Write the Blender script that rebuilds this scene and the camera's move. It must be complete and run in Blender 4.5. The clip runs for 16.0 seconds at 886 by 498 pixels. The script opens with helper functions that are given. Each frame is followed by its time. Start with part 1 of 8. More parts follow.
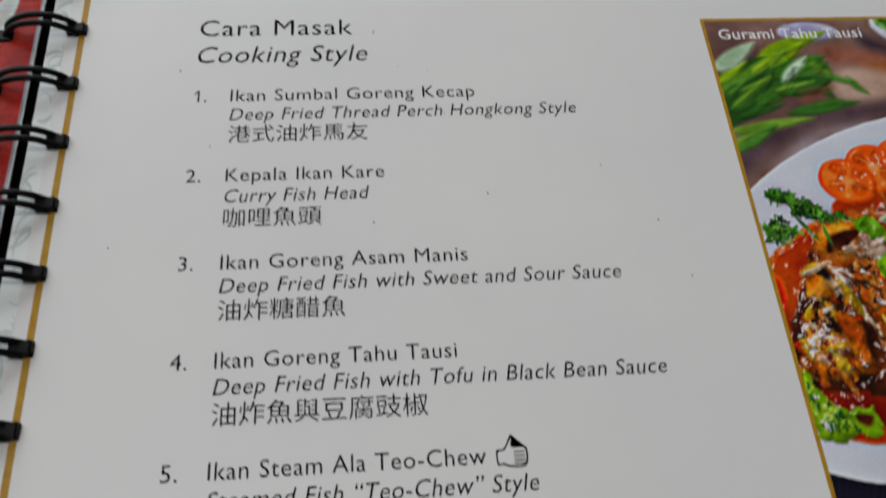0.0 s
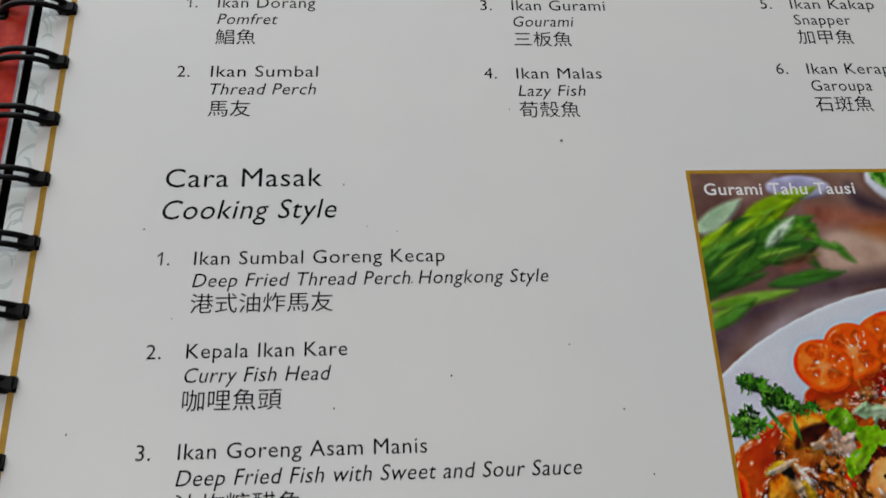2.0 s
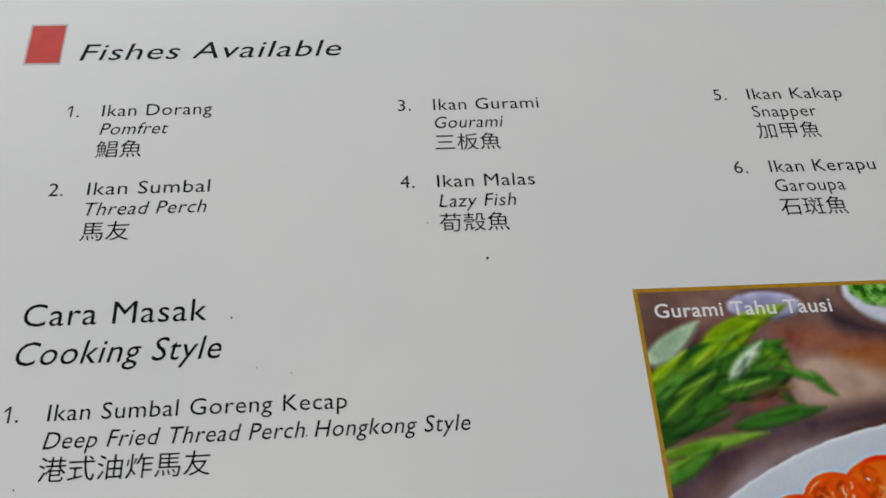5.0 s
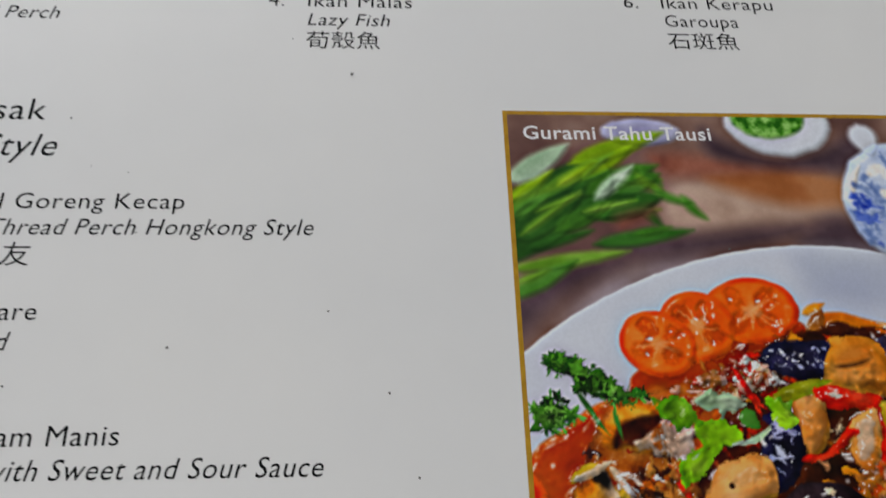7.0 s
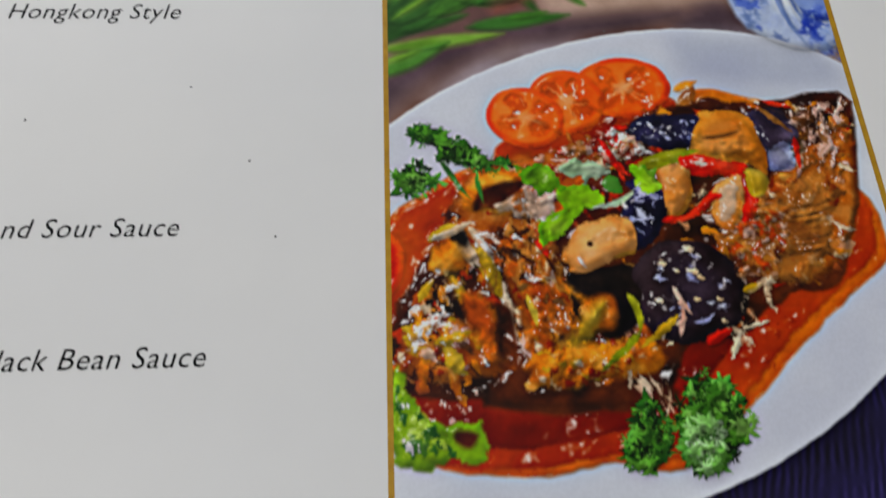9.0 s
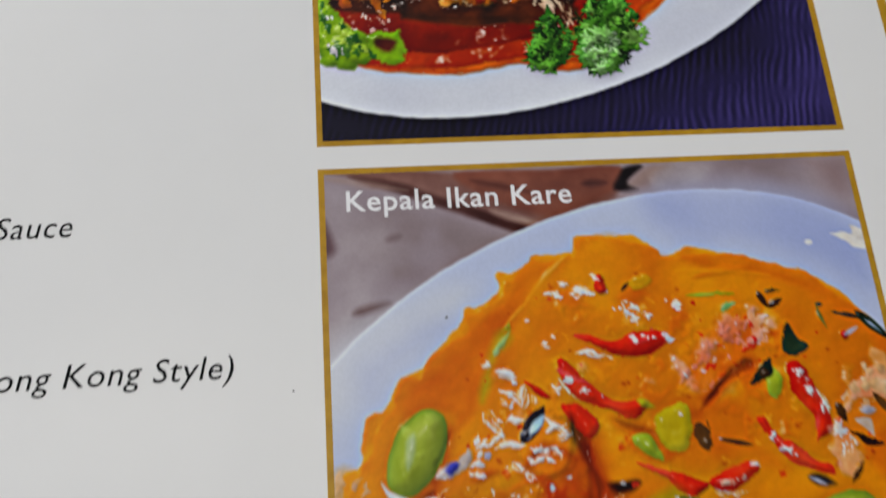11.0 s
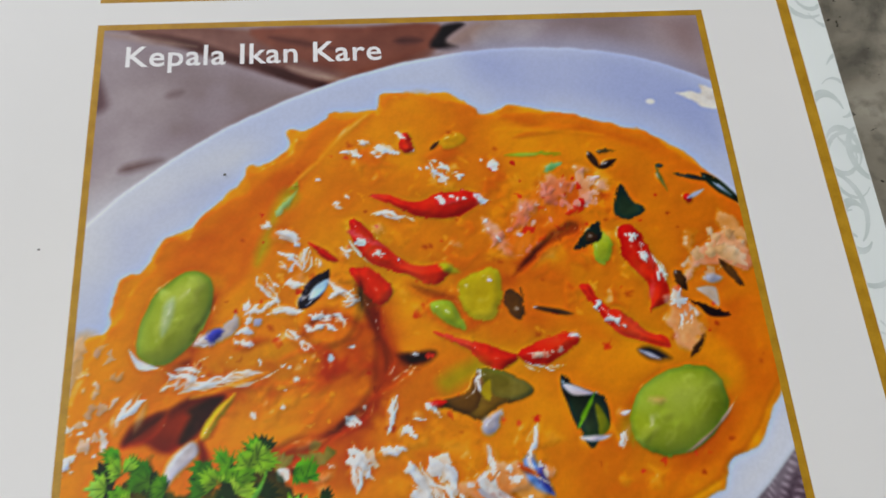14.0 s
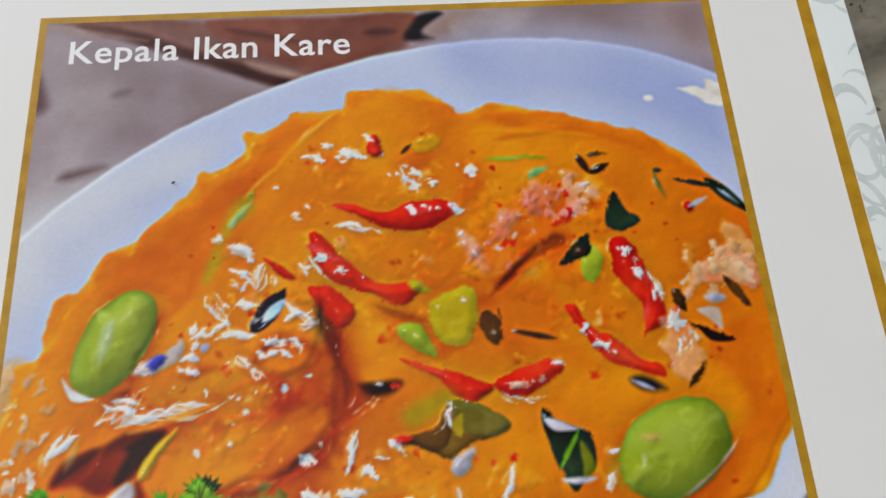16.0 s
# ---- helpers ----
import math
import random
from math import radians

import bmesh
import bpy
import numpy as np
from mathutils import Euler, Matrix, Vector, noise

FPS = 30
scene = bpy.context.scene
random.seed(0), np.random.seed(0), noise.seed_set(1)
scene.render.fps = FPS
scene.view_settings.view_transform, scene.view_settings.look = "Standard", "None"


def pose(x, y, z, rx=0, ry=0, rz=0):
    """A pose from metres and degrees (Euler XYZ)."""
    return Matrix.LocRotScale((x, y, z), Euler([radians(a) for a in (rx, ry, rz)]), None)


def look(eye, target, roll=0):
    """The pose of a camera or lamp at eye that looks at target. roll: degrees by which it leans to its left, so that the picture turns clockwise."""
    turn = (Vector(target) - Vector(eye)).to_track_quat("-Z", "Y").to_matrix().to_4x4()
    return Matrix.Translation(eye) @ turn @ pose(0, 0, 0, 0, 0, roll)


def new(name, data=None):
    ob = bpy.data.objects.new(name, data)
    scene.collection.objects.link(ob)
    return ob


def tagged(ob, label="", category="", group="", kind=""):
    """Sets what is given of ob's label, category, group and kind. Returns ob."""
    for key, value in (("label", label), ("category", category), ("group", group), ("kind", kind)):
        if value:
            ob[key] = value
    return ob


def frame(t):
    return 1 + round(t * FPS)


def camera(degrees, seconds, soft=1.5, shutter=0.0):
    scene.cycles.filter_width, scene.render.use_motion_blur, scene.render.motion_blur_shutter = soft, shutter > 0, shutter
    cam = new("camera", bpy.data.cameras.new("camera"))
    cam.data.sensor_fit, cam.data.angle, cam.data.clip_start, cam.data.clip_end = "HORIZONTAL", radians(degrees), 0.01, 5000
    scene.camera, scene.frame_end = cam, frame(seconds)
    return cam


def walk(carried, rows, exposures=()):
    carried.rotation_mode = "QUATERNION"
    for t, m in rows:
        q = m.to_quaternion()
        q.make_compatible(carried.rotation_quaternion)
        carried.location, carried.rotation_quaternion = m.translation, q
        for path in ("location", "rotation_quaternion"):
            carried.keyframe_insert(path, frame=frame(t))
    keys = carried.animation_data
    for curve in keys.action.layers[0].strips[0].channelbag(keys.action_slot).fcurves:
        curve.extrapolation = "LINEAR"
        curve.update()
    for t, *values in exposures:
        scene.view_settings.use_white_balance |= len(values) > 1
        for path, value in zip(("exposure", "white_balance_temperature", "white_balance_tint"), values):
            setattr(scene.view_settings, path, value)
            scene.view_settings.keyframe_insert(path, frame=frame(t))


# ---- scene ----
# Camera: a hand-held pass over an open spiral-bound menu lying on a stone table. World axes follow the printed page.
cam = camera(59.08, 16.0, 1.6, 0.5)
PATH = [
    (0, (0.05540, 0.10674, 0.12091), (0.07176, 0.19401, -0.05829), 7.40),
    (0.5, (0.05706, 0.12099, 0.13109), (0.07177, 0.20283, -0.05081), 7.43),
    (1, (0.06555, 0.12532, 0.13108), (0.07984, 0.21016, -0.04947), 7.98),
    (1.5, (0.06530, 0.13439, 0.13566), (0.07737, 0.21594, -0.04656), 7.09),
    (2, (0.06587, 0.14829, 0.13663), (0.07770, 0.21939, -0.04994), 8.02),
    (2.5, (0.06595, 0.15750, 0.13118), (0.08101, 0.22440, -0.05670), 10.83),
    (3, (0.07144, 0.16545, 0.12443), (0.08252, 0.23878, -0.06131), 6.02),
    (3.5, (0.07488, 0.16821, 0.12199), (0.08577, 0.24412, -0.06273), 5.19),
    (3.7, (0.07609, 0.16808, 0.12230), (0.08735, 0.24615, -0.06149), 5.29),
    (5.8, (0.09430, 0.15744, 0.11887), (0.10264, 0.24735, -0.05958), 3.28),
    (6, (0.09779, 0.15251, 0.11650), (0.10521, 0.24249, -0.06196), 3.32),
    (6.5, (0.10308, 0.14292, 0.11231), (0.11076, 0.23205, -0.06657), 3.95),
    (7, (0.10623, 0.14101, 0.10308), (0.11804, 0.22866, -0.07631), 6.97),
    (7.5, (0.11018, 0.13552, 0.09714), (0.12130, 0.22535, -0.08120), 6.32),
    (8, (0.11340, 0.12976, 0.09535), (0.12726, 0.20968, -0.08746), 8.46),
    (8.2, (0.11639, 0.12735, 0.09718), (0.12932, 0.20727, -0.08570), 7.60),
    (10.3, (0.12693, 0.09450, 0.08289), (0.14139, 0.15949, -0.10570), 10.78),
    (10.5, (0.12738, 0.09031, 0.08287), (0.14393, 0.14990, -0.10733), 13.30),
    (11, (0.12817, 0.07786, 0.08973), (0.14870, 0.13416, -0.10108), 16.48),
    (11.5, (0.12947, 0.06680, 0.09301), (0.14876, 0.13076, -0.09550), 13.02),
    (12, (0.13432, 0.05697, 0.09271), (0.15249, 0.12262, -0.09533), 11.58),
    (12.5, (0.13849, 0.05062, 0.09003), (0.15821, 0.11767, -0.09736), 12.14),
    (13, (0.14436, 0.05212, 0.08764), (0.16326, 0.12116, -0.09911), 10.99),
    (13.5, (0.15023, 0.05614, 0.07958), (0.16883, 0.12656, -0.10669), 10.49),
    (14, (0.15333, 0.05827, 0.07405), (0.16899, 0.12955, -0.11216), 8.73),
    (14.5, (0.15512, 0.05998, 0.06846), (0.17027, 0.13227, -0.11741), 8.42),
    (15, (0.15543, 0.06155, 0.06887), (0.16928, 0.13230, -0.11768), 7.75),
    (15.5, (0.15680, 0.06158, 0.06842), (0.16939, 0.13236, -0.11821), 6.79),
    (16, (0.15883, 0.06321, 0.06761), (0.16879, 0.13203, -0.11991), 4.79),
]
walk(cam, [(t, look(eye, target, roll)) for t, eye, target, roll in PATH], [(0.0, -0.15), (3.5, -0.1), (6.8, -0.06), (8.0, 0.03), (10.5, 0.2), (11.0, 0.28), (13.5, 0.4), (14.5, 0.43), (16.0, 0.5)])

# World: daylight sky outside, one window with its sky light, one added overhead fill lamp
world = bpy.data.worlds.new("sky")
scene.world = world
world.use_nodes = True
wn = world.node_tree.nodes
sky = wn.new("ShaderNodeTexSky")
sky.sky_type, sky.sun_disc, sky.sun_elevation, sky.sun_rotation = "NISHITA", False, radians(50), radians(20)
wn["Background"].inputs["Strength"].default_value = 0.1
world.node_tree.links.new(sky.outputs[0], wn["Background"].inputs["Color"])

MM = 0.001
TABLE_Z = -0.0075
PITCH = 12.95          # binding pitch
HOLE_Y0 = 228.4        # one hole's centre
PAGE = (-6.2, 0.0, 206.9, 301.0)


def lamp(name, m, sx, sy, watts, colour):
    data = bpy.data.lights.new(name, "AREA")
    data.shape, data.size, data.size_y, data.energy, data.color = "RECTANGLE", sx, sy, watts, colour
    ob = new(name, data)
    ob.matrix_world = m
    return ob


lamp("window_light", look((-0.6, 1.22, 0.55), (0.1, 0.15, 0.0)), 1.7, 0.9, 18, (0.93, 0.955, 0.97))
# fill light without a fixture, added overhead to brighten the page
lamp("overhead_fill_light", look((-0.6, 0.2, 1.9), (-0.6, 0.2, 0)), 1.2, 0.3, 10, (1.0, 0.98, 0.95))


# ---- materials ----
def node_material(name, rough=0.5, metal=0.0, spec=0.5):
    m = bpy.data.materials.new(name)
    m.use_nodes = True
    b = m.node_tree.nodes["Principled BSDF"]
    b.inputs["Roughness"].default_value, b.inputs["Metallic"].default_value = rough, metal
    b.inputs["Specular IOR Level"].default_value = spec
    return m, m.node_tree.nodes, m.node_tree.links, b


def rgb(c):
    """A linear colour from a hex sRGB one."""
    v = [int(c[i:i + 2], 16) / 255 for i in (0, 2, 4)]
    return (*[x / 12.92 if x <= 0.04045 else ((x + 0.055) / 1.055) ** 2.4 for x in v], 1.0)


def mottled(name, stops, scale=300.0, detail=4.0, rough=0.42, bump=0.0, fine=0.0, spec=0.24, stretch=(1, 1, 1), turn=0.0, distort=0.0, kind="noise"):
    """A surface whose colour wanders along a ramp of (place, hex) stops; fine adds a second, smaller grain."""
    m, n, l, b = node_material(name, rough, 0.0, spec)
    co = n.new("ShaderNodeTexCoord")
    mp = n.new("ShaderNodeMapping")
    mp.inputs["Scale"].default_value, mp.inputs["Rotation"].default_value[2] = stretch, radians(turn)
    l.new(co.outputs["Object"], mp.inputs["Vector"])
    if kind == "noise":
        tx = n.new("ShaderNodeTexNoise")
        tx.inputs["Detail"].default_value, tx.inputs["Distortion"].default_value = detail, distort
        out = tx.outputs["Fac"]
    elif kind == "cells":
        tx = n.new("ShaderNodeTexVoronoi")
        out = tx.outputs["Distance"]
    else:
        tx = n.new("ShaderNodeTexWave")
        tx.inputs["Distortion"].default_value, tx.inputs["Detail"].default_value = distort, detail
        out = tx.outputs["Fac"]
    tx.inputs["Scale"].default_value = scale
    l.new(mp.outputs[0], tx.inputs["Vector"])
    ramp = n.new("ShaderNodeValToRGB")
    e = ramp.color_ramp.elements
    while len(e) < len(stops):
        e.new(0.5)
    for el, (p, c) in zip(e, stops):
        el.position, el.color = p, rgb(c)
    l.new(out, ramp.inputs[0])
    colour = ramp.outputs[0]
    if fine:
        g = n.new("ShaderNodeTexNoise")
        g.inputs["Scale"].default_value, g.inputs["Detail"].default_value = scale * 7, 3
        l.new(co.outputs["Object"], g.inputs["Vector"])
        mix = n.new("ShaderNodeMix")
        mix.data_type, mix.blend_type = "RGBA", "OVERLAY"
        mix.inputs["Factor"].default_value = fine
        l.new(colour, mix.inputs["A"])
        l.new(g.outputs["Fac"], mix.inputs["B"])
        colour = mix.outputs["Result"]
    l.new(colour, b.inputs["Base Color"])
    if bump:
        bp = n.new("ShaderNodeBump")
        bp.inputs["Strength"].default_value, bp.inputs["Distance"].default_value = bump, 0.0002
        l.new(out, bp.inputs["Height"])
        l.new(bp.outputs[0], b.inputs["Normal"])
    return m


PAPER = mottled("coated_paper", [(0.3, "e3e2e2"), (0.7, "e9e7e5")], 18, 3, 0.36, 0.04, 0.05)
MARGIN = mottled("margin_paper", [(0.3, "e3e9e8"), (0.7, "ecf1ef")], 60, 3, 0.36)
SWIRL = mottled("grey_green_print", [(0.35, "c2ccc9"), (0.65, "d3dad9")], 260, 3, 0.38)
INK = mottled("black_ink", [(0.3, "08080a"), (0.7, "101012")], 900, 2, 0.5, spec=0.06)
GOLD = mottled("gold_ink", [(0.3, "a67a16"), (0.7, "bd9022")], 500, 3, 0.4, 0, 0.15)
WHITE_INK = mottled("white_print", [(0.3, "e9e7ea"), (0.7, "f4f2f3")], 400, 2, 0.4)
RED_INK = mottled("red_print", [(0.3, "c2200c"), (0.7, "d12a12")], 300, 2, 0.4)
GREY_INK = mottled("grey_print", [(0.3, "b4b2b0"), (0.7, "c4c2c0")], 300, 2, 0.4)
SPECK = mottled("dirt_speck", [(0.3, "3a3836"), (0.7, "6a6661")], 3000, 2, 0.7)
WIRE = mottled("black_coated_wire", [(0.3, "08080a"), (0.7, "0f0f11")], 700, 3, 0.42, 0.1, spec=0.14)
SHEETS = mottled("paper_edges", [(0.3, "b9b8b4"), (0.7, "d8d7d2")], 900, 3, 0.7, 0, 0, 0.3, (0.05, 0.05, 4))
COVER = mottled("dark_cover", [(0.3, "141110"), (0.7, "221c1a")], 300, 3, 0.5)
WALL = mottled("plain_wall", [(0.3, "cfcfcd"), (0.7, "d8d8d6")], 3, 4, 0.8)
FLOOR = mottled("floor_tile", [(0.3, "898886"), (0.7, "9d9c99")], 4, 5, 0.4)
CEIL = mottled("white_ceiling", [(0.3, "e6e5e2"), (0.7, "eeedea")], 2, 3, 0.85)


# ---- geometry helpers ----
def part(name, bm, material, parent=None, label=""):
    """Links a bmesh as one mesh object under a thing or part."""
    me = bpy.data.meshes.new(name)
    bm.to_mesh(me)
    bm.free()
    me.materials.append(material)
    ob = new(name, me)
    ob.parent = parent
    return tagged(ob, label)


def slab(x0, y0, z0, x1, y1, z1, bevel=0.0):
    bm = bmesh.new()
    bmesh.ops.create_cube(bm, size=1, matrix=Matrix.LocRotScale(((x0 + x1) / 2, (y0 + y1) / 2, (z0 + z1) / 2), None, (x1 - x0, y1 - y0, z1 - z0)))
    if bevel:
        bmesh.ops.bevel(bm, geom=bm.edges[:], offset=bevel, segments=2, affect="EDGES")
    return bm


def clip(poly, box):
    """A polygon cut to an upright rectangle (u0, v0, u1, v1)."""
    for axis, limit, keep in ((0, box[0], 1), (0, box[2], -1), (1, box[1], 1), (1, box[3], -1)):
        out = []
        for i, p in enumerate(poly):
            q = poly[i - 1]
            a, b = (q[axis] - limit) * keep, (p[axis] - limit) * keep
            if a * b < 0:
                f = a / (a - b)
                out.append((q[0] + f * (p[0] - q[0]), q[1] + f * (p[1] - q[1])))
            if b >= 0:
                out.append(p)
        poly = out
        if not poly:
            return []
    return poly


class Print:
    """A flat printed area: u to the right and v down from its corner, in millimetres, with layers of ink a hair above one another."""

    def __init__(self, x, y, z=0.0, box=None, step=0.000012, gain=1.0):
        self.x, self.y, self.z, self.box, self.step, self.gain = x, y, z, box, step, gain

    def at(self, u, v, layer):
        return ((self.x + u) * MM, (self.y - v) * MM, self.z + layer * self.step)

    def add(self, bm, poly, layer):
        if self.box:
            poly = clip(poly, self.box)
        if len(poly) < 3:
            return
        area = sum(p[0] * q[1] - q[0] * p[1] for p, q in zip(poly, poly[1:] + poly[:1]))
        if area > 0:
            poly = poly[::-1]
        bm.faces.new([bm.verts.new(self.at(*p, layer)) for p in poly])

    def shape(self, name, polys, layer, material, parent, label=""):
        bm = bmesh.new()
        for poly in polys:
            self.add(bm, *((poly, layer) if layer is not None else poly))
        bmesh.ops.triangulate(bm, faces=bm.faces[:])
        return part(name, bm, material, parent, label)


def smooth(points, steps=6, wobble=0.0, seed=0):
    """A closed rounded outline through a few points, made uneven by wobble."""
    out, n = [], len(points)
    for i in range(n):
        p0, p1, p2, p3 = (Vector(points[(i + k) % n]) for k in (-1, 0, 1, 2))
        for s in range(steps):
            t = s / steps
            q = 0.5 * (2 * p1 + (p2 - p0) * t + (2 * p0 - 5 * p1 + 4 * p2 - p3) * t * t + (3 * p1 - p0 - 3 * p2 + p3) * t ** 3)
            if wobble:
                q = q + Vector((noise.noise((q.x * 0.9, q.y * 0.9, seed)), noise.noise((q.y * 0.9, q.x * 0.9, seed + 9)))) * wobble
                q = q + Vector((noise.noise((q.x * 3, q.y * 3, seed)), noise.noise((q.y * 3, q.x * 3, seed + 9)))) * wobble * 0.5
            out.append((q.x, q.y))
    return out


def oval(u, v, a, b, turn=0.0, n=40, wobble=0.0, seed=0, power=1.0):
    c, s = math.cos(radians(turn)), math.sin(radians(turn))
    out = []
    for i in range(n):
        w = 2 * math.pi * i / n
        x, y = math.cos(w), math.sin(w)
        x, y = a * math.copysign(abs(x) ** power, x), b * math.copysign(abs(y) ** power, y)
        k = 1 + wobble * noise.noise((3 * math.cos(w) + seed, 3 * math.sin(w), seed * 1.7)) * 2
        out.append((u + k * (x * c - y * s), v + k * (x * s + y * c)))
    return out


def spindle(u0, v0, u1, v1, width, bend=0.0, blunt=0.5, n=10, tip=0.0):
    """A tapering strip such as a chili, leaf or streak: blunt 1 is round at its first end."""
    d = Vector((u1 - u0, v1 - v0))
    side = Vector((-d.y, d.x)).normalized()
    a, b = [], []
    for i in range(n + 1):
        t = i / n
        w = width / 2 * (max(0.0, math.sin(math.pi * t ** (1 - 0.45 * blunt))) ** 0.7 + tip)
        mid = Vector((u0, v0)) + d * t + side * bend * 4 * t * (1 - t)
        a.append(tuple(mid + side * w))
        b.append(tuple(mid - side * w))
    return a + b[::-1][1:-1]


# ---- writing ----
def letters(text, shear=0.0, bold=0.0, gap=1.0):
    """A flat mesh of a line of text in the built-in font."""
    data = bpy.data.curves.new("line", "FONT")
    data.body, data.size, data.shear, data.resolution_u, data.offset, data.space_character = text, 1.0, shear, 3, bold, gap
    data.fill_mode = "FRONT"
    ob = bpy.data.objects.new("line", data)
    scene.collection.objects.link(ob)
    bpy.context.view_layer.update()
    me = bpy.data.meshes.new_from_object(ob.evaluated_get(bpy.context.evaluated_depsgraph_get()))
    bpy.data.objects.remove(ob)
    bpy.data.curves.remove(data)
    return me


def extent(me, axis):
    v = [p.co[axis] for p in me.vertices]
    return min(v), max(v)


CAP = extent(letters("H"), 1)[1]


def written(name, text, x, y, cap, parent, width=None, italic=False, bold=0.0, material=None, z=0.00002, han=False, label="", gap=1.06):
    """Text with its left end at x and its base line at y (millimetres), cap high; han: Chinese characters, cap is their whole height."""
    me = letters(text, 0.2 if italic else 0.0, bold, 1.0 if han else gap)
    lo, hi = extent(me, 0)
    b0, b1 = extent(me, 1)
    sy = cap / (b1 - b0) if han else cap / CAP
    sx = width / (hi - lo) if width else sy
    for v in me.vertices:
        v.co = ((x + (v.co.x - lo) * sx) * MM, (y + (v.co.y - (b0 if han else 0)) * sy) * MM, z)
    me.materials.append(material or INK)
    ob = new(name, me)
    ob.parent = parent
    return tagged(ob, label or "printed line reading: " + text)


# ---- structure: the room round the table ----
def structure(name, bm, material, label=""):
    return tagged(part(name, bm, material, None, label), category=name.split("_")[0], kind="structure")


structure("floor", slab(-2.5, -2.8, -0.83, 2.9, 1.3, -0.76), FLOOR, "plain tiled floor under the table")
structure("ceiling", slab(-2.5, -2.8, 1.94, 2.9, 1.3, 2.04), CEIL, "plain white ceiling")
structure("wall_west", slab(-2.6, -2.8, -0.76, -2.5, 1.3, 1.94), WALL, "plain pale plaster wall")
structure("wall_east", slab(2.9, -2.8, -0.76, 3.0, 1.3, 1.94), WALL, "plain pale plaster wall")
structure("wall_south", slab(-2.5, -2.9, -0.76, 2.9, -2.8, 1.94), WALL, "plain pale plaster wall")
bm = bmesh.new()
for x0, z0, x1, z1 in ((-2.5, -0.76, -1.5, 1.94), (0.3, -0.76, 2.9, 1.94), (-1.5, -0.76, 0.3, 0.08), (-1.5, 1.02, 0.3, 1.94)):
    bmesh.ops.create_cube(bm, size=1, matrix=Matrix.LocRotScale(((x0 + x1) / 2, 1.25, (z0 + z1) / 2), None, (x1 - x0, 0.1, z1 - z0)))
structure("wall_north", bm, WALL, "plain pale plaster wall with a window opening")

# ---- the stone table ----
def stone():
    """Polished granite: cloudy olive-grey ground, pale grains, black mica in clots and single specks."""
    m, n, l, b = node_material("speckled_granite", 0.25, 0.0, 0.4)
    co = n.new("ShaderNodeTexCoord")

    def noise_ramp(scale, detail, stops, distort=0.0):
        t, r = n.new("ShaderNodeTexNoise"), n.new("ShaderNodeValToRGB")
        t.inputs["Scale"].default_value, t.inputs["Detail"].default_value, t.inputs["Distortion"].default_value = scale, detail, distort
        e = r.color_ramp.elements
        while len(e) < len(stops):
            e.new(0.5)
        for el, (p, c) in zip(e, stops):
            el.position, el.color = p, rgb(c)
        l.new(co.outputs["Object"], t.inputs["Vector"])
        l.new(t.outputs["Fac"], r.inputs[0])
        return r.outputs[0]

    def mixed(kind, a, c, factor=1.0):
        k = n.new("ShaderNodeMix")
        k.data_type, k.blend_type = "RGBA", kind
        k.inputs["Factor"].default_value = factor
        l.new(a, k.inputs["A"])
        l.new(c, k.inputs["B"])
        return k.outputs["Result"]

    ground = noise_ramp(70, 6, ((0.3, "646057"), (0.45, "948d7f"), (0.58, "aca596"), (0.72, "c8c2b4")), 0.6)
    grains = noise_ramp(420, 3, ((0.3, "8c8c8c"), (0.5, "ffffff"), (0.7, "ffffff")))
    clots = noise_ramp(110, 5, ((0.35, "0a0a0b"), (0.38, "33312d"), (0.41, "ffffff")), 0.5)
    specks = noise_ramp(520, 2, ((0.3, "0a0a0a"), (0.335, "ffffff")), 0.4)
    l.new(mixed("MULTIPLY", mixed("MULTIPLY", mixed("MULTIPLY", ground, grains, 0.5), clots), specks), b.inputs["Base Color"])
    return m


STONE = stone()
STEEL = mottled("table_leg_paint", [(0.3, "1c1c1c"), (0.7, "2a2a2a")], 40, 3, 0.5)
table = tagged(new("stone_table"), "table with a polished speckled grey-brown granite top", "table")
table.location = (0.1, 0.15, -0.76)
INV = Matrix.Translation((-0.1, -0.15, 0.76))


def under_table(ob):
    ob.matrix_local = INV
    return ob


under_table(part("tabletop", slab(-0.5, -0.4, TABLE_Z - 0.03, 0.75, 0.65, TABLE_Z, 0.003), STONE, table, "polished speckled granite slab"))
for x in (-0.42, 0.62):
    for y in (-0.32, 0.57):
        under_table(part("leg", slab(x, y, -0.76, x + 0.05, y + 0.05, TABLE_Z - 0.03, 0.003), STEEL, table))

# ---- the menu ----
menu = tagged(new("spiral_bound_menu"), "open spiral-bound restaurant menu with white printed pages and black wire rings", "menu")
menu.location = (0.1, 0.15, TABLE_Z)
MENU_INV = Matrix.Translation((-0.1, -0.15, -TABLE_Z))


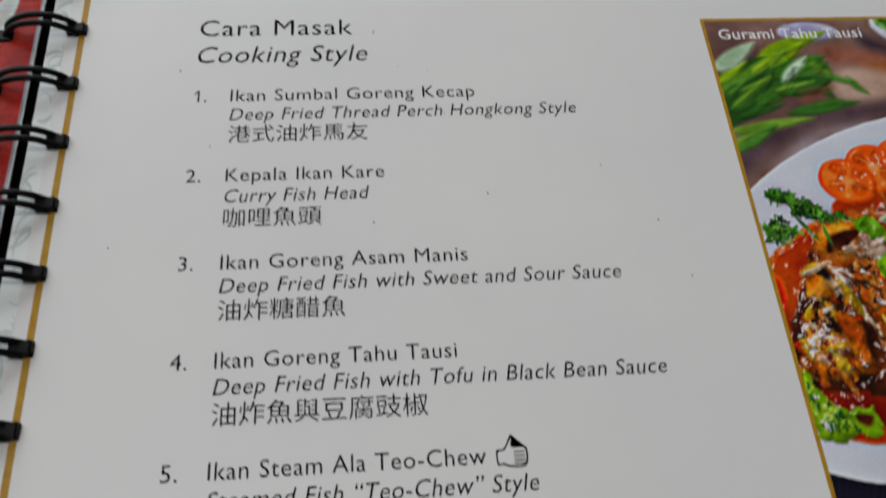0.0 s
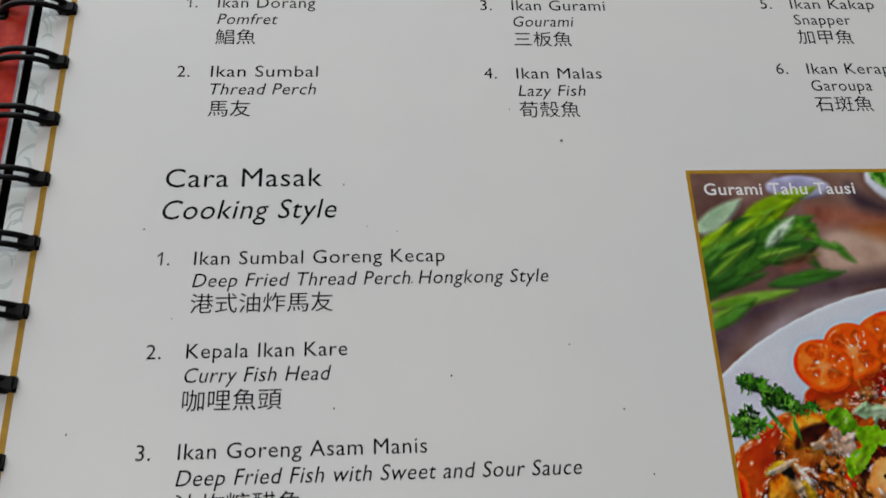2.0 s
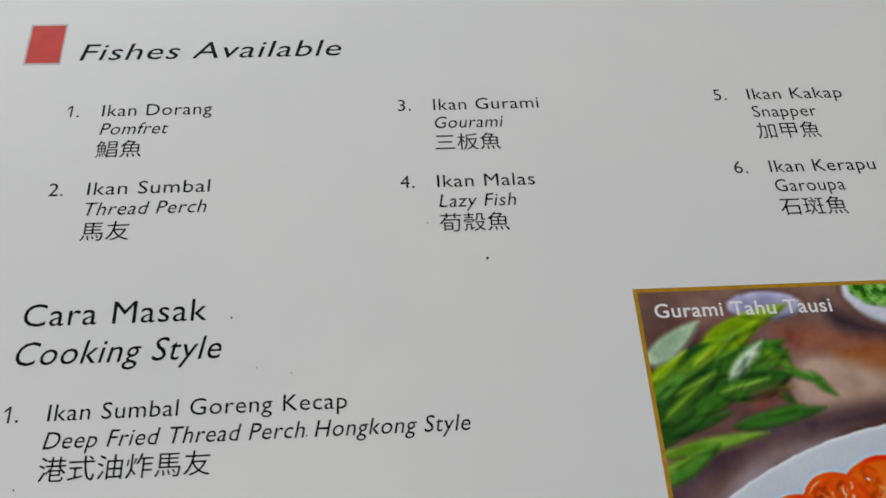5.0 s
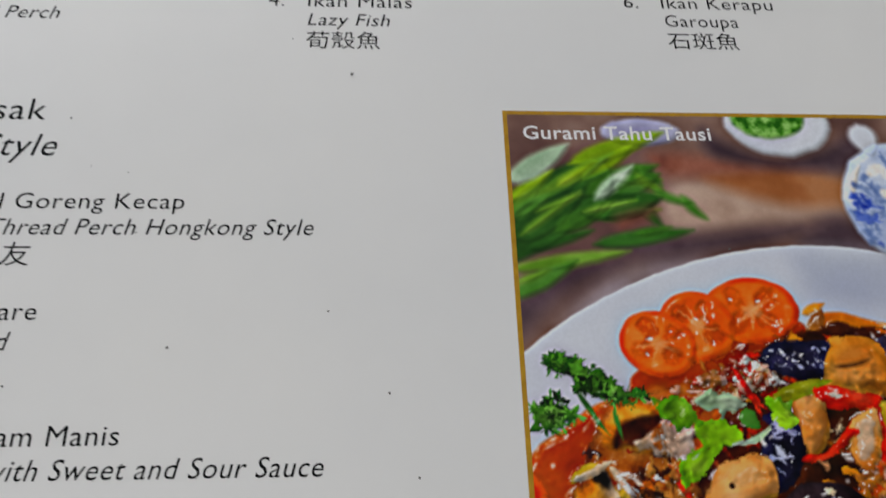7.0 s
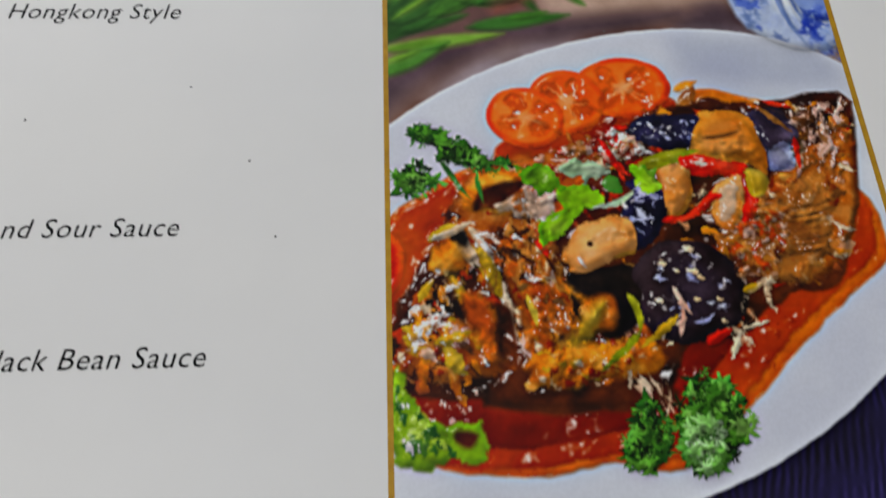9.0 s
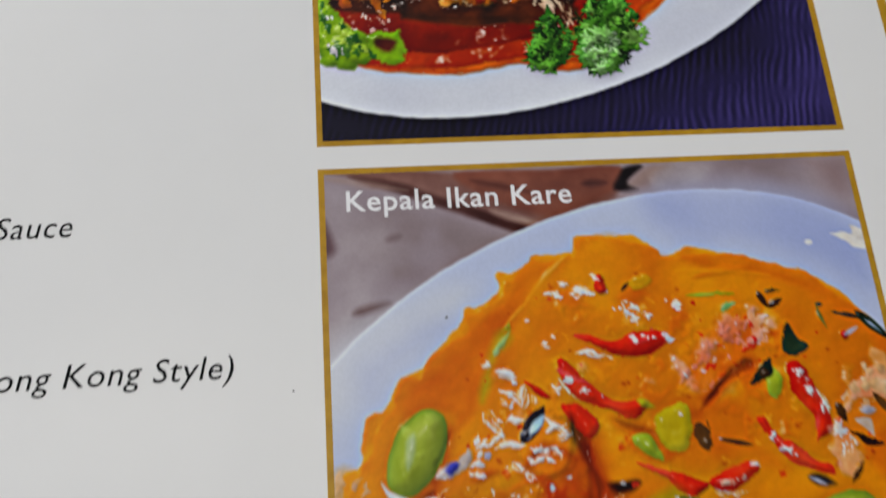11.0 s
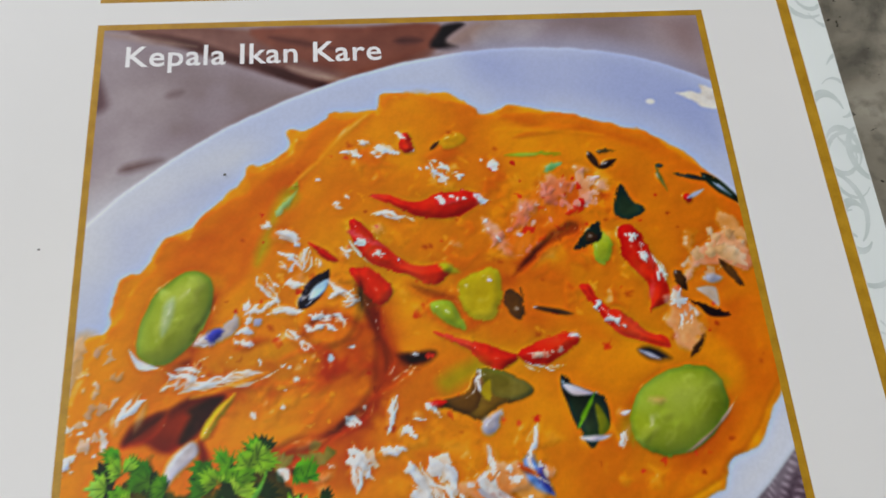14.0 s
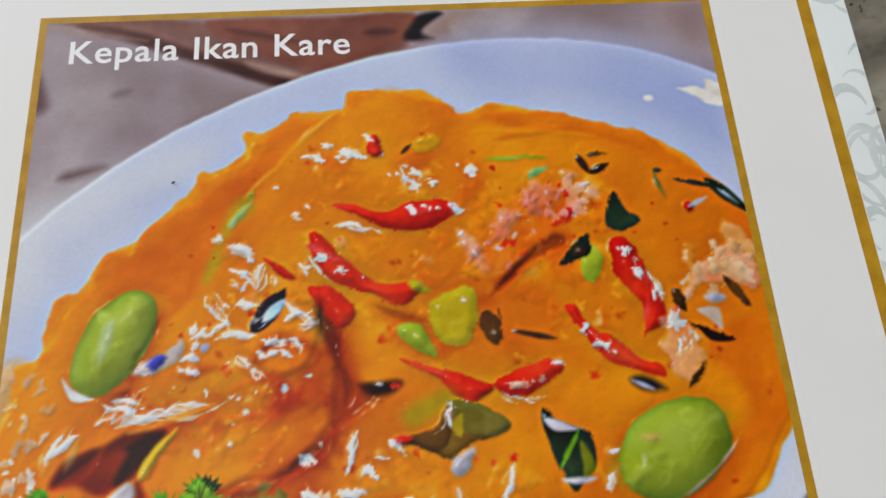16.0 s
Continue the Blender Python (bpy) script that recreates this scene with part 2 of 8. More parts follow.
def leaf(bm, x0, y0, x1, y1, z0, z1, hole):
    """A sheet with a row of square punched holes between hole[0] and hole[1]."""
    xs, ys = [x0, hole[0], hole[1], x1], [y0]
    for k in range(30, -30, -1):
        c = HOLE_Y0 - PITCH * k
        if y0 + 4 < c < y1 - 4:
            ys += [c - 1.35, c + 1.35]
    ys.append(y1)
    verts = [[bm.verts.new((x * MM, y * MM, z1)) for x in xs] for y in ys]
    faces = [bm.faces.new((verts[j][i], verts[j][i + 1], verts[j + 1][i + 1], verts[j + 1][i])) for j in range(len(ys) - 1) for i in range(3) if not (i == 1 and j % 2)]
    lower = bmesh.ops.extrude_face_region(bm, geom=faces)["geom"]
    for v in lower:
        if isinstance(v, bmesh.types.BMVert):
            v.co.z = z0
    for f in faces:
        f.normal_flip()
    bmesh.ops.recalc_face_normals(bm, faces=bm.faces[:])


def menu_part(name, bm, material, label="", parent=None):
    ob = part(name, bm, material, parent or menu, label)
    if parent is None:
        ob.matrix_local = MENU_INV
    return ob


bm = bmesh.new()
leaf(bm, *PAGE, -0.0003, 0.0, (-2.9, 0.8))
page = menu_part("page", bm, PAPER, "glossy white menu page with black text and two food photos")
for k in range(9):
    z = -0.0006 - 0.0005 * k
    bm = bmesh.new()
    j = 0.5 * math.sin(k * 2.3)
    leaf(bm, PAGE[0] + 0.3, PAGE[1] + j, PAGE[2] - 0.6 - 0.5 * abs(math.cos(k * 1.7)), PAGE[3] - 1, z - 0.00035, z, (-2.9, 0.8))
    menu_part("sheet", bm, SHEETS)
menu_part("cover", slab(-0.217, -0.002, TABLE_Z, 0.2085, 0.303, -0.0055, 0.0004), COVER, "dark stiff cover")

FRONT = Print(0, 0)
LEFT_X = -8.6

# margins outside the gold lines, with curling grey lines
for name, x0, x1, holes in (("printed_margin", PAGE[0] + 0.02, -2.95, False), ("printed_margin", 203.1, PAGE[2] - 0.02, False)):
    FRONT.shape(name, [[(x0, -0.1), (x1, -0.1), (x1, -300.9), (x0, -300.9)]], 0.6, MARGIN, page, "pale printed margin with curling grey lines")
rng = random.Random(5)


def curls(x0, x1, y0, y1, count):
    polys = []
    for k0 in range(count):
        cx, cy = rng.uniform(x0 - 1, x1 + 1), rng.uniform(y0, y1)
        a, r = rng.uniform(0, 6.28), rng.uniform(1.3, 3.6)
        sweep, w, grow = rng.uniform(2.0, 4.6) * rng.choice((-1, 1)), rng.uniform(0.14, 0.34), rng.uniform(-0.45, 0.5)
        outer, inner = [], []
        for i in range(15):
            t = i / 14
            q, rr = a + sweep * t, r * (1 + grow * t)
            k = w * math.sin(math.pi * min(1, t * 1.1 + 0.02)) + 0.05
            for side, lst in ((1, outer), (-1, inner)):
                lst.append((cx + math.cos(q) * (rr + side * k) * 1.0, -(cy + math.sin(q) * (rr + side * k) * 1.5)))
        for i in range(14):
            poly = clip([outer[i], outer[i + 1], inner[i + 1], inner[i]], (x0, -y1, x1, -y0))
            if len(poly) > 2:
                polys.append((poly, 1.4 + 0.02 * k0))
    return polys


tagged(FRONT.shape("margin_pattern", curls(203.1, PAGE[2] - 0.1, 30, 150, 40), None, SWIRL, page, "curling grey-green printed lines"), kind="stuff")
tagged(FRONT.shape("margin_pattern", curls(PAGE[0] + 0.1, -2.95, 120, 290, 60), None, SWIRL, page, "curling grey-green printed lines"), kind="stuff")


def strip(name, x0, y0, x1, y1, material, layer=2.0, label=""):
    return FRONT.shape(name, [[(x0, -y0), (x1, -y0), (x1, -y1), (x0, -y1)]], layer, material, page, label)


strip("gold_line", 201.7, 4, 203.0, 297, GOLD, label="printed gold border line")
ys = sorted(HOLE_Y0 - PITCH * k for k in range(30, -30, -1) if 4 < HOLE_Y0 - PITCH * k < 297)
for a, b in zip([4] + [y + 1.37 for y in ys], [y - 1.37 for y in ys] + [297]):
    strip("gold_line", -0.65, a, 0.5, b, GOLD, label="printed gold border line")

# headings
strip("heading_square", 12.7, 267.4, 19.8, 277.6, GREY_INK, 1.0, "grey edge of the red heading square")
strip("heading_square", 13.1, 267.9, 19.5, 277.2, RED_INK, 2.0, "red printed heading square")
written("heading", "Fishes Available", 23.2, 268.3, 4.0, page, 50.4, True)
written("heading", "Cara Masak", 22.2, 213.6, 3.9, page, 29.6)
written("heading", "Cooking Style", 22.2, 207.0, 3.9, page, 32.4, True)

def numeral(num, x, y, cap):
    """A list number; the one has a slanting flag."""
    if num != "1.":
        return written("number", num, x, y, cap, page)
    stem = [(x + 0.85, -y), (x + 1.2, -y), (x + 1.2, -y - cap), (x + 0.95, -y - cap)]
    flag = [(x + 0.25, -y - cap * 0.74), (x + 0.95, -y - cap), (x + 0.9, -y - cap * 0.8), (x + 0.25, -y - cap * 0.62)]
    dot = [(x + 2.1, -y), (x + 2.5, -y), (x + 2.5, -y - 0.4), (x + 2.1, -y - 0.4)]
    return FRONT.shape("number", [(stem, 1.6), (flag, 1.75), (dot, 1.6)], None, INK, page, "printed list number reading: 1.")


# fishes on offer: number, name, English name, Chinese name
BODY, HAN = 2.6, 3.75
for x, y, num, name, w1, eng, w2, slanted, han, w3 in (
    (29.3, 255.0, "1.", "Ikan Dorang", 20.2, "Pomfret", 12.4, True, "鯧魚", 8.2),
    (29.0, 238.1, "2.", "Ikan Sumbal", 21.4, "Thread Perch", 21.0, True, "馬友", 8.3),
    (91.1, 254.6, "3.", "Ikan Gurami", 20.2, "Gourami", 13.0, True, "三板魚", 12.2),
    (91.0, 237.6, "4.", "Ikan Malas", 17.8, "Lazy Fish", 13.9, True, "荀殼魚", 12.4),
    (152.5, 255.3, "5.", "Ikan Kakap", 18.9, "Snapper", 12.6, False, "加甲魚", 12.3),
    (152.9, 238.7, "6.", "Ikan Kerapu", 20.2, "Garoupa", 13.1, False, "石斑魚", 12.4),
):
    numeral(num, x - 6.7, y, BODY)
    written("dish_name", name, x, y, BODY, page, w1)
    written("english_name", eng, x + 0.1, y - 4.15, BODY, page, w2, slanted)
    written("chinese_name", han, x, y - 9.15, HAN, page, w3, han=True)

# cooking styles
for y, num, name, w1, eng, w2, han, w3 in (
    (197.9, "1.", "Ikan Sumbal Goreng Kecap", 46.0, "Deep Fried Thread Perch Hongkong Style", 65.2, "港式油炸馬友", 25.4),
    (180.5, "2.", "Kepala Ikan Kare", 28.1, "Curry Fish Head", 25.3, "咖哩魚頭", 16.9),
    (163.3, "3.", "Ikan Goreng Asam Manis", 41.8, "Deep Fried Fish with Sweet and Sour Sauce", 68.1, "油炸糖醋魚", 20.8),
    (146.1, "4.", "Ikan Goreng Tahu Tausi", 38.6, "Deep Fried Fish with Tofu in Black Bean Sauce", 72.8, "油炸魚與豆腐豉椒", 33.4),
    (128.9, "5.", "Ikan Steam Ala Teo-Chew", 41.8, "Steamed Fish “Teo-Chew” Style", 49.5, "", 0),
):
    numeral(num, 21.9, y, BODY)
    written("dish_name", name, 28.8, y, BODY, page, w1)
    written("english_name", eng, 28.8, y - 4.3, BODY, page, w2, True)
    if han:
        written("chinese_name", han, 28.8, y - 9.25, HAN, page, w3, han=True)
written("english_name", "Sauce", 86.2, 107.9, BODY, page, 8.6, True)
written("english_name", "(Hong Kong Style)", 83.6, 90.4, BODY, page, 29.6, True)
written("english_name", "Sauce", 82.0, 73.6, BODY, page, 8.6, True)

# a small printed thumbs-up mark beside the fifth style
ICON = Print(72.0, 133.2)
ICON.shape("recommendation_mark", [smooth([(0.2, 2.4), (1.4, 2.1), (2.5, 0.2), (3.0, 0.3), (2.9, 1.7), (4.6, 1.8), (5.1, 2.6), (5.0, 4.2), (4.4, 5.0), (2.2, 5.0), (1.2, 4.6), (0.3, 4.6)], 4)], 1.0, INK, page, "small outlined thumbs-up symbol")
ICON.shape("recommendation_mark_inside", [smooth([(0.5, 2.7), (1.6, 2.35), (2.6, 0.7), (2.6, 2.0), (4.4, 2.1), (4.8, 2.7), (4.7, 4.1), (4.2, 4.7), (2.3, 4.7), (1.3, 4.3), (0.5, 4.3)], 4)], 2.0, PAPER, page)
for v in (2.6, 3.2, 3.8, 4.3):
    ICON.shape("recommendation_mark_line", [[(2.9, v), (4.6, v), (4.6, v + 0.24), (2.9, v + 0.24)]], 3.0, INK, page)

# ---- printed photos: each picture is a flat print, its ink tones worked out dot by dot and carried by a fine flat mesh ----
PHOTO = (69.1, 98.1)
# each ink: three tones from dark to light, and the size of its mottling in marks per metre
INKS = {
    "mauve": ("8c7c82", "a2949a", "b6a9af", 90), "wood": ("6e4e4a", "84635c", "98786f", 160), "wood_mid": ("6e453c", "825448", "906254", 160), "wood_dark": ("37201f", "462b29", "543734", 200),
    "wood_dark2": ("4c383c", "5d484c", "6c575c", 200), "pale_wood": ("9a8078", "af988e", "bfaaa0", 300), "ink_dark": ("141013", "1f191c", "2c2427", 300), "fold": ("8d7672", "a08b86", "b5a29d", 250),
    "fold2": ("9c9092", "b0a5a8", "c4babd", 200), "cloth": ("382a34", "6e5e6a", "ac9ca8", 0), "plate2": ("c8d0ea", "cfd6ec", "d8ddee", 60), 
    "white": ("d9d2cc", "ebe7e4", "f6f4f2", 500), "sauce_edge": ("d48804", "de980c", "e4a620", 400), "sauce": ("c87200", "d28002", "dc9008", 120), "sauce_deep": ("c06000", "cc6e00", "d47a02", 200),
    "curry": ("c87000", "d88802", "e49c12", 150), "curry2": ("c87002", "d88806", "e49e18", 150), "curry3": ("d27408", "e08e18", "e8a438", 240), "curryl": ("dc8c18", "e49c30", "eaae50", 300),
    "deep": ("6e1c06", "8c2c08", "a23c0a", 200), "deep2": ("963008", "a8440a", "b8560c", 250), "ink_brown": ("1e0a08", "34140c", "4a2212", 300), "bean": ("6c7a1c", "86942e", "9caa46", 110),
    "bean_l": ("96a43c", "a6b250", "b6c068", 200), "skin": ("c09060", "d8b084", "e8ccae", 400), "skin2": ("b0a4a4", "c8bebe", "dcd6d6", 400), "bluegrey": ("7684a2", "909cb6", "a8b2c6", 300),
    "violet": ("3c3a78", "545296", "7470ae", 400), "olive": ("6c6424", "867c3a", "9c9250", 400), "olive2": ("9a8410", "b09a1a", "c4ae30", 250), "bluepale": ("a4bcd0", "bccfdc", "d2dfe8", 500),
    "red": ("b42410", "c83818", "d65430", 240), "red2": ("c03430", "d04a44", "dc6a60", 300), "yellowgreen": ("a89418", "baa62c", "c8b444", 400), "pinkpale": ("dc9880", "e6b09a", "eec8b8", 500),
    "lime": ("8a9420", "a0a836", "b4ba50", 300), "limepale": ("8aa860", "a2ba80", "bccaa4", 400), "yellow": ("b88c06", "c89a10", "d4a824", 300), "leafdark": ("141c12", "26321e", "3c4a30", 350),
    "leafbrown": ("38200c", "4e3012", "68441c", 350), "leafbrown2": ("4e3610", "664a18", "7e6228", 300), "flesh": ("d09050", "dca878", "e8c4a4", 350), 
}
INKS.update({
    "navy": ("17151f", "282441", "4a4272", 0), "fold1a": ("9c8476", "b49c8e", "c8b2a4", 110), "fold1b": ("8c7e80", "a0949a", "b4aab0", 110), "woodorange": ("845434", "966444", "a67858", 140),
    "woodred": ("70463c", "86584a", "96685a", 200), "ink_mauve": ("3c3036", "4c3e44", "5e4e54", 140), "plate1": ("ccced8", "d4d6de", "dcdee4", 60),
    "greenmix": ("2c5a1c", "58883c", "8cb46c", 900), "bowl2": ("9a98b2", "b0aec4", "c4c2d2", 200), "jugwhite": ("a8b4d2", "c0cade", "d6dce8", 260),
    "jugblue": ("7c90c4", "94a6d0", "aabadb", 200), "blue": ("26388c", "3c52a4", "6478bc", 400), "lf1": ("22401a", "2e5222", "3e662e", 160), "lf2": ("305220", "406828", "527c38", 200),
    "lf3": ("56782a", "688a36", "7c9c4a", 180), "lf4": ("98ae94", "b0c2aa", "c8d2c2", 260), "lf5": ("6e8a1c", "809c28", "96ae40", 220), "sauce1": ("882804", "9c3808", "b04e0e", 160),
    "sauce1_edge": ("a2480a", "b0560e", "be6616", 300), "sauce1d": ("581204", "6c1a06", "842c0a", 180), "sauce1o": ("a85a18", "ba6e20", "c8802c", 200), "tom": ("c4420c", "d45414", "de6822", 200),
    "toml": ("d05a1c", "da6c2a", "e2803e", 260), "tomcore": ("e08850", "e8a070", "eeb488", 300), "tomd": ("b84410", "c45216", "cc6222", 300), "cream1": ("b09478", "c8b094", "dcc8b0", 400), "stewdark": ("22120c", "421e10", "5e2e16", 260),
    "fried": ("9c5212", "c07620", "da9c46", 420), "fried2": ("7c3e14", "9c5822", "b8783c", 420), "fried3": ("7a4a24", "94602e", "ac783e", 400), "yellow1": ("9a7a20", "ae8e30", "c2a44c", 350),
    "aubergine": ("14121e", "221f34", "3a3654", 350), "aubergine2": ("120a0c", "20161a", "32262a", 300), "aubergine3": ("241c26", "382e3c", "524658", 350), "black1": ("0a0807", "140e0c", "221814", 300),
    "bluepale1": ("8a8ab0", "a8aac6", "c8cadc", 500), "tofu": ("b0682a", "c88444", "d8a068", 260), "toful": ("c88e56", "d6a26c", "e0b486", 300), "tofu2": ("a4601e", "bc7c34", "cc944c", 260),
    "red1": ("a81c0c", "be2e16", "ce4a30", 300), "brown1": ("4c2c14", "644022", "7e5832", 300), "olive1": ("707014", "868620", "9c9a38", 300), "cori": ("4a7414", "5e881e", "78a034", 350), "whiteflesh": ("b89c88", "d0b8a4", "e4d4c4", 300), "jugline": ("5a6a98", "7082ac", "8c9cc0", 300), "orangebrown": ("944410", "b05c18", "c87c34", 260), "skyblue": ("6c88c0", "8ca4d2", "b0c2e0", 300),
    "cori2": ("6a9418", "80a828", "9cbc44", 350), "coripale": ("8aa078", "a4b496", "bcc8b0", 350), "pinkpale1": ("b08878", "c4a294", "d6bcb0", 450), "deep1": ("6a1c08", "82280c", "943810", 300),
    "lettuce": ("5e7c10", "7c9a1c", "9cb83c", 300), "lettucel": ("8ca838", "a4ba58", "bccc80", 300),
    "parsley": ("2a5a12", "3c7620", "52902e", 300), "parsley_dark": ("0e260a", "183810", "244c18", 300), "parsley_light": ("4c8420", "60983a", "7aac52", 300),
    "parsley1": ("24481a", "365e20", "4c7430", 300), "parsley1_dark": ("0e1e0a", "182e10", "244018", 300), "parsley1_light": ("4a7a2c", "5e8e3c", "789e56", 300),
    "lav": ("aab4dc", "b2bbe0", "bcc4e4", 60), "lav1": ("b2b6c6", "bcc0cc", "c6cad4", 60), "pwhite": ("d6dae6", "dde0ea", "e4e6ee", 60), "tablewood": ("5e4844", "786058", "927c74", 90),
    "sprig_dark": ("0c2408", "16340c", "234812", 300), "sprig": ("2e5c0e", "406e14", "54821e", 300), "sprig_light": ("4c7c14", "5e901c", "74a22c", 300), "sprig_bright": ("6c9420", "80a830", "98b84c", 300),
    "redcloth": ("8c1c14", "a62a1c", "ba4030", 300), "leftorange": ("a83c04", "c05806", "d47e14", 250), "leftwhite": ("b8b4ae", "cac7c2", "d8d6d2", 200),
    "parslpale": ("58883c", "70a054", "8cb474", 300), "parslpale_dark": ("2e5c20", "3e6e2c", "50803c", 300), "parslpale_light": ("80a868", "94ba80", "aac89a", 300),
})
PALETTE = ("6e2a0c", "8c4614", "a85e1c", "bc7828", "c8904c", "96340e", "2c1410", "b88460", "dcc4a4", "84200a", "a86c22", "3c1c14", "b4642a", "8c4a26")
# how soft an edge is (mm), how far a form bulges (mm) and how shiny it looks, in the printed pictures
FORMS = {
    "soft_tone": (0.9, 0, 0.3), "soft_blot": (0.7, 0.08, 0.45), "deep_crease": (0.7, -0.5, 0.4), "soft_line": (0.35, 0.08, 0.3), "soft_speck": (0.25, 0, 0.2), "sauce_body": (0.3, 0.1, 0.4), "jaw_edge": (0.25, 0.3, 0.6), "fish_piece_soft": (0.8, 0.4, 0.5), "fish_flesh_soft": (0.4, 0.2, 0.6),
    "wood_grain": (0.55, 0, 0), "table_wood": (2.0, 0, 0), "cloth_shade": (2.4, 0, 0), "soft_piece": (0.9, 0.5, 0.6), "wet_patch": (0.14, 0.1, 0), "far_leaf": (0.8, 0.3, 0.0), "fold_red": (1.3, -0.3, 0.6), "jug_ridge": (0.3, 0.2, 0.0), "shred_flesh": (0.2, 0.35, 0.9), "cloth_fold": (0.8, 0, 0), "dark_gap": (0.5, -0.3, 0), "woven_cloth": (0.3, 0, 0), "plate": (0.22, 0.12, 0.03), "plate_glint": (0.25, 0, 0), "plate_shade": (3.0, 0, 0.05), "shred": (0.12, 0.35, 0.9), "crumb": (0.2, 0.5, 0.8), "chili_fleck": (0.15, 0, 0.4), "bowl": (0.6, 0.6, 0.2),
    "salad": (0.6, 0.3, 0.3), "jug": (0.5, 1.0, 0.3), "jug_pattern": (0.45, 0, 0), "spout": (0.8, 0.3, 0), "curry_sauce": (0.2, 0.1, 0.3), 
    "fish_piece": (0.45, 1.5, 1.0), "green_bean": (0.16, 1.5, 0.35), "bean_sheen": (1.1, 0, 0), "fish_mouth": (0.5, -0.6, 0.3), "bone": (0.3, 0.2, 0.4),
    "fish_eye": (0.3, 0.2, 0.8), "fish_skin": (0.35, 0.3, 1.0), "curry_leaf": (0.16, 0.2, 0.6), "leaf_sheen": (0.2, 0, 0), "chili": (0.14, 0.7, 0.9), "chili_tip": (0.3, 0.3, 0.6), "chili_sheen": (0.3, 0, 0),
    "lime_piece": (0.2, 0.5, 0.5), "herb": (0.22, 0.15, 0.6), "fish_flesh": (0.5, 0.4, 0.9), "glint": (0.1, 0.1, 0), "tomato": (0.2, 0.5, 0.5), "tomato_flesh": (0.5, -0.1, 0.6), 
    "orange_sauce": (0.35, 0.2, 0.7), "stew": (0.4, 0.3, 0.9), "tofu": (0.2, 0.8, 0.4), "tofu_face": (0.8, 0, 0.2), "eggplant_skin": (0.25, 0.8, 1.0), "eggplant_slice": (0.25, 0.8, 0.9),
    "eggplant_sheen": (0.18, 0, 0), "onion": (0.16, 0.4, 0.7), "pepper_ring": (0.18, 0.5, 0.9), "pepper_inside": (0.3, 0.3, 0.8), "coriander": (0.16, 0.2, 0.4), "lettuce": (0.3, 0.6, 0.7), 
}


def cloud(h, w, cell, seed, octaves=3):
    """Smooth random clouds between 0 and 1; cell: their size in dots."""
    rng = np.random.default_rng(seed)
    out, total, amp = np.zeros((h, w), np.float32), 0.0, 1.0
    for _ in range(octaves):
        c = max(1.5, cell)
        g = rng.random((int(h / c) + 3, int(w / c) + 3)).astype(np.float32)
        y, x = np.arange(h) / c, np.arange(w) / c
        iy, ix = y.astype(int), x.astype(int)
        fy, fx = (y - iy)[:, None], (x - ix)[None]
        fy, fx = fy * fy * (3 - 2 * fy), fx * fx * (3 - 2 * fx)
        a, b = g[iy][:, ix], g[iy][:, ix + 1]
        c0, d0 = g[iy + 1][:, ix], g[iy + 1][:, ix + 1]
        out += amp * ((a * (1 - fx) + b * fx) * (1 - fy) + (c0 * (1 - fx) + d0 * fx) * fy)
        total, amp, cell = total + amp, amp * 0.5, cell / 2
    out /= total
    return np.clip((out - 0.5) * 2.0 + 0.5, 0, 1).astype(np.float32)


def blur(a, r):
    """A box blur, twice, r dots wide to each side."""
    for axis in (0, 1, 0, 1):
        p = np.pad(a, [(r + 1, r) if k == axis else (0, 0) for k in (0, 1)], mode="edge").cumsum(axis)
        n = a.shape[axis]
        hi, lo = np.take(p, np.arange(n) + 2 * r + 1, axis), np.take(p, np.arange(n), axis)
        a = (hi - lo) / (2 * r + 1)
    return a.astype(np.float32)


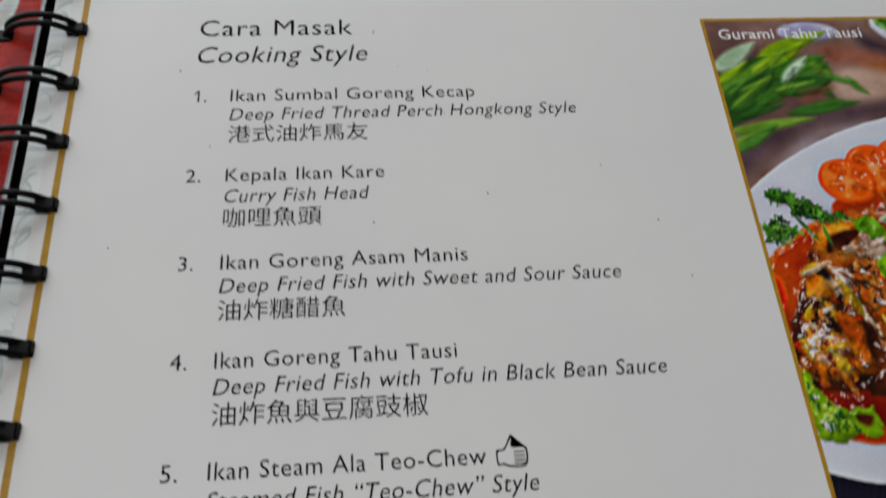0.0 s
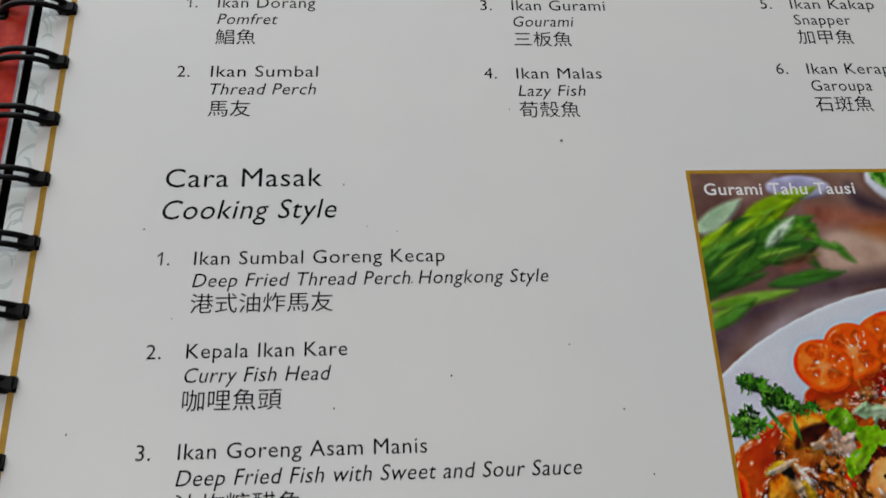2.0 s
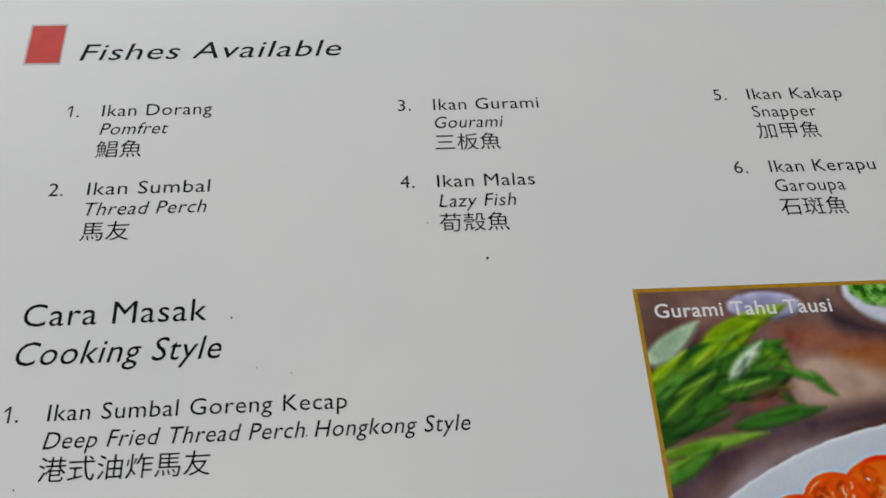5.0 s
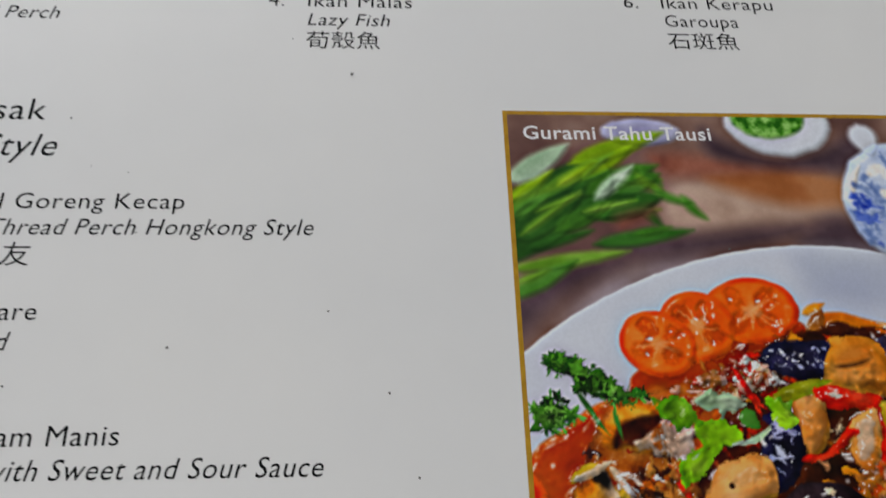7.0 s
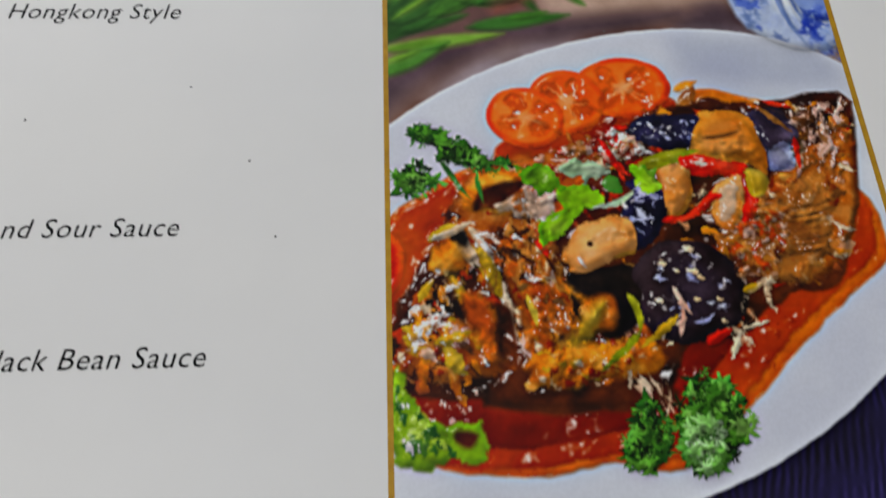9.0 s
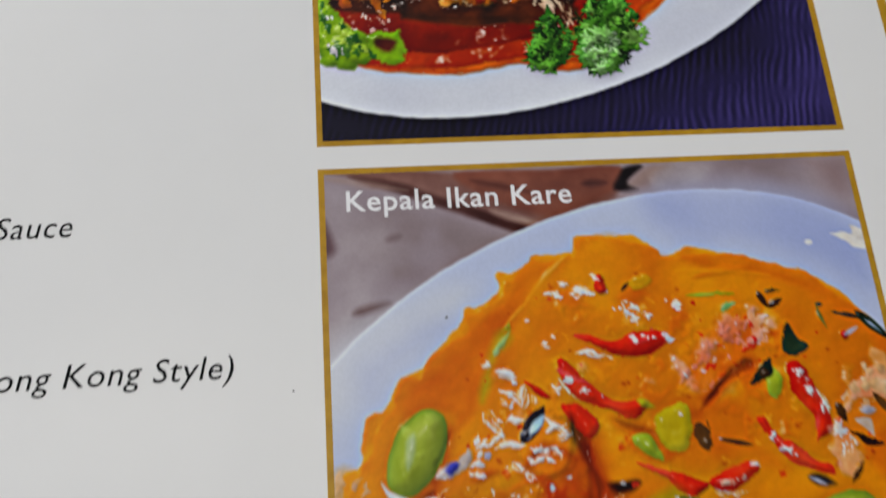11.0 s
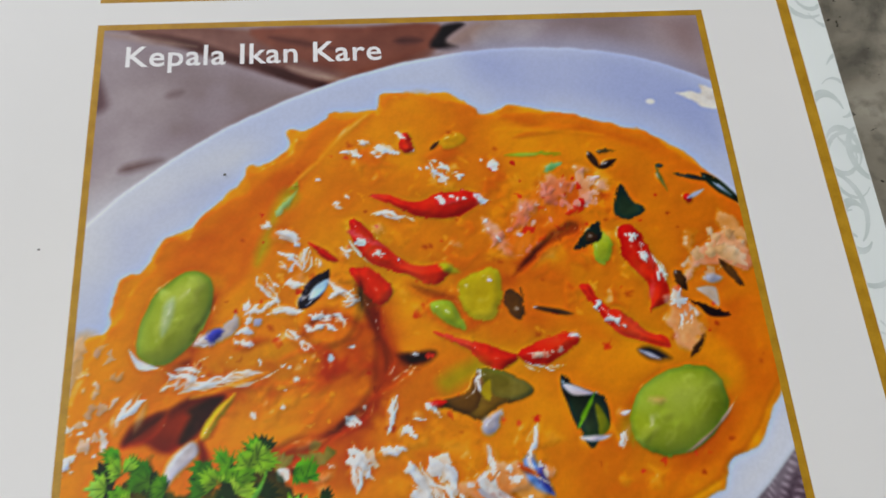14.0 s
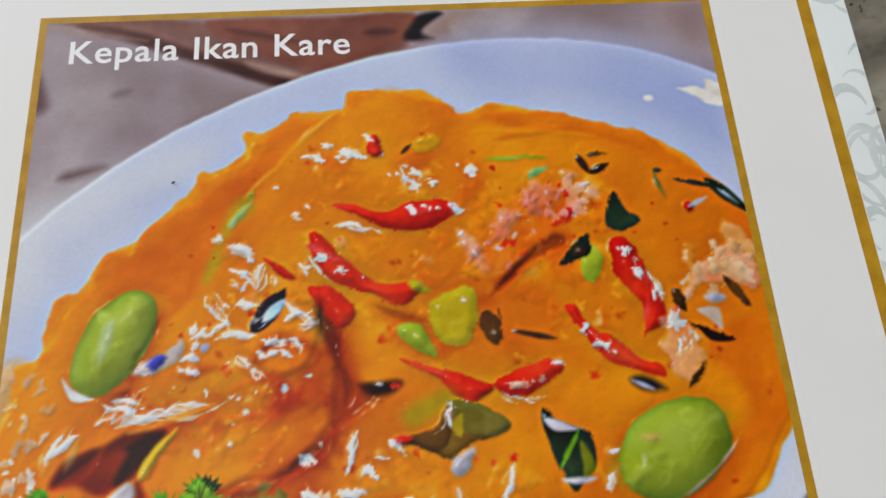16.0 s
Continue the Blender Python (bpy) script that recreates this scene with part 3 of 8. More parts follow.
class Picture:
    """A printed picture under work: tone, bulge and shine of every dot. u to the right, v down, in millimetres."""

    def __init__(self, width, height, dot, base):
        self.dot, self.w, self.h = dot, int(width / dot) + 1, int(height / dot) + 1
        self.tone = np.zeros((self.h, self.w, 3), np.float32)
        self.bulge = np.zeros((self.h, self.w), np.float32)
        self.shine = np.zeros((self.h, self.w), np.float32)
        self.u, self.v = np.arange(self.w, dtype=np.float32) * dot, np.arange(self.h, dtype=np.float32) * dot
        self.clouds = {}
        self.edge = (cloud(self.h, self.w, 1.6 / dot, 77) - 0.5)
        lo, mid, hi, size = INKS[base]
        self.fill(slice(0, self.h), slice(0, self.w), np.ones((self.h, self.w), np.float32), base)

    def grain(self, size):
        if size not in self.clouds:
            self.clouds[size] = cloud(self.h, self.w, 1000 / max(size, 60) / self.dot, size, 4)
        return self.clouds[size]

    def fill(self, rows, cols, mask, ink_name):
        lo, mid, hi, size = INKS[ink_name] if ink_name in INKS else (ink_name, ink_name, ink_name, 300)
        lo, mid, hi = (np.array([int(c[i:i + 2], 16) / 255 for i in (0, 2, 4)], np.float32) for c in (lo, mid, hi))
        if size == 0:
            y, x = np.meshgrid(self.v[rows], self.u[cols], indexing="ij")
            if ink_name == "navy":
                k = 0.22 * np.sin((x * 0.97 + y * 0.22) * 6.0 + 9 * self.grain(90)[rows, cols]) * self.grain(400)[rows, cols]
                k = k + (0.25 + 0.6 * self.grain(60)[rows, cols]) * np.clip((x - 12) / 50, 0.1, 1)
                k = np.clip(k, 0, 1)
            else:
                a, b = x * 0.82 + y * 0.57, y * 0.82 - x * 0.57
                k = (0.5 + 0.5 * np.sin(a * 5.2 + 6 * self.grain(200)[rows, cols])) * (0.5 + 0.5 * np.sin(b * 8.4 + 9 * self.grain(240)[rows, cols])) * 0.45 + 0.4 * self.grain(100)[rows, cols] + 0.3 * self.grain(900)[rows, cols]
        else:
            k = self.grain(size)[rows, cols]
        k = k[..., None]
        colour = np.where(k < 0.5, lo + (mid - lo) * k * 2, mid + (hi - mid) * (k - 0.5) * 2)
        m = mask[..., None]
        self.tone[rows, cols] = self.tone[rows, cols] * (1 - m) + colour * m

    def lay(self, outline, ink_name, soft, bulge, shine, rough=0.0, opacity=1.0):
        p = np.array(outline, np.float32)
        lo, hi = p.min(0) - soft - 0.6, p.max(0) + soft + 0.6
        c0, c1 = max(0, int(lo[0] / self.dot)), min(self.w, int(hi[0] / self.dot) + 2)
        r0, r1 = max(0, int(lo[1] / self.dot)), min(self.h, int(hi[1] / self.dot) + 2)
        if c1 <= c0 or r1 <= r0:
            return
        rows, cols = slice(r0, r1), slice(c0, c1)
        x, y = self.u[cols][None, :], self.v[rows][:, None]
        best = np.full((r1 - r0, c1 - c0), 1e9, np.float32)
        odd = np.zeros(best.shape, bool)
        for a, b in zip(p, np.roll(p, -1, 0)):
            dx, dy = b - a
            t = np.clip(((x - a[0]) * dx + (y - a[1]) * dy) / (dx * dx + dy * dy + 1e-9), 0, 1)
            np.minimum(best, (x - a[0] - t * dx) ** 2 + (y - a[1] - t * dy) ** 2, out=best)
            if dy:
                odd ^= ((a[1] > y) != (b[1] > y)) & (x < dx * (y - a[1]) / dy + a[0])
        d = np.where(odd, 1, -1) * np.sqrt(best)
        if rough:
            d = d + self.edge[rows, cols] * rough
        m = np.clip(d / (2 * soft) + 0.5, 0, 1)
        m = (m * m * (3 - 2 * m) * opacity).astype(np.float32)
        self.fill(rows, cols, m, ink_name)
        if bulge:
            reach = max(0.15, min(float(d.max()), abs(bulge) * 1.8))
            k = np.clip(d / reach, 0, 1)
            self.bulge[rows, cols] += bulge * (1 - (1 - k) ** 2)
        self.shine[rows, cols] = self.shine[rows, cols] * (1 - m) + shine * m

    def finish(self, ripples, sharp, strong=1.16):
        """The photographed food's modelling, as it is printed: light from the upper left, hollows darker, wet glints."""
        # wet food is never drawn with a clean line: shift dots a little, most where it shines
        k = 0.3 / self.dot * np.clip(blur(self.shine, 3) * 1.4, 0, 1)
        dy, dx = ((cloud(self.h, self.w, 1.7 / self.dot, q, 3) - 0.5) * k for q in (61, 62))
        yy = np.clip(np.round(np.arange(self.h)[:, None] + dy), 0, self.h - 1).astype(int)
        xx = np.clip(np.round(np.arange(self.w)[None, :] + dx), 0, self.w - 1).astype(int)
        self.tone, self.bulge, self.shine = self.tone[yy, xx], self.bulge[yy, xx], self.shine[yy, xx]
        b = blur(self.bulge, 1) + ripples * self.shine * (cloud(self.h, self.w, 3.0 / self.dot, 5, 3) - 0.5)
        gy, gx = np.gradient(b, self.dot)
        n = np.stack([-gx, -gy, np.ones_like(gx)], -1)
        n /= np.linalg.norm(n, axis=-1, keepdims=True)
        light = np.array([-0.38, -0.52, 0.76], np.float32)
        lit = np.clip(n @ light, 0, 1) / 0.76
        hollow = np.clip(blur(self.bulge, int(1.4 / self.dot)) - self.bulge, 0, 1.0)
        tone = self.tone * (0.66 + 0.34 * lit)[..., None] * (1 - 0.38 * hollow)[..., None]
        half = light + np.array([0, 0.25, 0.96])
        half = half / np.linalg.norm(half)
        gl = np.clip((n @ half - sharp) / (1 - sharp), 0, 1) ** 2 * self.shine
        gl = gl * np.clip((cloud(self.h, self.w, 2.4 / self.dot, 31, 3) - 0.5) * 4, 0, 1)
        tone = tone + (np.array([0.97, 0.95, 0.94]) - tone) * np.clip(gl, 0, 0.85)[..., None]
        # the picture was sharpened for print
        for r, amount in ((2, 0.38), (7, 0.16)):
            tone = tone + amount * np.stack([tone[..., c] - blur(tone[..., c].astype(np.float32), r) for c in range(3)], -1)
        tone = np.clip(tone, 0.01, 1.0)
        grey = tone.mean(-1, keepdims=True)
        tone = grey + (tone - grey) * strong
        tone *= (1 + 0.02 * (cloud(self.h, self.w, 1.5, 8, 1) - 0.5))[..., None]
        return np.clip(tone, 0.01, 0.98)


def print_ink(name):
    m, n, l, b = node_material(name, 0.4, 0.0, 0.14)
    at = n.new("ShaderNodeAttribute")
    at.attribute_name = "ink"
    co, grain, mix = n.new("ShaderNodeTexCoord"), n.new("ShaderNodeTexNoise"), n.new("ShaderNodeMix")
    grain.inputs["Scale"].default_value, grain.inputs["Detail"].default_value = 2600, 2
    mix.data_type, mix.blend_type = "RGBA", "OVERLAY"
    mix.inputs["Factor"].default_value = 0.035
    l.new(co.outputs["Object"], grain.inputs["Vector"])
    l.new(at.outputs["Color"], mix.inputs["A"])
    l.new(grain.outputs["Fac"], mix.inputs["B"])
    l.new(mix.outputs["Result"], b.inputs["Base Color"])
    return m


PRINT_INK = print_ink("four_colour_print")
BORDER = 0.8


def printed(pic, x, y, tone, gain, parent, name, label, z):
    """The finished picture as a fine flat mesh; gain brings its tones to those of the paper's white."""
    h, w = pic.h, pic.w
    uu, vv = np.meshgrid(pic.u, pic.v)
    co = np.stack([(x + uu) * MM, (y - vv) * MM, np.full_like(uu, z)], -1).reshape(-1, 3).astype(np.float32)
    i = np.arange(h * w).reshape(h, w)
    quads = np.stack([i[1:, :-1], i[1:, 1:], i[:-1, 1:], i[:-1, :-1]], -1).reshape(-1, 4)
    me = bpy.data.meshes.new(name)
    me.vertices.add(len(co))
    me.vertices.foreach_set("co", co.ravel())
    me.loops.add(quads.size)
    me.loops.foreach_set("vertex_index", quads.ravel().astype(np.int32))
    me.polygons.add(len(quads))
    me.polygons.foreach_set("loop_start", np.arange(0, quads.size, 4, dtype=np.int32))
    me.update(calc_edges=True)
    lin = np.where(tone <= 0.04045, tone / 12.92, ((tone + 0.055) / 1.055) ** 2.4) * gain
    rgba = np.concatenate([np.clip(lin, 0, 0.92), np.ones((h, w, 1))], -1).astype(np.float32)
    me.attributes.new("ink", "FLOAT_COLOR", "POINT").data.foreach_set("color", rgba.ravel())
    me.materials.append(PRINT_INK)
    ob = new(name, me)
    ob.parent = parent
    return tagged(ob, label)


def drawn(name, ink_name, outline, rough=0.12, opacity=1.0):
    OPEN.lay(outline, ink_name, *FORMS.get(name, (0.18, 0.2, 0.4)), rough, opacity)


def inside(p, poly):
    hit = False
    for a, b in zip(poly, poly[1:] + poly[:1]):
        if (a[1] > p[1]) != (b[1] > p[1]) and p[0] < (b[0] - a[0]) * (p[1] - a[1]) / (b[1] - a[1]) + a[0]:
            hit = not hit
    return hit


def spots(region, count, rng):
    us, vs = [p[0] for p in region], [p[1] for p in region]
    out = []
    for _ in range(count * 30):
        p = (rng.uniform(min(us), max(us)), rng.uniform(min(vs), max(vs)))
        if inside(p, region):
            out.append(p)
            if len(out) == count:
                break
    return out


def shred(u, v, length, width, angle, rng):
    c, s = math.cos(angle) * length / 2, math.sin(angle) * length / 2
    body = spindle(u - c, v - s, u + c, v + s, width, rng.uniform(-0.22, 0.22) * length, rng.random(), 6, 0.12)
    k = rng.uniform(0, 50)
    return [(x + noise.noise((x * 3, y * 3, k)) * width * 0.8, y + noise.noise((y * 3, x * 3, k + 5)) * width * 0.8) for x, y in body]


def scattered(name, ink_name, layer, region, count, length, width, angle):
    """Many small uneven streaks within a region, lying near one direction (degrees, clockwise from the right)."""
    rng = random.Random(layer * 13 + count)
    soft, bulge, shine = FORMS.get(name, (0.16, 0.15, 0.4))
    for u, v in spots(region, count, rng):
        big = math.exp(rng.gauss(-0.05, 0.38))
        OPEN.lay(shred(u, v, length * big * rng.uniform(0.5, 1.3), width * big * rng.uniform(0.6, 1.8), radians(angle + rng.gauss(0, 30)), rng), ink_name, soft * rng.uniform(0.7, 1.5), bulge, shine, 0.25, rng.uniform(0.7, 1.0))


def gleam(u0, v0, u1, v1, width):
    """Wet light along a line, broken into ragged bits over a paler halo."""
    rng = random.Random(round(u0 * 37 + v0 * 101 + u1 * 13))
    length = math.hypot(u1 - u0, v1 - v0)
    angle = math.atan2(v1 - v0, u1 - u0)
    drawn("soft_line", "pinkpale", spindle(u0, v0, u1, v1, width * 1.25, 0.0, 0.5, 8, 0.15), 0.3, 0.4)
    for k in range(max(2, round(length / max(0.5, width)))):
        t = rng.uniform(0.08, 0.92)
        bit = max(width * 1.6, length * rng.uniform(0.4, 0.85))
        off = rng.gauss(0, width * 0.22)
        u, v = u0 + (u1 - u0) * t - off * math.sin(angle), v0 + (v1 - v0) * t + off * math.cos(angle)
        drawn("glint", "white", shred(u, v, bit, width * rng.uniform(0.3, 0.62), angle + rng.gauss(0, 0.22), rng), 0.12, rng.uniform(0.6, 0.95))


def herb_bunch(name, ink_name, layer, region, count, size=1.0):
    """Frilly herb leaves in three greens over a dark ground."""
    rng = random.Random(layer * 7 + count)
    cu, cv = (sum(p[k] for p in region) / len(region) for k in (0, 1))
    OPEN.lay(smooth([(cu + (p[0] - cu) * 0.85, cv + (p[1] - cv) * 0.85) for p in region], 4), ink_name + "_dark", 0.4, 0.2, 0.1, 1.8)
    for u, v in spots(region, int(count * 1.5), rng):
        tone = rng.choice(("", "", "", "_light", "_light", "_dark"))
        r, turn, lobes, sq = rng.uniform(0.7, 1.9) * size, rng.uniform(0, 6.28), rng.choice((3, 5, 5, 7)), rng.uniform(0.5, 0.95)
        poly = []
        for i in range(lobes * 4):
            w = 2 * math.pi * i / (lobes * 4)
            q = r * (0.62 + 0.38 * math.cos(w * lobes) + 0.22 * rng.uniform(-1, 1))
            a, b = q * math.cos(w), sq * q * math.sin(w)
            poly.append((u + a * math.cos(turn) - b * math.sin(turn), v + a * math.sin(turn) + b * math.cos(turn)))
        OPEN.lay(poly, ink_name + tone, 0.1, 0.4, 0.12, 0.25)


def herb_sprigs(seed, region, count, size):
    """Parsley: toothed leaflets in threes, pointing out of the bunch, bright ones over dark ones, with gaps between."""
    rng = random.Random(seed)
    cu, cv = (sum(p[k] for p in region) / len(region) for k in (0, 1))
    OPEN.lay(smooth([(cu + (p[0] - cu) * 0.8, cv + (p[1] - cv) * 0.8) for p in region], 4), "sprig_dark", 0.5, 0, 0.1, 2.2, 0.75)
    places = spots(region, count, rng)
    for rank, (u, v) in enumerate(places):
        share = rank / len(places)
        tone = "sprig_dark" if share < 0.36 else rng.choice(("sprig", "sprig", "sprig_light") if share < 0.7 else ("sprig_light", "sprig_bright", "sprig_bright"))
        out = math.atan2(v - cv, u - cu) + rng.gauss(0, 0.7)
        for side in (-0.85, 0.0, 0.85):
            a, r = out + side + rng.gauss(0, 0.15), size * rng.uniform(1.2, 2.1) * (1.0 if side == 0 else 0.8)
            teeth, poly = rng.choice((3, 5)), [(u, v)]
            for i in range(teeth * 2 + 1):
                w = (i / (teeth * 2) - 0.5) * 1.15
                q = r * (1.0 if i % 2 else 0.74) * (1 - 0.35 * abs(w)) * rng.uniform(0.9, 1.1)
                poly.append((u + q * math.cos(a + w), v + q * math.sin(a + w)))
            OPEN.lay(poly, tone, 0.11, 0.16, 0.05, 0.12)
            OPEN.lay(spindle(u, v, u + 0.75 * r * math.cos(a), v + 0.75 * r * math.sin(a), 0.12), "sprig_dark", 0.12, 0, 0, 0, 0.45)


def tomato_slice(layer, u, v, a, b, turn):
    """A cut tomato: skin, wall, wet seed chambers between paler spokes, a light core."""
    rng = random.Random(layer)
    OPEN.lay(oval(u, v, a, b, turn, 40, 0.02, layer), "tom", 0.22, 0.5, 0.4)
    OPEN.lay(oval(u, v, a * 0.86, b * 0.84, turn, 36, 0.03, layer), "toml", 0.4, 0, 0.4)
    for k in range(4):
        w = 6.283 * (k + 0.5) / 4 + rng.uniform(-0.25, 0.25)
        c, s = math.cos(radians(turn)), math.sin(radians(turn))
        p, q = a * 0.5 * math.cos(w), b * 0.48 * math.sin(w)
        cu, cv = u + p * c - q * s, v + p * s + q * c
        OPEN.lay(oval(cu, cv, a * 0.3, b * 0.3, math.degrees(w) + turn, 20, 0.16, k + layer), "tomd", 0.45, -0.25, 0.9, 0.5, 0.75)
        for _ in range(4):
            OPEN.lay(oval(cu + rng.uniform(-0.9, 0.9), cv + rng.uniform(-0.9, 0.9), 0.34, 0.17, rng.uniform(0, 180), 10), "toml", 0.2, 0.1, 0.6, 0.1, 0.7)
    for k in range(6):
        w = rng.uniform(0, 6.28)
        OPEN.lay(spindle(u, v, u + a * 0.6 * math.cos(w), v + b * 0.6 * math.sin(w), 0.4, 0.1), "tomcore", 0.25, 0, 0.2, 0.2, 0.5)
    OPEN.lay(oval(u, v, a * 0.2, b * 0.2, turn, 20, 0.2, layer), "tomcore", 0.6, 0, 0.2, 0.4, 0.6)
    for _ in range(3):
        OPEN.lay(oval(u + rng.uniform(-0.5, 0.5) * a, v + rng.uniform(-0.5, 0.5) * b, 0.35, 0.2, rng.uniform(0, 180), 10), "white", 0.15, 0, 0, 0.2, 0.8)


def flakes(name, layer, region, count):
    """Shreds of fried fish, onion and sauce in a dozen tones."""
    rng = random.Random(count)
    for u, v in spots(region, int(count * 2.2), rng):
        OPEN.lay(shred(u, v, rng.uniform(0.8, 3.6), rng.uniform(0.3, 1.5), rng.gauss(0.9, 0.9), rng), rng.choice(PALETTE), rng.uniform(0.1, 0.4), rng.uniform(0.1, 0.6), 1.0, 0.6)


def photo(y, label):
    ob = part("printed_photo", slab(0.1232, (y - PHOTO[1]) * MM, 0.000004, 0.1232 + PHOTO[0] * MM, y * MM, 0.000016), GOLD, menu, label)
    ob.matrix_local = MENU_INV
    return ob


ph1 = photo(216.3, "printed photo of fried fish with tofu, tomato and parsley in a gold frame")
ph2 = photo(115.2, "printed photo of an orange fish head curry in a gold frame")


def show_photo(pic, y, gain, parent, ripples, sharp, strong):
    """Cuts the picture off at its gold frame and lays it on the page."""
    tone = pic.finish(ripples, sharp, strong)
    k = int(BORDER / pic.dot)
    pic.h, pic.w = pic.h - 2 * k, pic.w - 2 * k
    pic.u, pic.v = pic.u[k:k + pic.w], pic.v[k:k + pic.h]
    printed(pic, 123.2, y, tone[k:k + pic.h, k:k + pic.w], gain, parent, "picture", "glossy four-colour picture", 0.00003)


# the fish head curry
OPEN = Picture(69.1, 98.1, 0.15, "mauve")
drawn("cloth_shade", "fold1b", smooth([(0.8, 2.2), (9.8, 4.2), (18.8, 8.2), (23.8, 10.2), (13.8, 13.2), (5.8, 18.2), (0.8, 21.2), (-0.2, 11.2)], 5, 0, 4), 0.12, 0.8)
drawn("cloth_shade", "fold2", smooth([(1.8, 5.2), (7.8, 7.2), (9.8, 11.2), (5.8, 15.2), (1.8, 15.2)], 5, 0, 5), 0.12, 0.5)
drawn("cloth_shade", "fold2", smooth([(-0.2, 20.2), (2.8, 17.2), (5.8, 17.2), (1.8, 21.2), (-0.2, 23.2)], 5, 0, 6), 0.12, 0.7)
drawn("wood_grain", "wood", smooth([(0.8, 0.2), (7.8, 0.2), (18.8, 1.2), (28.8, 1.2), (37.8, 1.2), (36.8, 5.2), (32.8, 6.2), (28.8, 8.2), (24.8, 9.2), (19.8, 7.2), (14.8, 5.2), (9.8, 3.2), (3.8, 1.2)], 5, 0, 7))
drawn("wood_grain", "wood_dark", smooth([(3.8, 1.2), (9.8, 2.2), (14.8, 4.2), (19.8, 6.2), (24.8, 8.2), (23.8, 9.2), (18.8, 7.2), (13.8, 5.2), (8.8, 3.2)], 5, 0, 8), 0.12, 0.85)
drawn("wood_grain", "wood_mid", smooth([(16.8, 1.2), (28.8, 1.2), (37.8, 1.2), (36.8, 4.2), (31.8, 6.2), (27.8, 7.2), (21.8, 5.2)], 5, 0, 9))
drawn("wood_grain", "wood_dark", spindle(18.8, 2.2, 26.8, 4.2, 0.80, 0.00, 0.5), 0.12, 0.5)
drawn("wood_grain", "pale_wood", spindle(20.8, 6.2, 26.8, 8.2, 1.00, 0.10, 0.5))
drawn("wood_grain", "wood_dark", spindle(19.8, 7.2, 25.8, 9.2, 0.50, 0.00, 0.5), 0.12, 0.8)
drawn("wood_grain", "wood_dark", spindle(32.8, 3.2, 35.8, 3.2, 0.80, 0.00, 0.5))
drawn("wood_grain", "pale_wood", spindle(0.8, 1.2, 10.8, 3.2, 0.90, 0.00, 0.5), 0.12, 0.6)
drawn("dark_gap", "ink_dark", smooth([(36.8, 4.2), (37.8, 2.2), (38.8, 1.2), (40.8, 1.2), (38.8, 3.2), (39.8, 4.2)], 5, 0, 15))
drawn("cloth_fold", "fold", smooth([(38.8, 3.2), (41.8, 1.2), (44.8, 1.2), (42.8, 4.2), (39.8, 4.2)], 5, 0, 16))
drawn("cloth_fold", "fold2", smooth([(43.8, 1.2), (49.8, 1.2), (48.8, 3.2), (45.8, 4.2), (41.8, 4.2)], 5, 0, 17), 0.12, 0.8)
drawn("cloth_shade", "fold1b", smooth([(49.8, 1.2), (58.8, 1.2), (67.8, 1.2), (67.8, 7.2), (61.8, 5.2), (51.8, 3.2)], 5, 0, 18), 0.12, 0.7)
drawn("cloth_shade", "wood", smooth([(62.8, 1.2), (67.8, 1.2), (67.8, 5.2), (65.8, 5.2)], 5, 0, 19), 0.12, 0.35)
drawn("cloth_fold", "wood_dark2", smooth([(-0.2, 6.2), (0.8, 7.2), (1.8, 10.2), (0.8, 11.2), (-0.2, 10.2)], 5, 0, 20))
drawn("cloth_fold", "wood_dark", spindle(3.8, 18.2, 7.8, 17.2, 0.80, 0.00, 0.5), 0.12, 0.8)
drawn("wood_grain", "wood_dark2", oval(8.8, 9.2, 0.90, 0.38, -15, 24, 0.08, 22), 0.12, 0.4)
drawn("woven_cloth", "cloth", [(46, 72), (69, 40), (69, 98), (28, 98)])
drawn("plate", "plate2", oval(34.8, 37.1, 46.0, 30.1, -20.9, 90))
drawn("plate_shade", "lav", smooth([(40.8, 5.2), (51.8, 4.2), (61.8, 6.2), (67.8, 11.2), (67.8, 18.2), (61.8, 15.2), (53.8, 12.2), (44.8, 11.2)], 5, 0, 23), 0.12, 0.9)
drawn("plate_shade", "pwhite", smooth([(-1.2, 24.2), (5.8, 19.2), (15.8, 15.2), (16.8, 18.2), (10.8, 23.2), (4.8, 28.2), (-0.2, 31.2)], 5, 0, 24))
drawn("plate_shade", "lav", smooth([(3.8, 24.2), (10.8, 20.2), (14.8, 20.2), (9.8, 24.2), (4.8, 28.2)], 5, 0, 25), 0.12, 0.45)
drawn("plate_shade", "pwhite", smooth([(68.8, 45.2), (64.8, 50.2), (60.8, 54.2), (63.8, 54.2), (67.8, 50.2)], 5, 0, 26))
drawn("plate_glint", "white", smooth([(63.8, 11.2), (65.8, 11.2), (66.8, 11.2), (66.8, 10.2), (68.8, 11.2), (68.8, 13.2), (66.8, 13.2), (65.8, 12.2)], 5, 0, 27), 0.3)
drawn("plate_glint", "white", oval(60.8, 12.2, 0.45, 0.30, 0, 24, 0.08, 28))
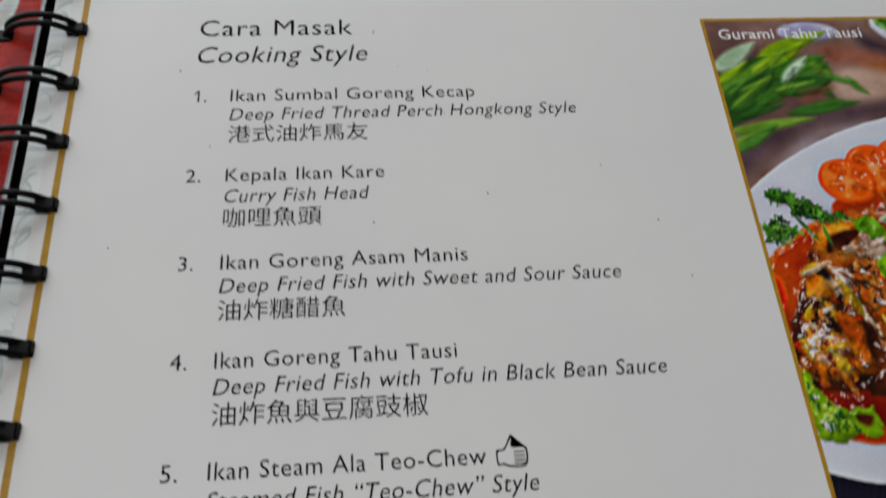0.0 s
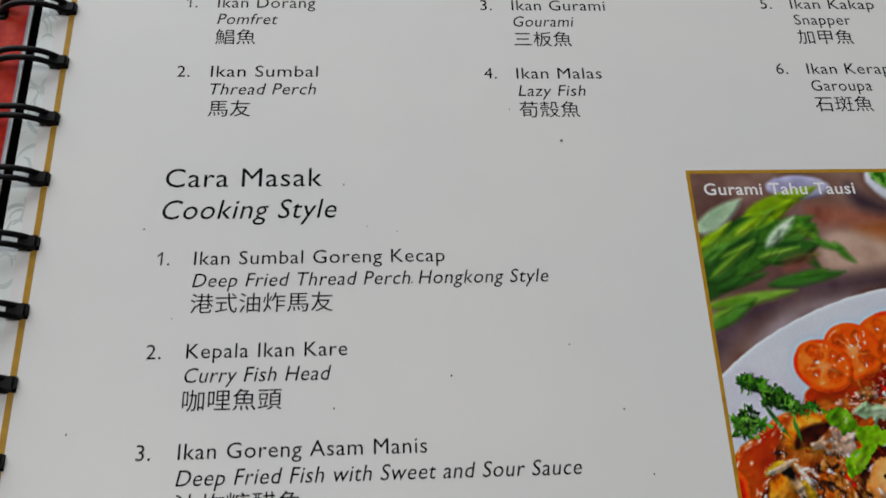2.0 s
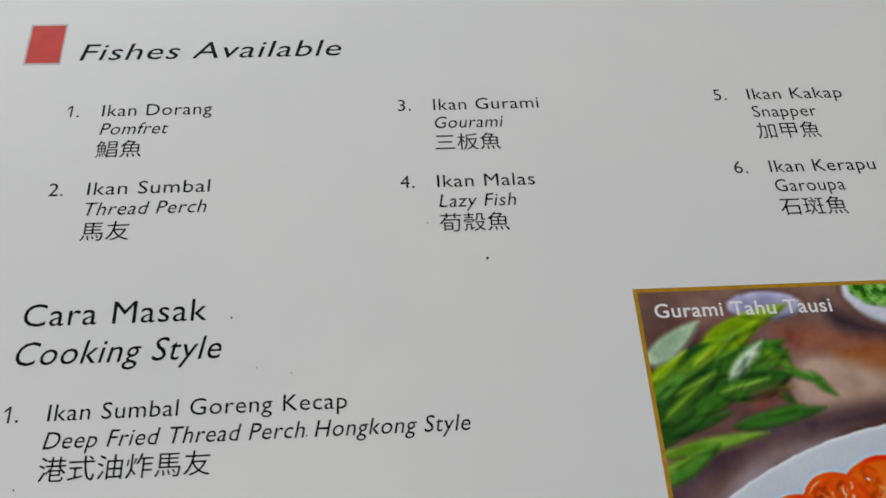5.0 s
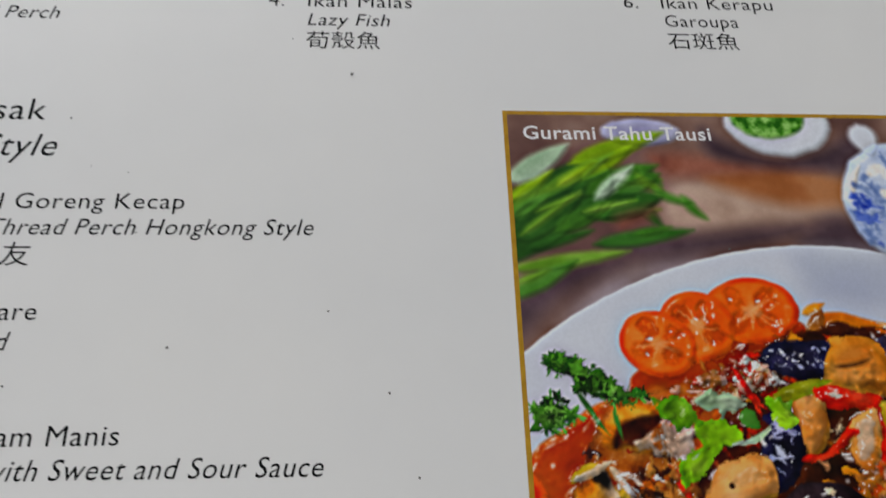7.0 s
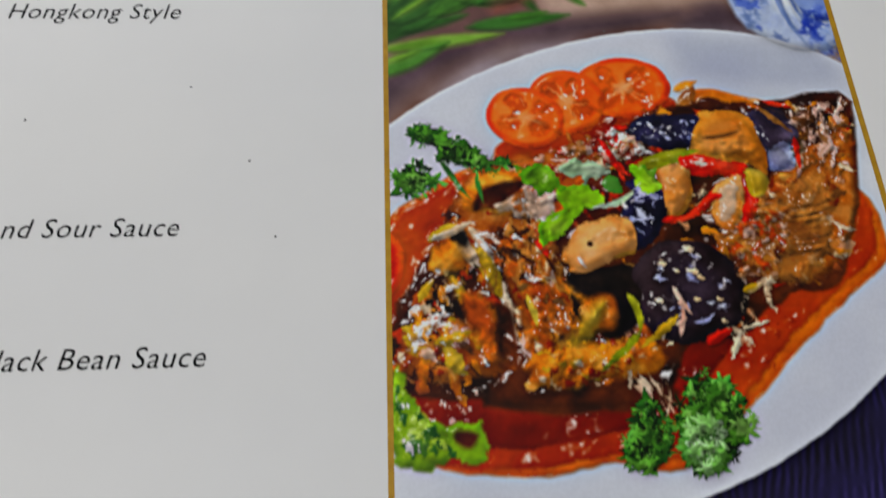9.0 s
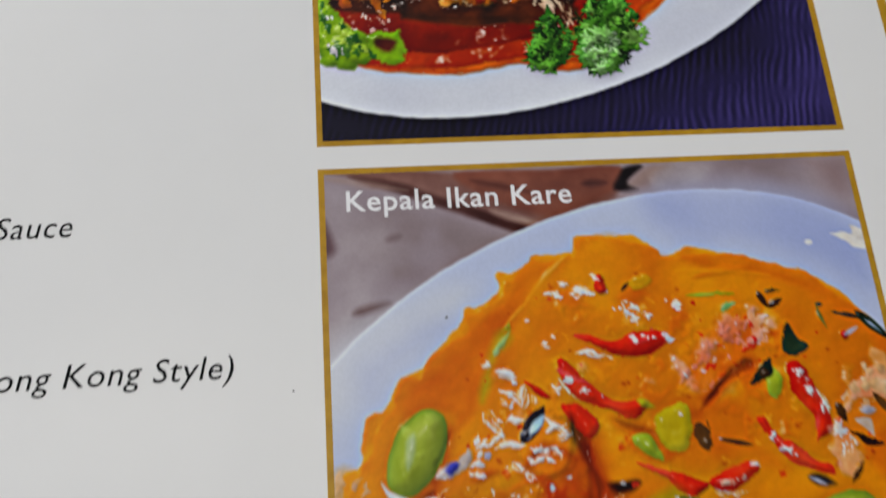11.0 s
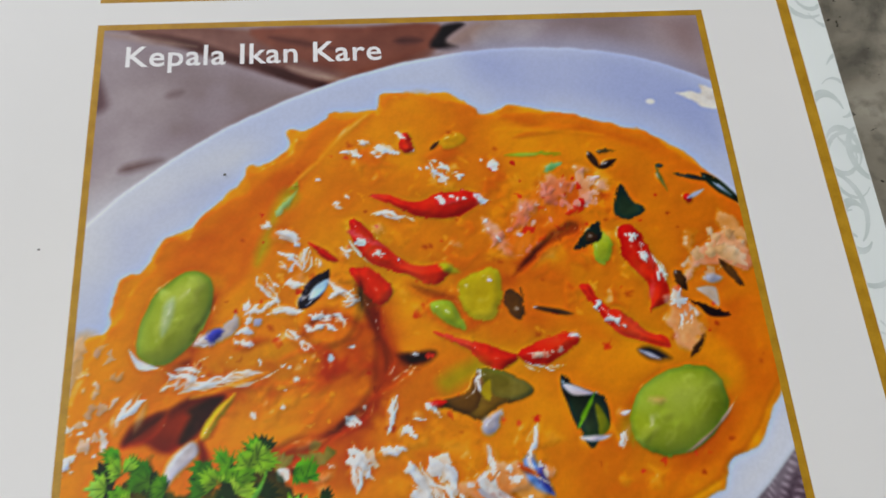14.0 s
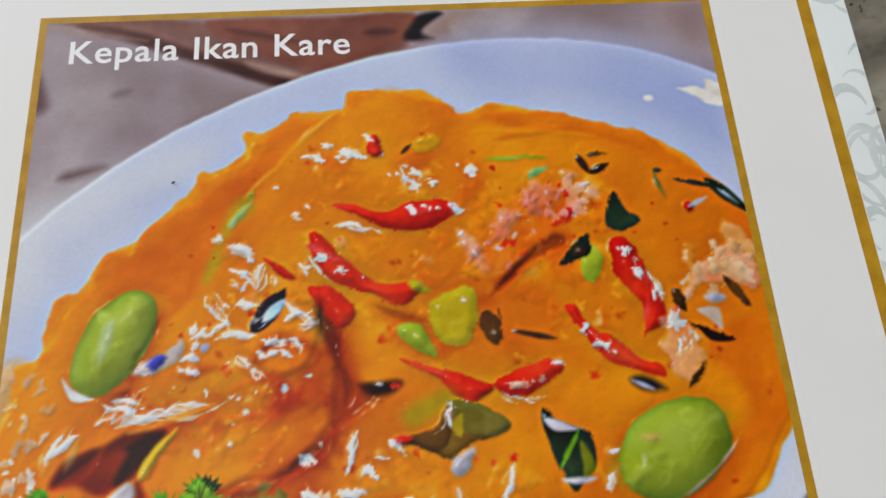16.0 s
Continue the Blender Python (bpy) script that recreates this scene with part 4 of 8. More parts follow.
# the sauce, with a thin yellow rim of oil
drawn("curry_sauce", "sauce_edge", smooth([(-0.2, 56.2), (20.8, 60.2), (39.8, 59.2), (51.8, 57.2), (59.8, 54.2), (61.8, 51.2), (64.8, 50.2), (66.8, 47.2), (68.8, 44.2), (71.8, 38.2), (69.8, 29.2), (67.8, 24.2), (65.8, 21.2), (62.8, 18.2), (59.8, 16.2), (56.8, 15.2), (53.8, 14.2), (50.8, 13.2), (44.8, 12.2), (41.8, 13.2), (40.8, 12.2), (37.8, 10.2), (34.8, 10.2), (32.8, 10.2), (30.8, 10.2), (29.8, 12.2), (25.8, 12.2), (24.8, 13.2), (22.8, 14.2), (20.8, 14.2), (20.8, 16.2), (18.8, 18.2), (16.8, 18.2), (15.8, 20.2), (13.8, 22.2), (11.8, 24.2), (10.8, 25.2), (8.8, 26.2), (7.8, 27.2), (6.8, 29.2), (4.8, 30.2), (3.8, 33.2), (3.8, 35.2), (1.8, 36.2), (1.8, 38.2), (0.8, 41.2), (-0.2, 45.2), (-0.2, 51.2)], 5, 0.15, 29), 0.35)
drawn("sauce_body", "sauce", smooth([(-0.2, 56.2), (20.8, 60.2), (39.8, 59.2), (50.8, 57.2), (59.8, 53.2), (61.8, 51.2), (63.8, 50.2), (66.8, 46.2), (68.8, 43.2), (71.8, 37.2), (69.8, 29.2), (67.8, 24.2), (65.8, 21.2), (62.8, 19.2), (59.8, 16.2), (56.8, 15.2), (53.8, 14.2), (50.8, 13.2), (44.8, 13.2), (41.8, 13.2), (40.8, 12.2), (37.8, 11.2), (34.8, 10.2), (32.8, 10.2), (30.8, 11.2), (30.8, 12.2), (26.8, 13.2), (24.8, 13.2), (22.8, 15.2), (21.8, 15.2), (20.8, 17.2), (18.8, 18.2), (16.8, 19.2), (16.8, 21.2), (14.8, 22.2), (11.8, 24.2), (10.8, 26.2), (8.8, 26.2), (7.8, 28.2), (7.8, 29.2), (5.8, 31.2), (4.8, 34.2), (3.8, 35.2), (2.8, 37.2), (1.8, 39.2), (0.8, 42.2), (0.8, 46.2), (-0.2, 51.2)], 5, 0.15, 30), 0.35)
drawn("soft_tone", "sauce_deep", smooth([(8.8, 30.2), (9.8, 27.2), (12.8, 25.2), (17.8, 20.2), (21.8, 17.2), (23.8, 14.2), (28.8, 13.2), (25.8, 15.2), (23.8, 18.2), (21.8, 21.2), (19.8, 24.2), (17.8, 27.2), (16.8, 30.2), (14.8, 32.2), (13.8, 30.2)], 5, 0, 31), 0.12, 0.9)
drawn("soft_tone", "sauce_deep", smooth([(43.8, 13.2), (50.8, 14.2), (54.8, 15.2), (59.8, 17.2), (62.8, 19.2), (64.8, 22.2), (67.8, 25.2), (68.8, 30.2), (65.8, 24.2), (60.8, 20.2), (58.8, 18.2), (53.8, 16.2), (47.8, 15.2)], 5, 0, 32), 0.12, 0.9)
drawn("soft_tone", "sauce_deep", smooth([(61.8, 37.2), (68.8, 35.2), (68.8, 42.2), (65.8, 46.2), (61.8, 50.2), (55.8, 53.2), (49.8, 53.2), (55.8, 51.2), (62.8, 46.2), (64.8, 42.2)], 5, 0, 33), 0.12, 0.8)
drawn("soft_tone", "sauce_deep", smooth([(42.8, 32.2), (48.8, 31.2), (49.8, 36.2), (52.8, 39.2), (47.8, 38.2), (43.8, 37.2)], 5, 0, 34), 0.12, 0.5)
drawn("soft_tone", "curry", smooth([(31.8, 11.2), (35.8, 10.2), (41.8, 13.2), (47.8, 16.2), (49.8, 20.2), (46.8, 24.2), (41.8, 21.2), (31.8, 19.2), (25.8, 19.2), (28.8, 14.2)], 5, 0, 35), 0.12, 0.7)
drawn("soft_tone", "curry2", smooth([(21.8, 22.2), (26.8, 20.2), (31.8, 26.2), (27.8, 30.2), (23.8, 28.2), (18.8, 29.2)], 5, 0, 36), 0.12, 0.6)
drawn("soft_tone", "curry2", smooth([(30.8, 34.2), (34.8, 34.2), (35.8, 37.2), (32.8, 39.2), (30.8, 38.2)], 5, 0, 37), 0.12, 0.8)
drawn("soft_tone", "curry", smooth([(28.8, 47.2), (33.8, 44.2), (40.8, 46.2), (43.8, 49.2), (40.8, 52.2), (28.8, 52.2)], 5, 0, 38), 0.12, 0.7)
drawn("soft_tone", "curryl", smooth([(0.8, 36.2), (3.8, 36.2), (5.8, 39.2), (2.8, 42.2), (0.8, 44.2)], 5, 0, 39), 0.12, 0.6)
drawn("soft_line", "curryl", spindle(29.8, 12.2, 23.8, 18.2, 0.40, 0.30, 0.5))
drawn("soft_line", "curryl", spindle(23.8, 18.2, 20.8, 21.2, 0.40, 0.10, 0.5))
drawn("soft_line", "sauce_deep", spindle(44.8, 16.2, 52.8, 15.2, 0.90, -0.40, 0.5), 0.12, 0.7)
drawn("soft_line", "curryl", spindle(42.8, 15.2, 54.8, 16.2, 0.50, -0.30, 0.5), 0.12, 0.6)
drawn("soft_tone", "lime", smooth([(20.8, 21.2), (21.8, 22.2), (19.8, 24.2), (18.8, 26.2), (18.8, 27.2), (17.8, 29.2), (17.8, 28.2), (18.8, 25.2), (19.8, 22.2)], 5, 0, 44), 0.12, 0.75)
drawn("herb", "limepale", smooth([(20.8, 22.2), (21.8, 21.2), (20.8, 23.2), (19.8, 24.2), (19.8, 23.2)], 5, 0, 45), 0.12, 0.8)
drawn("herb", "lime", smooth([(20.8, 21.2), (21.8, 20.2), (21.8, 21.2), (20.8, 21.2)], 5, 0, 46), 0.12, 0.8)
drawn("fold_red", "deep2", smooth([(42.8, 32.2), (44.8, 30.2), (46.8, 28.2), (47.8, 27.2), (49.8, 26.2), (50.8, 27.2), (48.8, 28.2), (46.8, 29.2), (44.8, 30.2)], 5, 0, 47))
drawn("fold_red", "deep2", smooth([(27.8, 30.2), (28.8, 32.2), (29.8, 34.2), (29.8, 36.2), (30.8, 39.2), (31.8, 40.2), (32.8, 40.2), (30.8, 42.2), (28.8, 43.2), (26.8, 45.2), (25.8, 46.2), (22.8, 48.2), (25.8, 45.2), (27.8, 43.2), (28.8, 41.2), (28.8, 37.2), (27.8, 34.2)], 5, 0, 48))
drawn("soft_tone", "deep2", smooth([(22.8, 47.2), (27.8, 45.2), (28.8, 48.2), (26.8, 51.2), (21.8, 51.2), (19.8, 50.2)], 5, 0, 49), 0.12, 0.35)
drawn("dark_gap", "ink_brown", smooth([(30.8, 39.2), (31.8, 39.2), (34.8, 39.2), (33.8, 40.2), (31.8, 40.2)], 5, 0, 50))
drawn("fold_red", "deep2", smooth([(16.8, 48.2), (18.8, 47.2), (22.8, 46.2), (20.8, 47.2), (17.8, 49.2)], 5, 0, 51), 0.12, 0.9)
drawn("soft_line", "red", spindle(14.8, 41.2, 23.8, 41.2, 0.80, 0.30, 0.5), 0.12, 0.55)
drawn("soft_line", "red", spindle(19.8, 39.2, 27.8, 37.2, 0.90, -0.30, 0.5), 0.12, 0.45)
scattered("chili_fleck", "red", 54, [(8.8, 26.2), (21.8, 19.2), (29.8, 14.2), (44.8, 15.2), (61.8, 22.2), (68.8, 42.2), (58.8, 53.2), (33.8, 51.2), (23.8, 42.2), (10.8, 40.2)], 60, 0.45, 0.28, 20)
scattered("soft_speck", "deep2", 55, [(8.8, 26.2), (21.8, 19.2), (29.8, 14.2), (44.8, 15.2), (61.8, 22.2), (68.8, 42.2), (58.8, 53.2), (33.8, 51.2), (23.8, 42.2), (10.8, 40.2)], 60, 0.6, 0.25, 10)
scattered("soft_speck", "curryl", 56, [(18.8, 29.2), (28.8, 18.2), (44.8, 16.2), (55.8, 22.2), (56.8, 34.2), (41.8, 39.2), (33.8, 51.2), (23.8, 42.2)], 90, 0.7, 0.3, 40)
scattered("soft_blot", "deep2", 57, [(10.8, 40.2), (20.8, 35.2), (28.8, 37.2), (28.8, 44.2), (21.8, 47.2), (14.8, 47.2), (9.8, 42.2)], 16, 2.4, 0.9, 150)
scattered("soft_blot", "curry3", 58, [(10.8, 40.2), (20.8, 35.2), (28.8, 37.2), (28.8, 44.2), (21.8, 47.2), (14.8, 47.2), (9.8, 42.2)], 22, 2.2, 0.9, 150)
scattered("soft_blot", "sauce_deep", 59, [(19.8, 27.2), (28.8, 18.2), (44.8, 16.2), (55.8, 22.2), (56.8, 34.2), (41.8, 39.2), (29.8, 37.2)], 26, 3, 1.2, 30)
scattered("soft_blot", "curryl", 60, [(19.8, 27.2), (28.8, 18.2), (44.8, 16.2), (55.8, 22.2), (56.8, 34.2), (41.8, 39.2), (29.8, 37.2)], 30, 2.4, 0.9, 30)
scattered("soft_blot", "curryl", 61, [(29.8, 47.2), (35.8, 44.2), (51.8, 46.2), (55.8, 53.2), (29.8, 52.2)], 18, 2.4, 0.9, 30)
scattered("soft_blot", "curry3", 62, [(40.8, 23.2), (49.8, 19.2), (54.8, 22.2), (47.8, 29.2), (41.8, 30.2)], 20, 2, 0.8, 120)
drawn("soft_tone", "deep2", smooth([(23.8, 35.2), (27.8, 35.2), (28.8, 38.2), (27.8, 42.2), (24.8, 45.2), (20.8, 45.2), (23.8, 42.2), (26.8, 40.2)], 5, 0, 63), 0.12, 0.5)
drawn("soft_tone", "red", smooth([(18.8, 39.2), (25.8, 38.2), (27.8, 39.2), (23.8, 42.2), (17.8, 42.2)], 5, 0, 64), 0.12, 0.22)
drawn("soft_tone", "yellow", smooth([(13.8, 39.2), (18.8, 37.2), (23.8, 39.2), (18.8, 42.2), (13.8, 41.2)], 5, 0, 65), 0.12, 0.35)
drawn("soft_tone", "curryl", smooth([(15.8, 44.2), (23.8, 42.2), (25.8, 44.2), (19.8, 46.2), (15.8, 47.2)], 5, 0, 66), 0.12, 0.35)
drawn("soft_tone", "deep", smooth([(27.8, 31.2), (29.8, 34.2), (30.8, 38.2), (31.8, 40.2), (29.8, 43.2), (27.8, 45.2), (24.8, 47.2), (22.8, 47.2), (27.8, 43.2), (28.8, 39.2), (28.8, 36.2)], 5, 0, 67), 0.12, 0.6)
drawn("soft_tone", "deep2", smooth([(16.8, 48.2), (22.8, 46.2), (27.8, 45.2), (26.8, 48.2), (22.8, 51.2), (18.8, 50.2)], 5, 0, 68), 0.12, 0.45)
drawn("deep_crease", "deep", smooth([(27.8, 31.2), (28.8, 33.2), (29.8, 35.2), (29.8, 37.2), (30.8, 39.2), (30.8, 40.2), (29.8, 41.2), (29.8, 39.2), (28.8, 36.2), (27.8, 34.2)], 5, 0, 69))
drawn("deep_crease", "deep", smooth([(30.8, 40.2), (28.8, 43.2), (27.8, 45.2), (25.8, 46.2), (22.8, 47.2), (25.8, 45.2), (28.8, 43.2)], 5, 0, 70), 0.12, 0.85)
drawn("soft_tone", "deep2", smooth([(30.8, 33.2), (31.8, 37.2), (30.8, 39.2), (29.8, 36.2)], 5, 0, 71), 0.12, 0.5)
drawn("fish_mouth", "deep", smooth([(5.8, 46.2), (6.8, 44.2), (9.8, 43.2), (11.8, 42.2), (14.8, 42.2), (13.8, 43.2), (12.8, 45.2), (11.8, 46.2), (9.8, 47.2), (7.8, 46.2)], 5, 0, 72), 0.12, 0.92)
drawn("fish_mouth", "deep2", smooth([(5.8, 46.2), (7.8, 44.2), (9.8, 43.2), (8.8, 45.2), (6.8, 46.2)], 5, 0, 73), 0.12, 0.7)
drawn("dark_gap", "ink_brown", smooth([(11.8, 43.2), (14.8, 42.2), (13.8, 44.2), (11.8, 46.2), (10.8, 46.2), (11.8, 44.2)], 5, 0, 74))
drawn("soft_tone", "curry3", smooth([(13.8, 46.2), (14.8, 43.2), (17.8, 42.2), (23.8, 42.2), (27.8, 41.2), (27.8, 44.2), (22.8, 46.2), (18.8, 47.2), (14.8, 47.2)], 5, 0, 75), 0.12, 0.55)
drawn("bone", "skin2", smooth([(11.8, 46.2), (12.8, 47.2), (10.8, 49.2), (9.8, 50.2), (9.8, 48.2)], 5, 0, 76))
drawn("jaw_edge", "olive2", spindle(12.8, 46.2, 15.8, 42.2, 1.00, -0.20, 0.5))
drawn("jaw_edge", "curryl", spindle(12.8, 46.2, 15.8, 42.2, 0.35, -0.20, 0.5))
drawn("dark_gap", "deep", smooth([(12.8, 46.2), (13.8, 48.2), (12.8, 49.2), (12.8, 47.2)], 5, 0, 79))
gleam(4.8, 45.2, 6.8, 41.2, 1.00)
drawn("soft_line", "skin", spindle(6.8, 45.2, 7.8, 42.2, 0.80, 0.00, 0.5), 0.12, 0.7)
gleam(9.8, 41.2, 12.8, 39.2, 0.62)
gleam(10.8, 41.2, 17.8, 40.2, 0.69)
drawn("soft_line", "curryl", spindle(11.8, 42.2, 18.8, 40.2, 0.40, 0.10, 0.5))
drawn("fold_red", "deep2", smooth([(9.8, 39.2), (11.8, 38.2), (11.8, 36.2), (13.8, 32.2), (13.8, 33.2), (11.8, 37.2), (11.8, 39.2), (10.8, 40.2)], 5, 0, 85), 0.12, 0.9)
drawn("green_bean", "bean", oval(10.0, 34.3, 5.1, 2.9, -62, 36, 0.03, 46))
drawn("bean_sheen", "bean_l", smooth([(8.8, 32.2), (11.8, 30.2), (12.8, 31.2), (11.8, 33.2), (9.8, 34.2), (8.8, 36.2)], 5, 0, 86), 0.12, 0.8)
scattered("soft_line", "bean_l", 87, [(7.8, 36.2), (8.8, 32.2), (11.8, 30.2), (12.8, 31.2), (10.8, 35.2), (8.8, 37.2)], 14, 1.6, 0.3, 120)
drawn("soft_line", "bluepale", smooth([(8.8, 33.2), (9.8, 32.2), (9.8, 34.2), (8.8, 36.2)], 5, 0, 88), 0.12, 0.35)
drawn("wet_patch", "white", smooth([(5.8, 37.2), (6.8, 38.2), (8.8, 39.2), (8.8, 39.2), (6.8, 39.2)], 5, 0, 89))
gleam(9.8, 39.2, 12.8, 40.2, 0.62)
drawn("green_bean", "bean", oval(57.8, 46.2, 5.40, 3.80, -28, 24, 0.03, 91))
drawn("bean_sheen", "bean_l", smooth([(55.8, 44.2), (59.8, 43.2), (61.8, 43.2), (62.8, 44.2), (58.8, 46.2), (56.8, 47.2)], 5, 0, 92), 0.12, 0.6)
scattered("soft_line", "bean_l", 93, [(53.8, 48.2), (55.8, 44.2), (59.8, 43.2), (62.8, 44.2), (59.8, 47.2), (55.8, 49.2)], 18, 2, 0.35, 150)
drawn("soft_tone", "lime", smooth([(51.8, 48.2), (52.8, 46.2), (53.8, 46.2), (54.8, 48.2), (53.8, 49.2)], 5, 0, 94), 0.12, 0.6)
drawn("soft_line", "bean", spindle(53.8, 49.2, 54.8, 48.2, 0.40, 0.00, 0.5))
drawn("wet_patch", "skin", spindle(57.8, 50.2, 63.8, 45.2, 0.30, 0.50, 0.5))
gleam(51.8, 49.2, 52.8, 47.2, 0.75)
gleam(51.8, 46.2, 52.8, 46.2, 0.62)
drawn("fish_eye", "skin2", smooth([(11.8, 37.2), (12.8, 36.2), (14.8, 35.2), (15.8, 34.2), (15.8, 36.2), (13.8, 37.2)], 5, 0, 99), 0.12, 0.9)
drawn("fish_eye", "violet", oval(13.8, 36.2, 0.73, 0.60, -30, 24, 0.08, 100))
gleam(12.7, 37.2, 12.9, 37.2, 0.30)
drawn("fish_piece_soft", "curry3", smooth([(21.8, 36.2), (21.8, 34.2), (23.8, 32.2), (26.8, 32.2), (27.8, 34.2), (26.8, 37.2), (24.8, 38.2), (22.8, 37.2)], 5, 0, 102), 0.12, 0.8)
drawn("fold_red", "deep2", spindle(21.8, 37.2, 27.8, 36.2, 0.60, -1.60, 0.5))
drawn("fold_red", "olive", spindle(27.8, 31.2, 27.8, 35.2, 0.50, -0.20, 0.5), 0.12, 0.7)
drawn("curry_leaf", "ink_dark", spindle(21.8, 34.2, 24.8, 30.2, 1.90, 0.00, 0.2))
drawn("leaf_sheen", "bluepale", spindle(22.8, 33.2, 24.8, 31.2, 0.95, 0.00, 0.2))
gleam(23.3, 35.1, 24.3, 35.3, 0.80)
gleam(24.3, 35.1, 25.3, 35.3, 0.60)
gleam(25.5, 35.1, 26.1, 35.4, 1.00)
gleam(23.3, 36.1, 24.3, 36.3, 0.70)
gleam(24.3, 36.1, 25.3, 36.3, 0.60)
gleam(22.5, 36.1, 23.1, 36.3, 0.60)
gleam(24.5, 35.1, 25.1, 35.3, 0.60)
gleam(20.8, 36.2, 22.8, 38.2, 0.62)
gleam(17.8, 30.2, 19.8, 33.2, 0.62)
gleam(20.8, 31.2, 22.8, 31.2, 1.25)
gleam(21.8, 31.2, 22.8, 28.2, 0.75)
gleam(19.8, 29.2, 20.8, 30.2, 0.62)
gleam(23.8, 29.2, 23.8, 30.2, 0.62)
gleam(16.8, 35.2, 16.8, 33.2, 0.88)
gleam(16.8, 34.2, 19.8, 33.2, 0.62)
gleam(18.8, 34.2, 21.8, 34.2, 0.75)
gleam(19.8, 28.2, 21.8, 29.2, 0.50)
gleam(24.8, 31.2, 26.8, 33.2, 0.50)
gleam(25.8, 34.2, 27.8, 33.2, 0.62)
gleam(24.8, 33.2, 26.8, 32.2, 0.50)
gleam(27.8, 28.2, 31.8, 30.2, 0.38)
gleam(25.8, 28.2, 26.8, 29.2, 0.62)
gleam(20.8, 30.2, 21.8, 29.2, 0.62)
gleam(18.8, 31.2, 19.8, 32.2, 0.50)
gleam(16.2, 36.1, 17.4, 36.3, 0.90)
gleam(16.3, 37.1, 17.3, 37.3, 0.78)
gleam(15.5, 37.1, 16.1, 37.3, 0.50)
gleam(19.1, 26.1, 20.5, 26.3, 0.90)
gleam(20.5, 26.0, 21.1, 26.4, 1.35)
gleam(21.6, 27.1, 22.0, 27.3, 0.50)
gleam(18.4, 25.1, 19.2, 25.3, 0.80)
gleam(25.4, 23.1, 26.2, 23.3, 0.60)
gleam(26.6, 22.1, 27.0, 22.3, 0.40)
gleam(26.6, 17.1, 27.0, 17.3, 0.75)
gleam(27.5, 17.1, 28.1, 17.3, 0.90)
gleam(29.3, 17.1, 30.3, 17.3, 0.80)
gleam(30.4, 17.0, 31.1, 17.4, 1.35)
gleam(28.3, 16.1, 29.3, 16.3, 0.75)
gleam(31.5, 17.1, 32.1, 17.3, 0.90)
gleam(33.3, 17.1, 34.3, 17.3, 0.75)
gleam(23.5, 20.2, 24.1, 20.2, 0.30)
gleam(26.4, 28.1, 27.1, 28.3, 0.75)
gleam(32.5, 39.1, 33.1, 39.3, 0.40)
gleam(29.4, 48.0, 30.2, 48.4, 1.10)
gleam(26.6, 45.1, 27.0, 45.4, 1.00)
gleam(27.6, 48.9, 28.0, 49.5, 1.79)
gleam(24.4, 49.1, 25.2, 49.3, 0.50)
drawn("wet_patch", "skin2", oval(24.8, 39.2, 0.30, 0.40, 0, 24, 0.3, 154))
drawn("wet_patch", "skin2", oval(26.8, 38.2, 0.45, 0.20, 0, 24, 0.3, 155))
drawn("wet_patch", "skin2", oval(17.8, 35.2, 0.40, 0.40, 0, 24, 0.3, 156))
scattered("glint", "white", 157, [(26.8, 27.2), (31.8, 26.2), (31.8, 28.2), (27.8, 28.2)], 8, 0.9, 0.3, 20)
scattered("glint", "white", 158, [(35.8, 19.2), (38.8, 20.2), (38.8, 21.2), (35.8, 21.2)], 12, 1, 0.3, 50)
scattered("glint", "white", 159, [(40.8, 18.2), (42.8, 19.2), (42.8, 20.2), (40.8, 19.2)], 4, 0.7, 0.3, 20)
scattered("glint", "white", 160, [(34.8, 19.2), (36.8, 18.2), (36.8, 20.2), (33.8, 20.2)], 6, 0.6, 0.25, 40)
scattered("glint", "skin", 161, [(-1.2, 37.2), (3.8, 36.2), (5.8, 40.2), (3.8, 45.2), (-0.2, 49.2)], 34, 1, 0.35, 120)
scattered("glint", "white", 162, [(-0.2, 44.2), (3.8, 43.2), (4.8, 46.2), (-0.2, 49.2)], 14, 0.9, 0.3, 120)
scattered("glint", "white", 163, [(14.8, 35.2), (19.8, 35.2), (26.8, 38.2), (19.8, 40.2), (13.8, 41.2)], 8, 0.7, 0.22, 150)
scattered("glint", "curryl", 164, [(15.8, 41.2), (23.8, 39.2), (28.8, 42.2), (26.8, 45.2), (18.8, 46.2)], 16, 0.7, 0.25, 150)
scattered("glint", "white", 165, [(15.8, 42.2), (23.8, 40.2), (27.8, 42.2), (25.8, 45.2), (18.8, 46.2)], 5, 0.4, 0.22, 150)
drawn("fish_flesh_soft", "pinkpale", oval(41.8, 27.2, 0.80, 2.06, -35, 24, 0.3, 166), 0.12, 0.8)
drawn("fish_flesh_soft", "pinkpale", oval(44.8, 25.2, 0.84, 1.58, 20, 24, 0.3, 167), 0.12, 0.8)
drawn("fish_flesh_soft", "pinkpale", oval(48.8, 22.2, 1.80, 1.50, -30, 24, 0.3, 168), 0.12, 0.75)
drawn("fish_flesh_soft", "pinkpale", oval(53.8, 22.2, 0.90, 0.63, 10, 24, 0.3, 169), 0.12, 0.8)
drawn("fish_flesh_soft", "pinkpale", oval(47.8, 23.2, 0.60, 1.34, -25, 24, 0.3, 170), 0.12, 0.6)
drawn("fish_flesh_soft", "pinkpale", oval(45.8, 24.2, 0.78, 0.67, 10, 24, 0.3, 171), 0.12, 0.7)
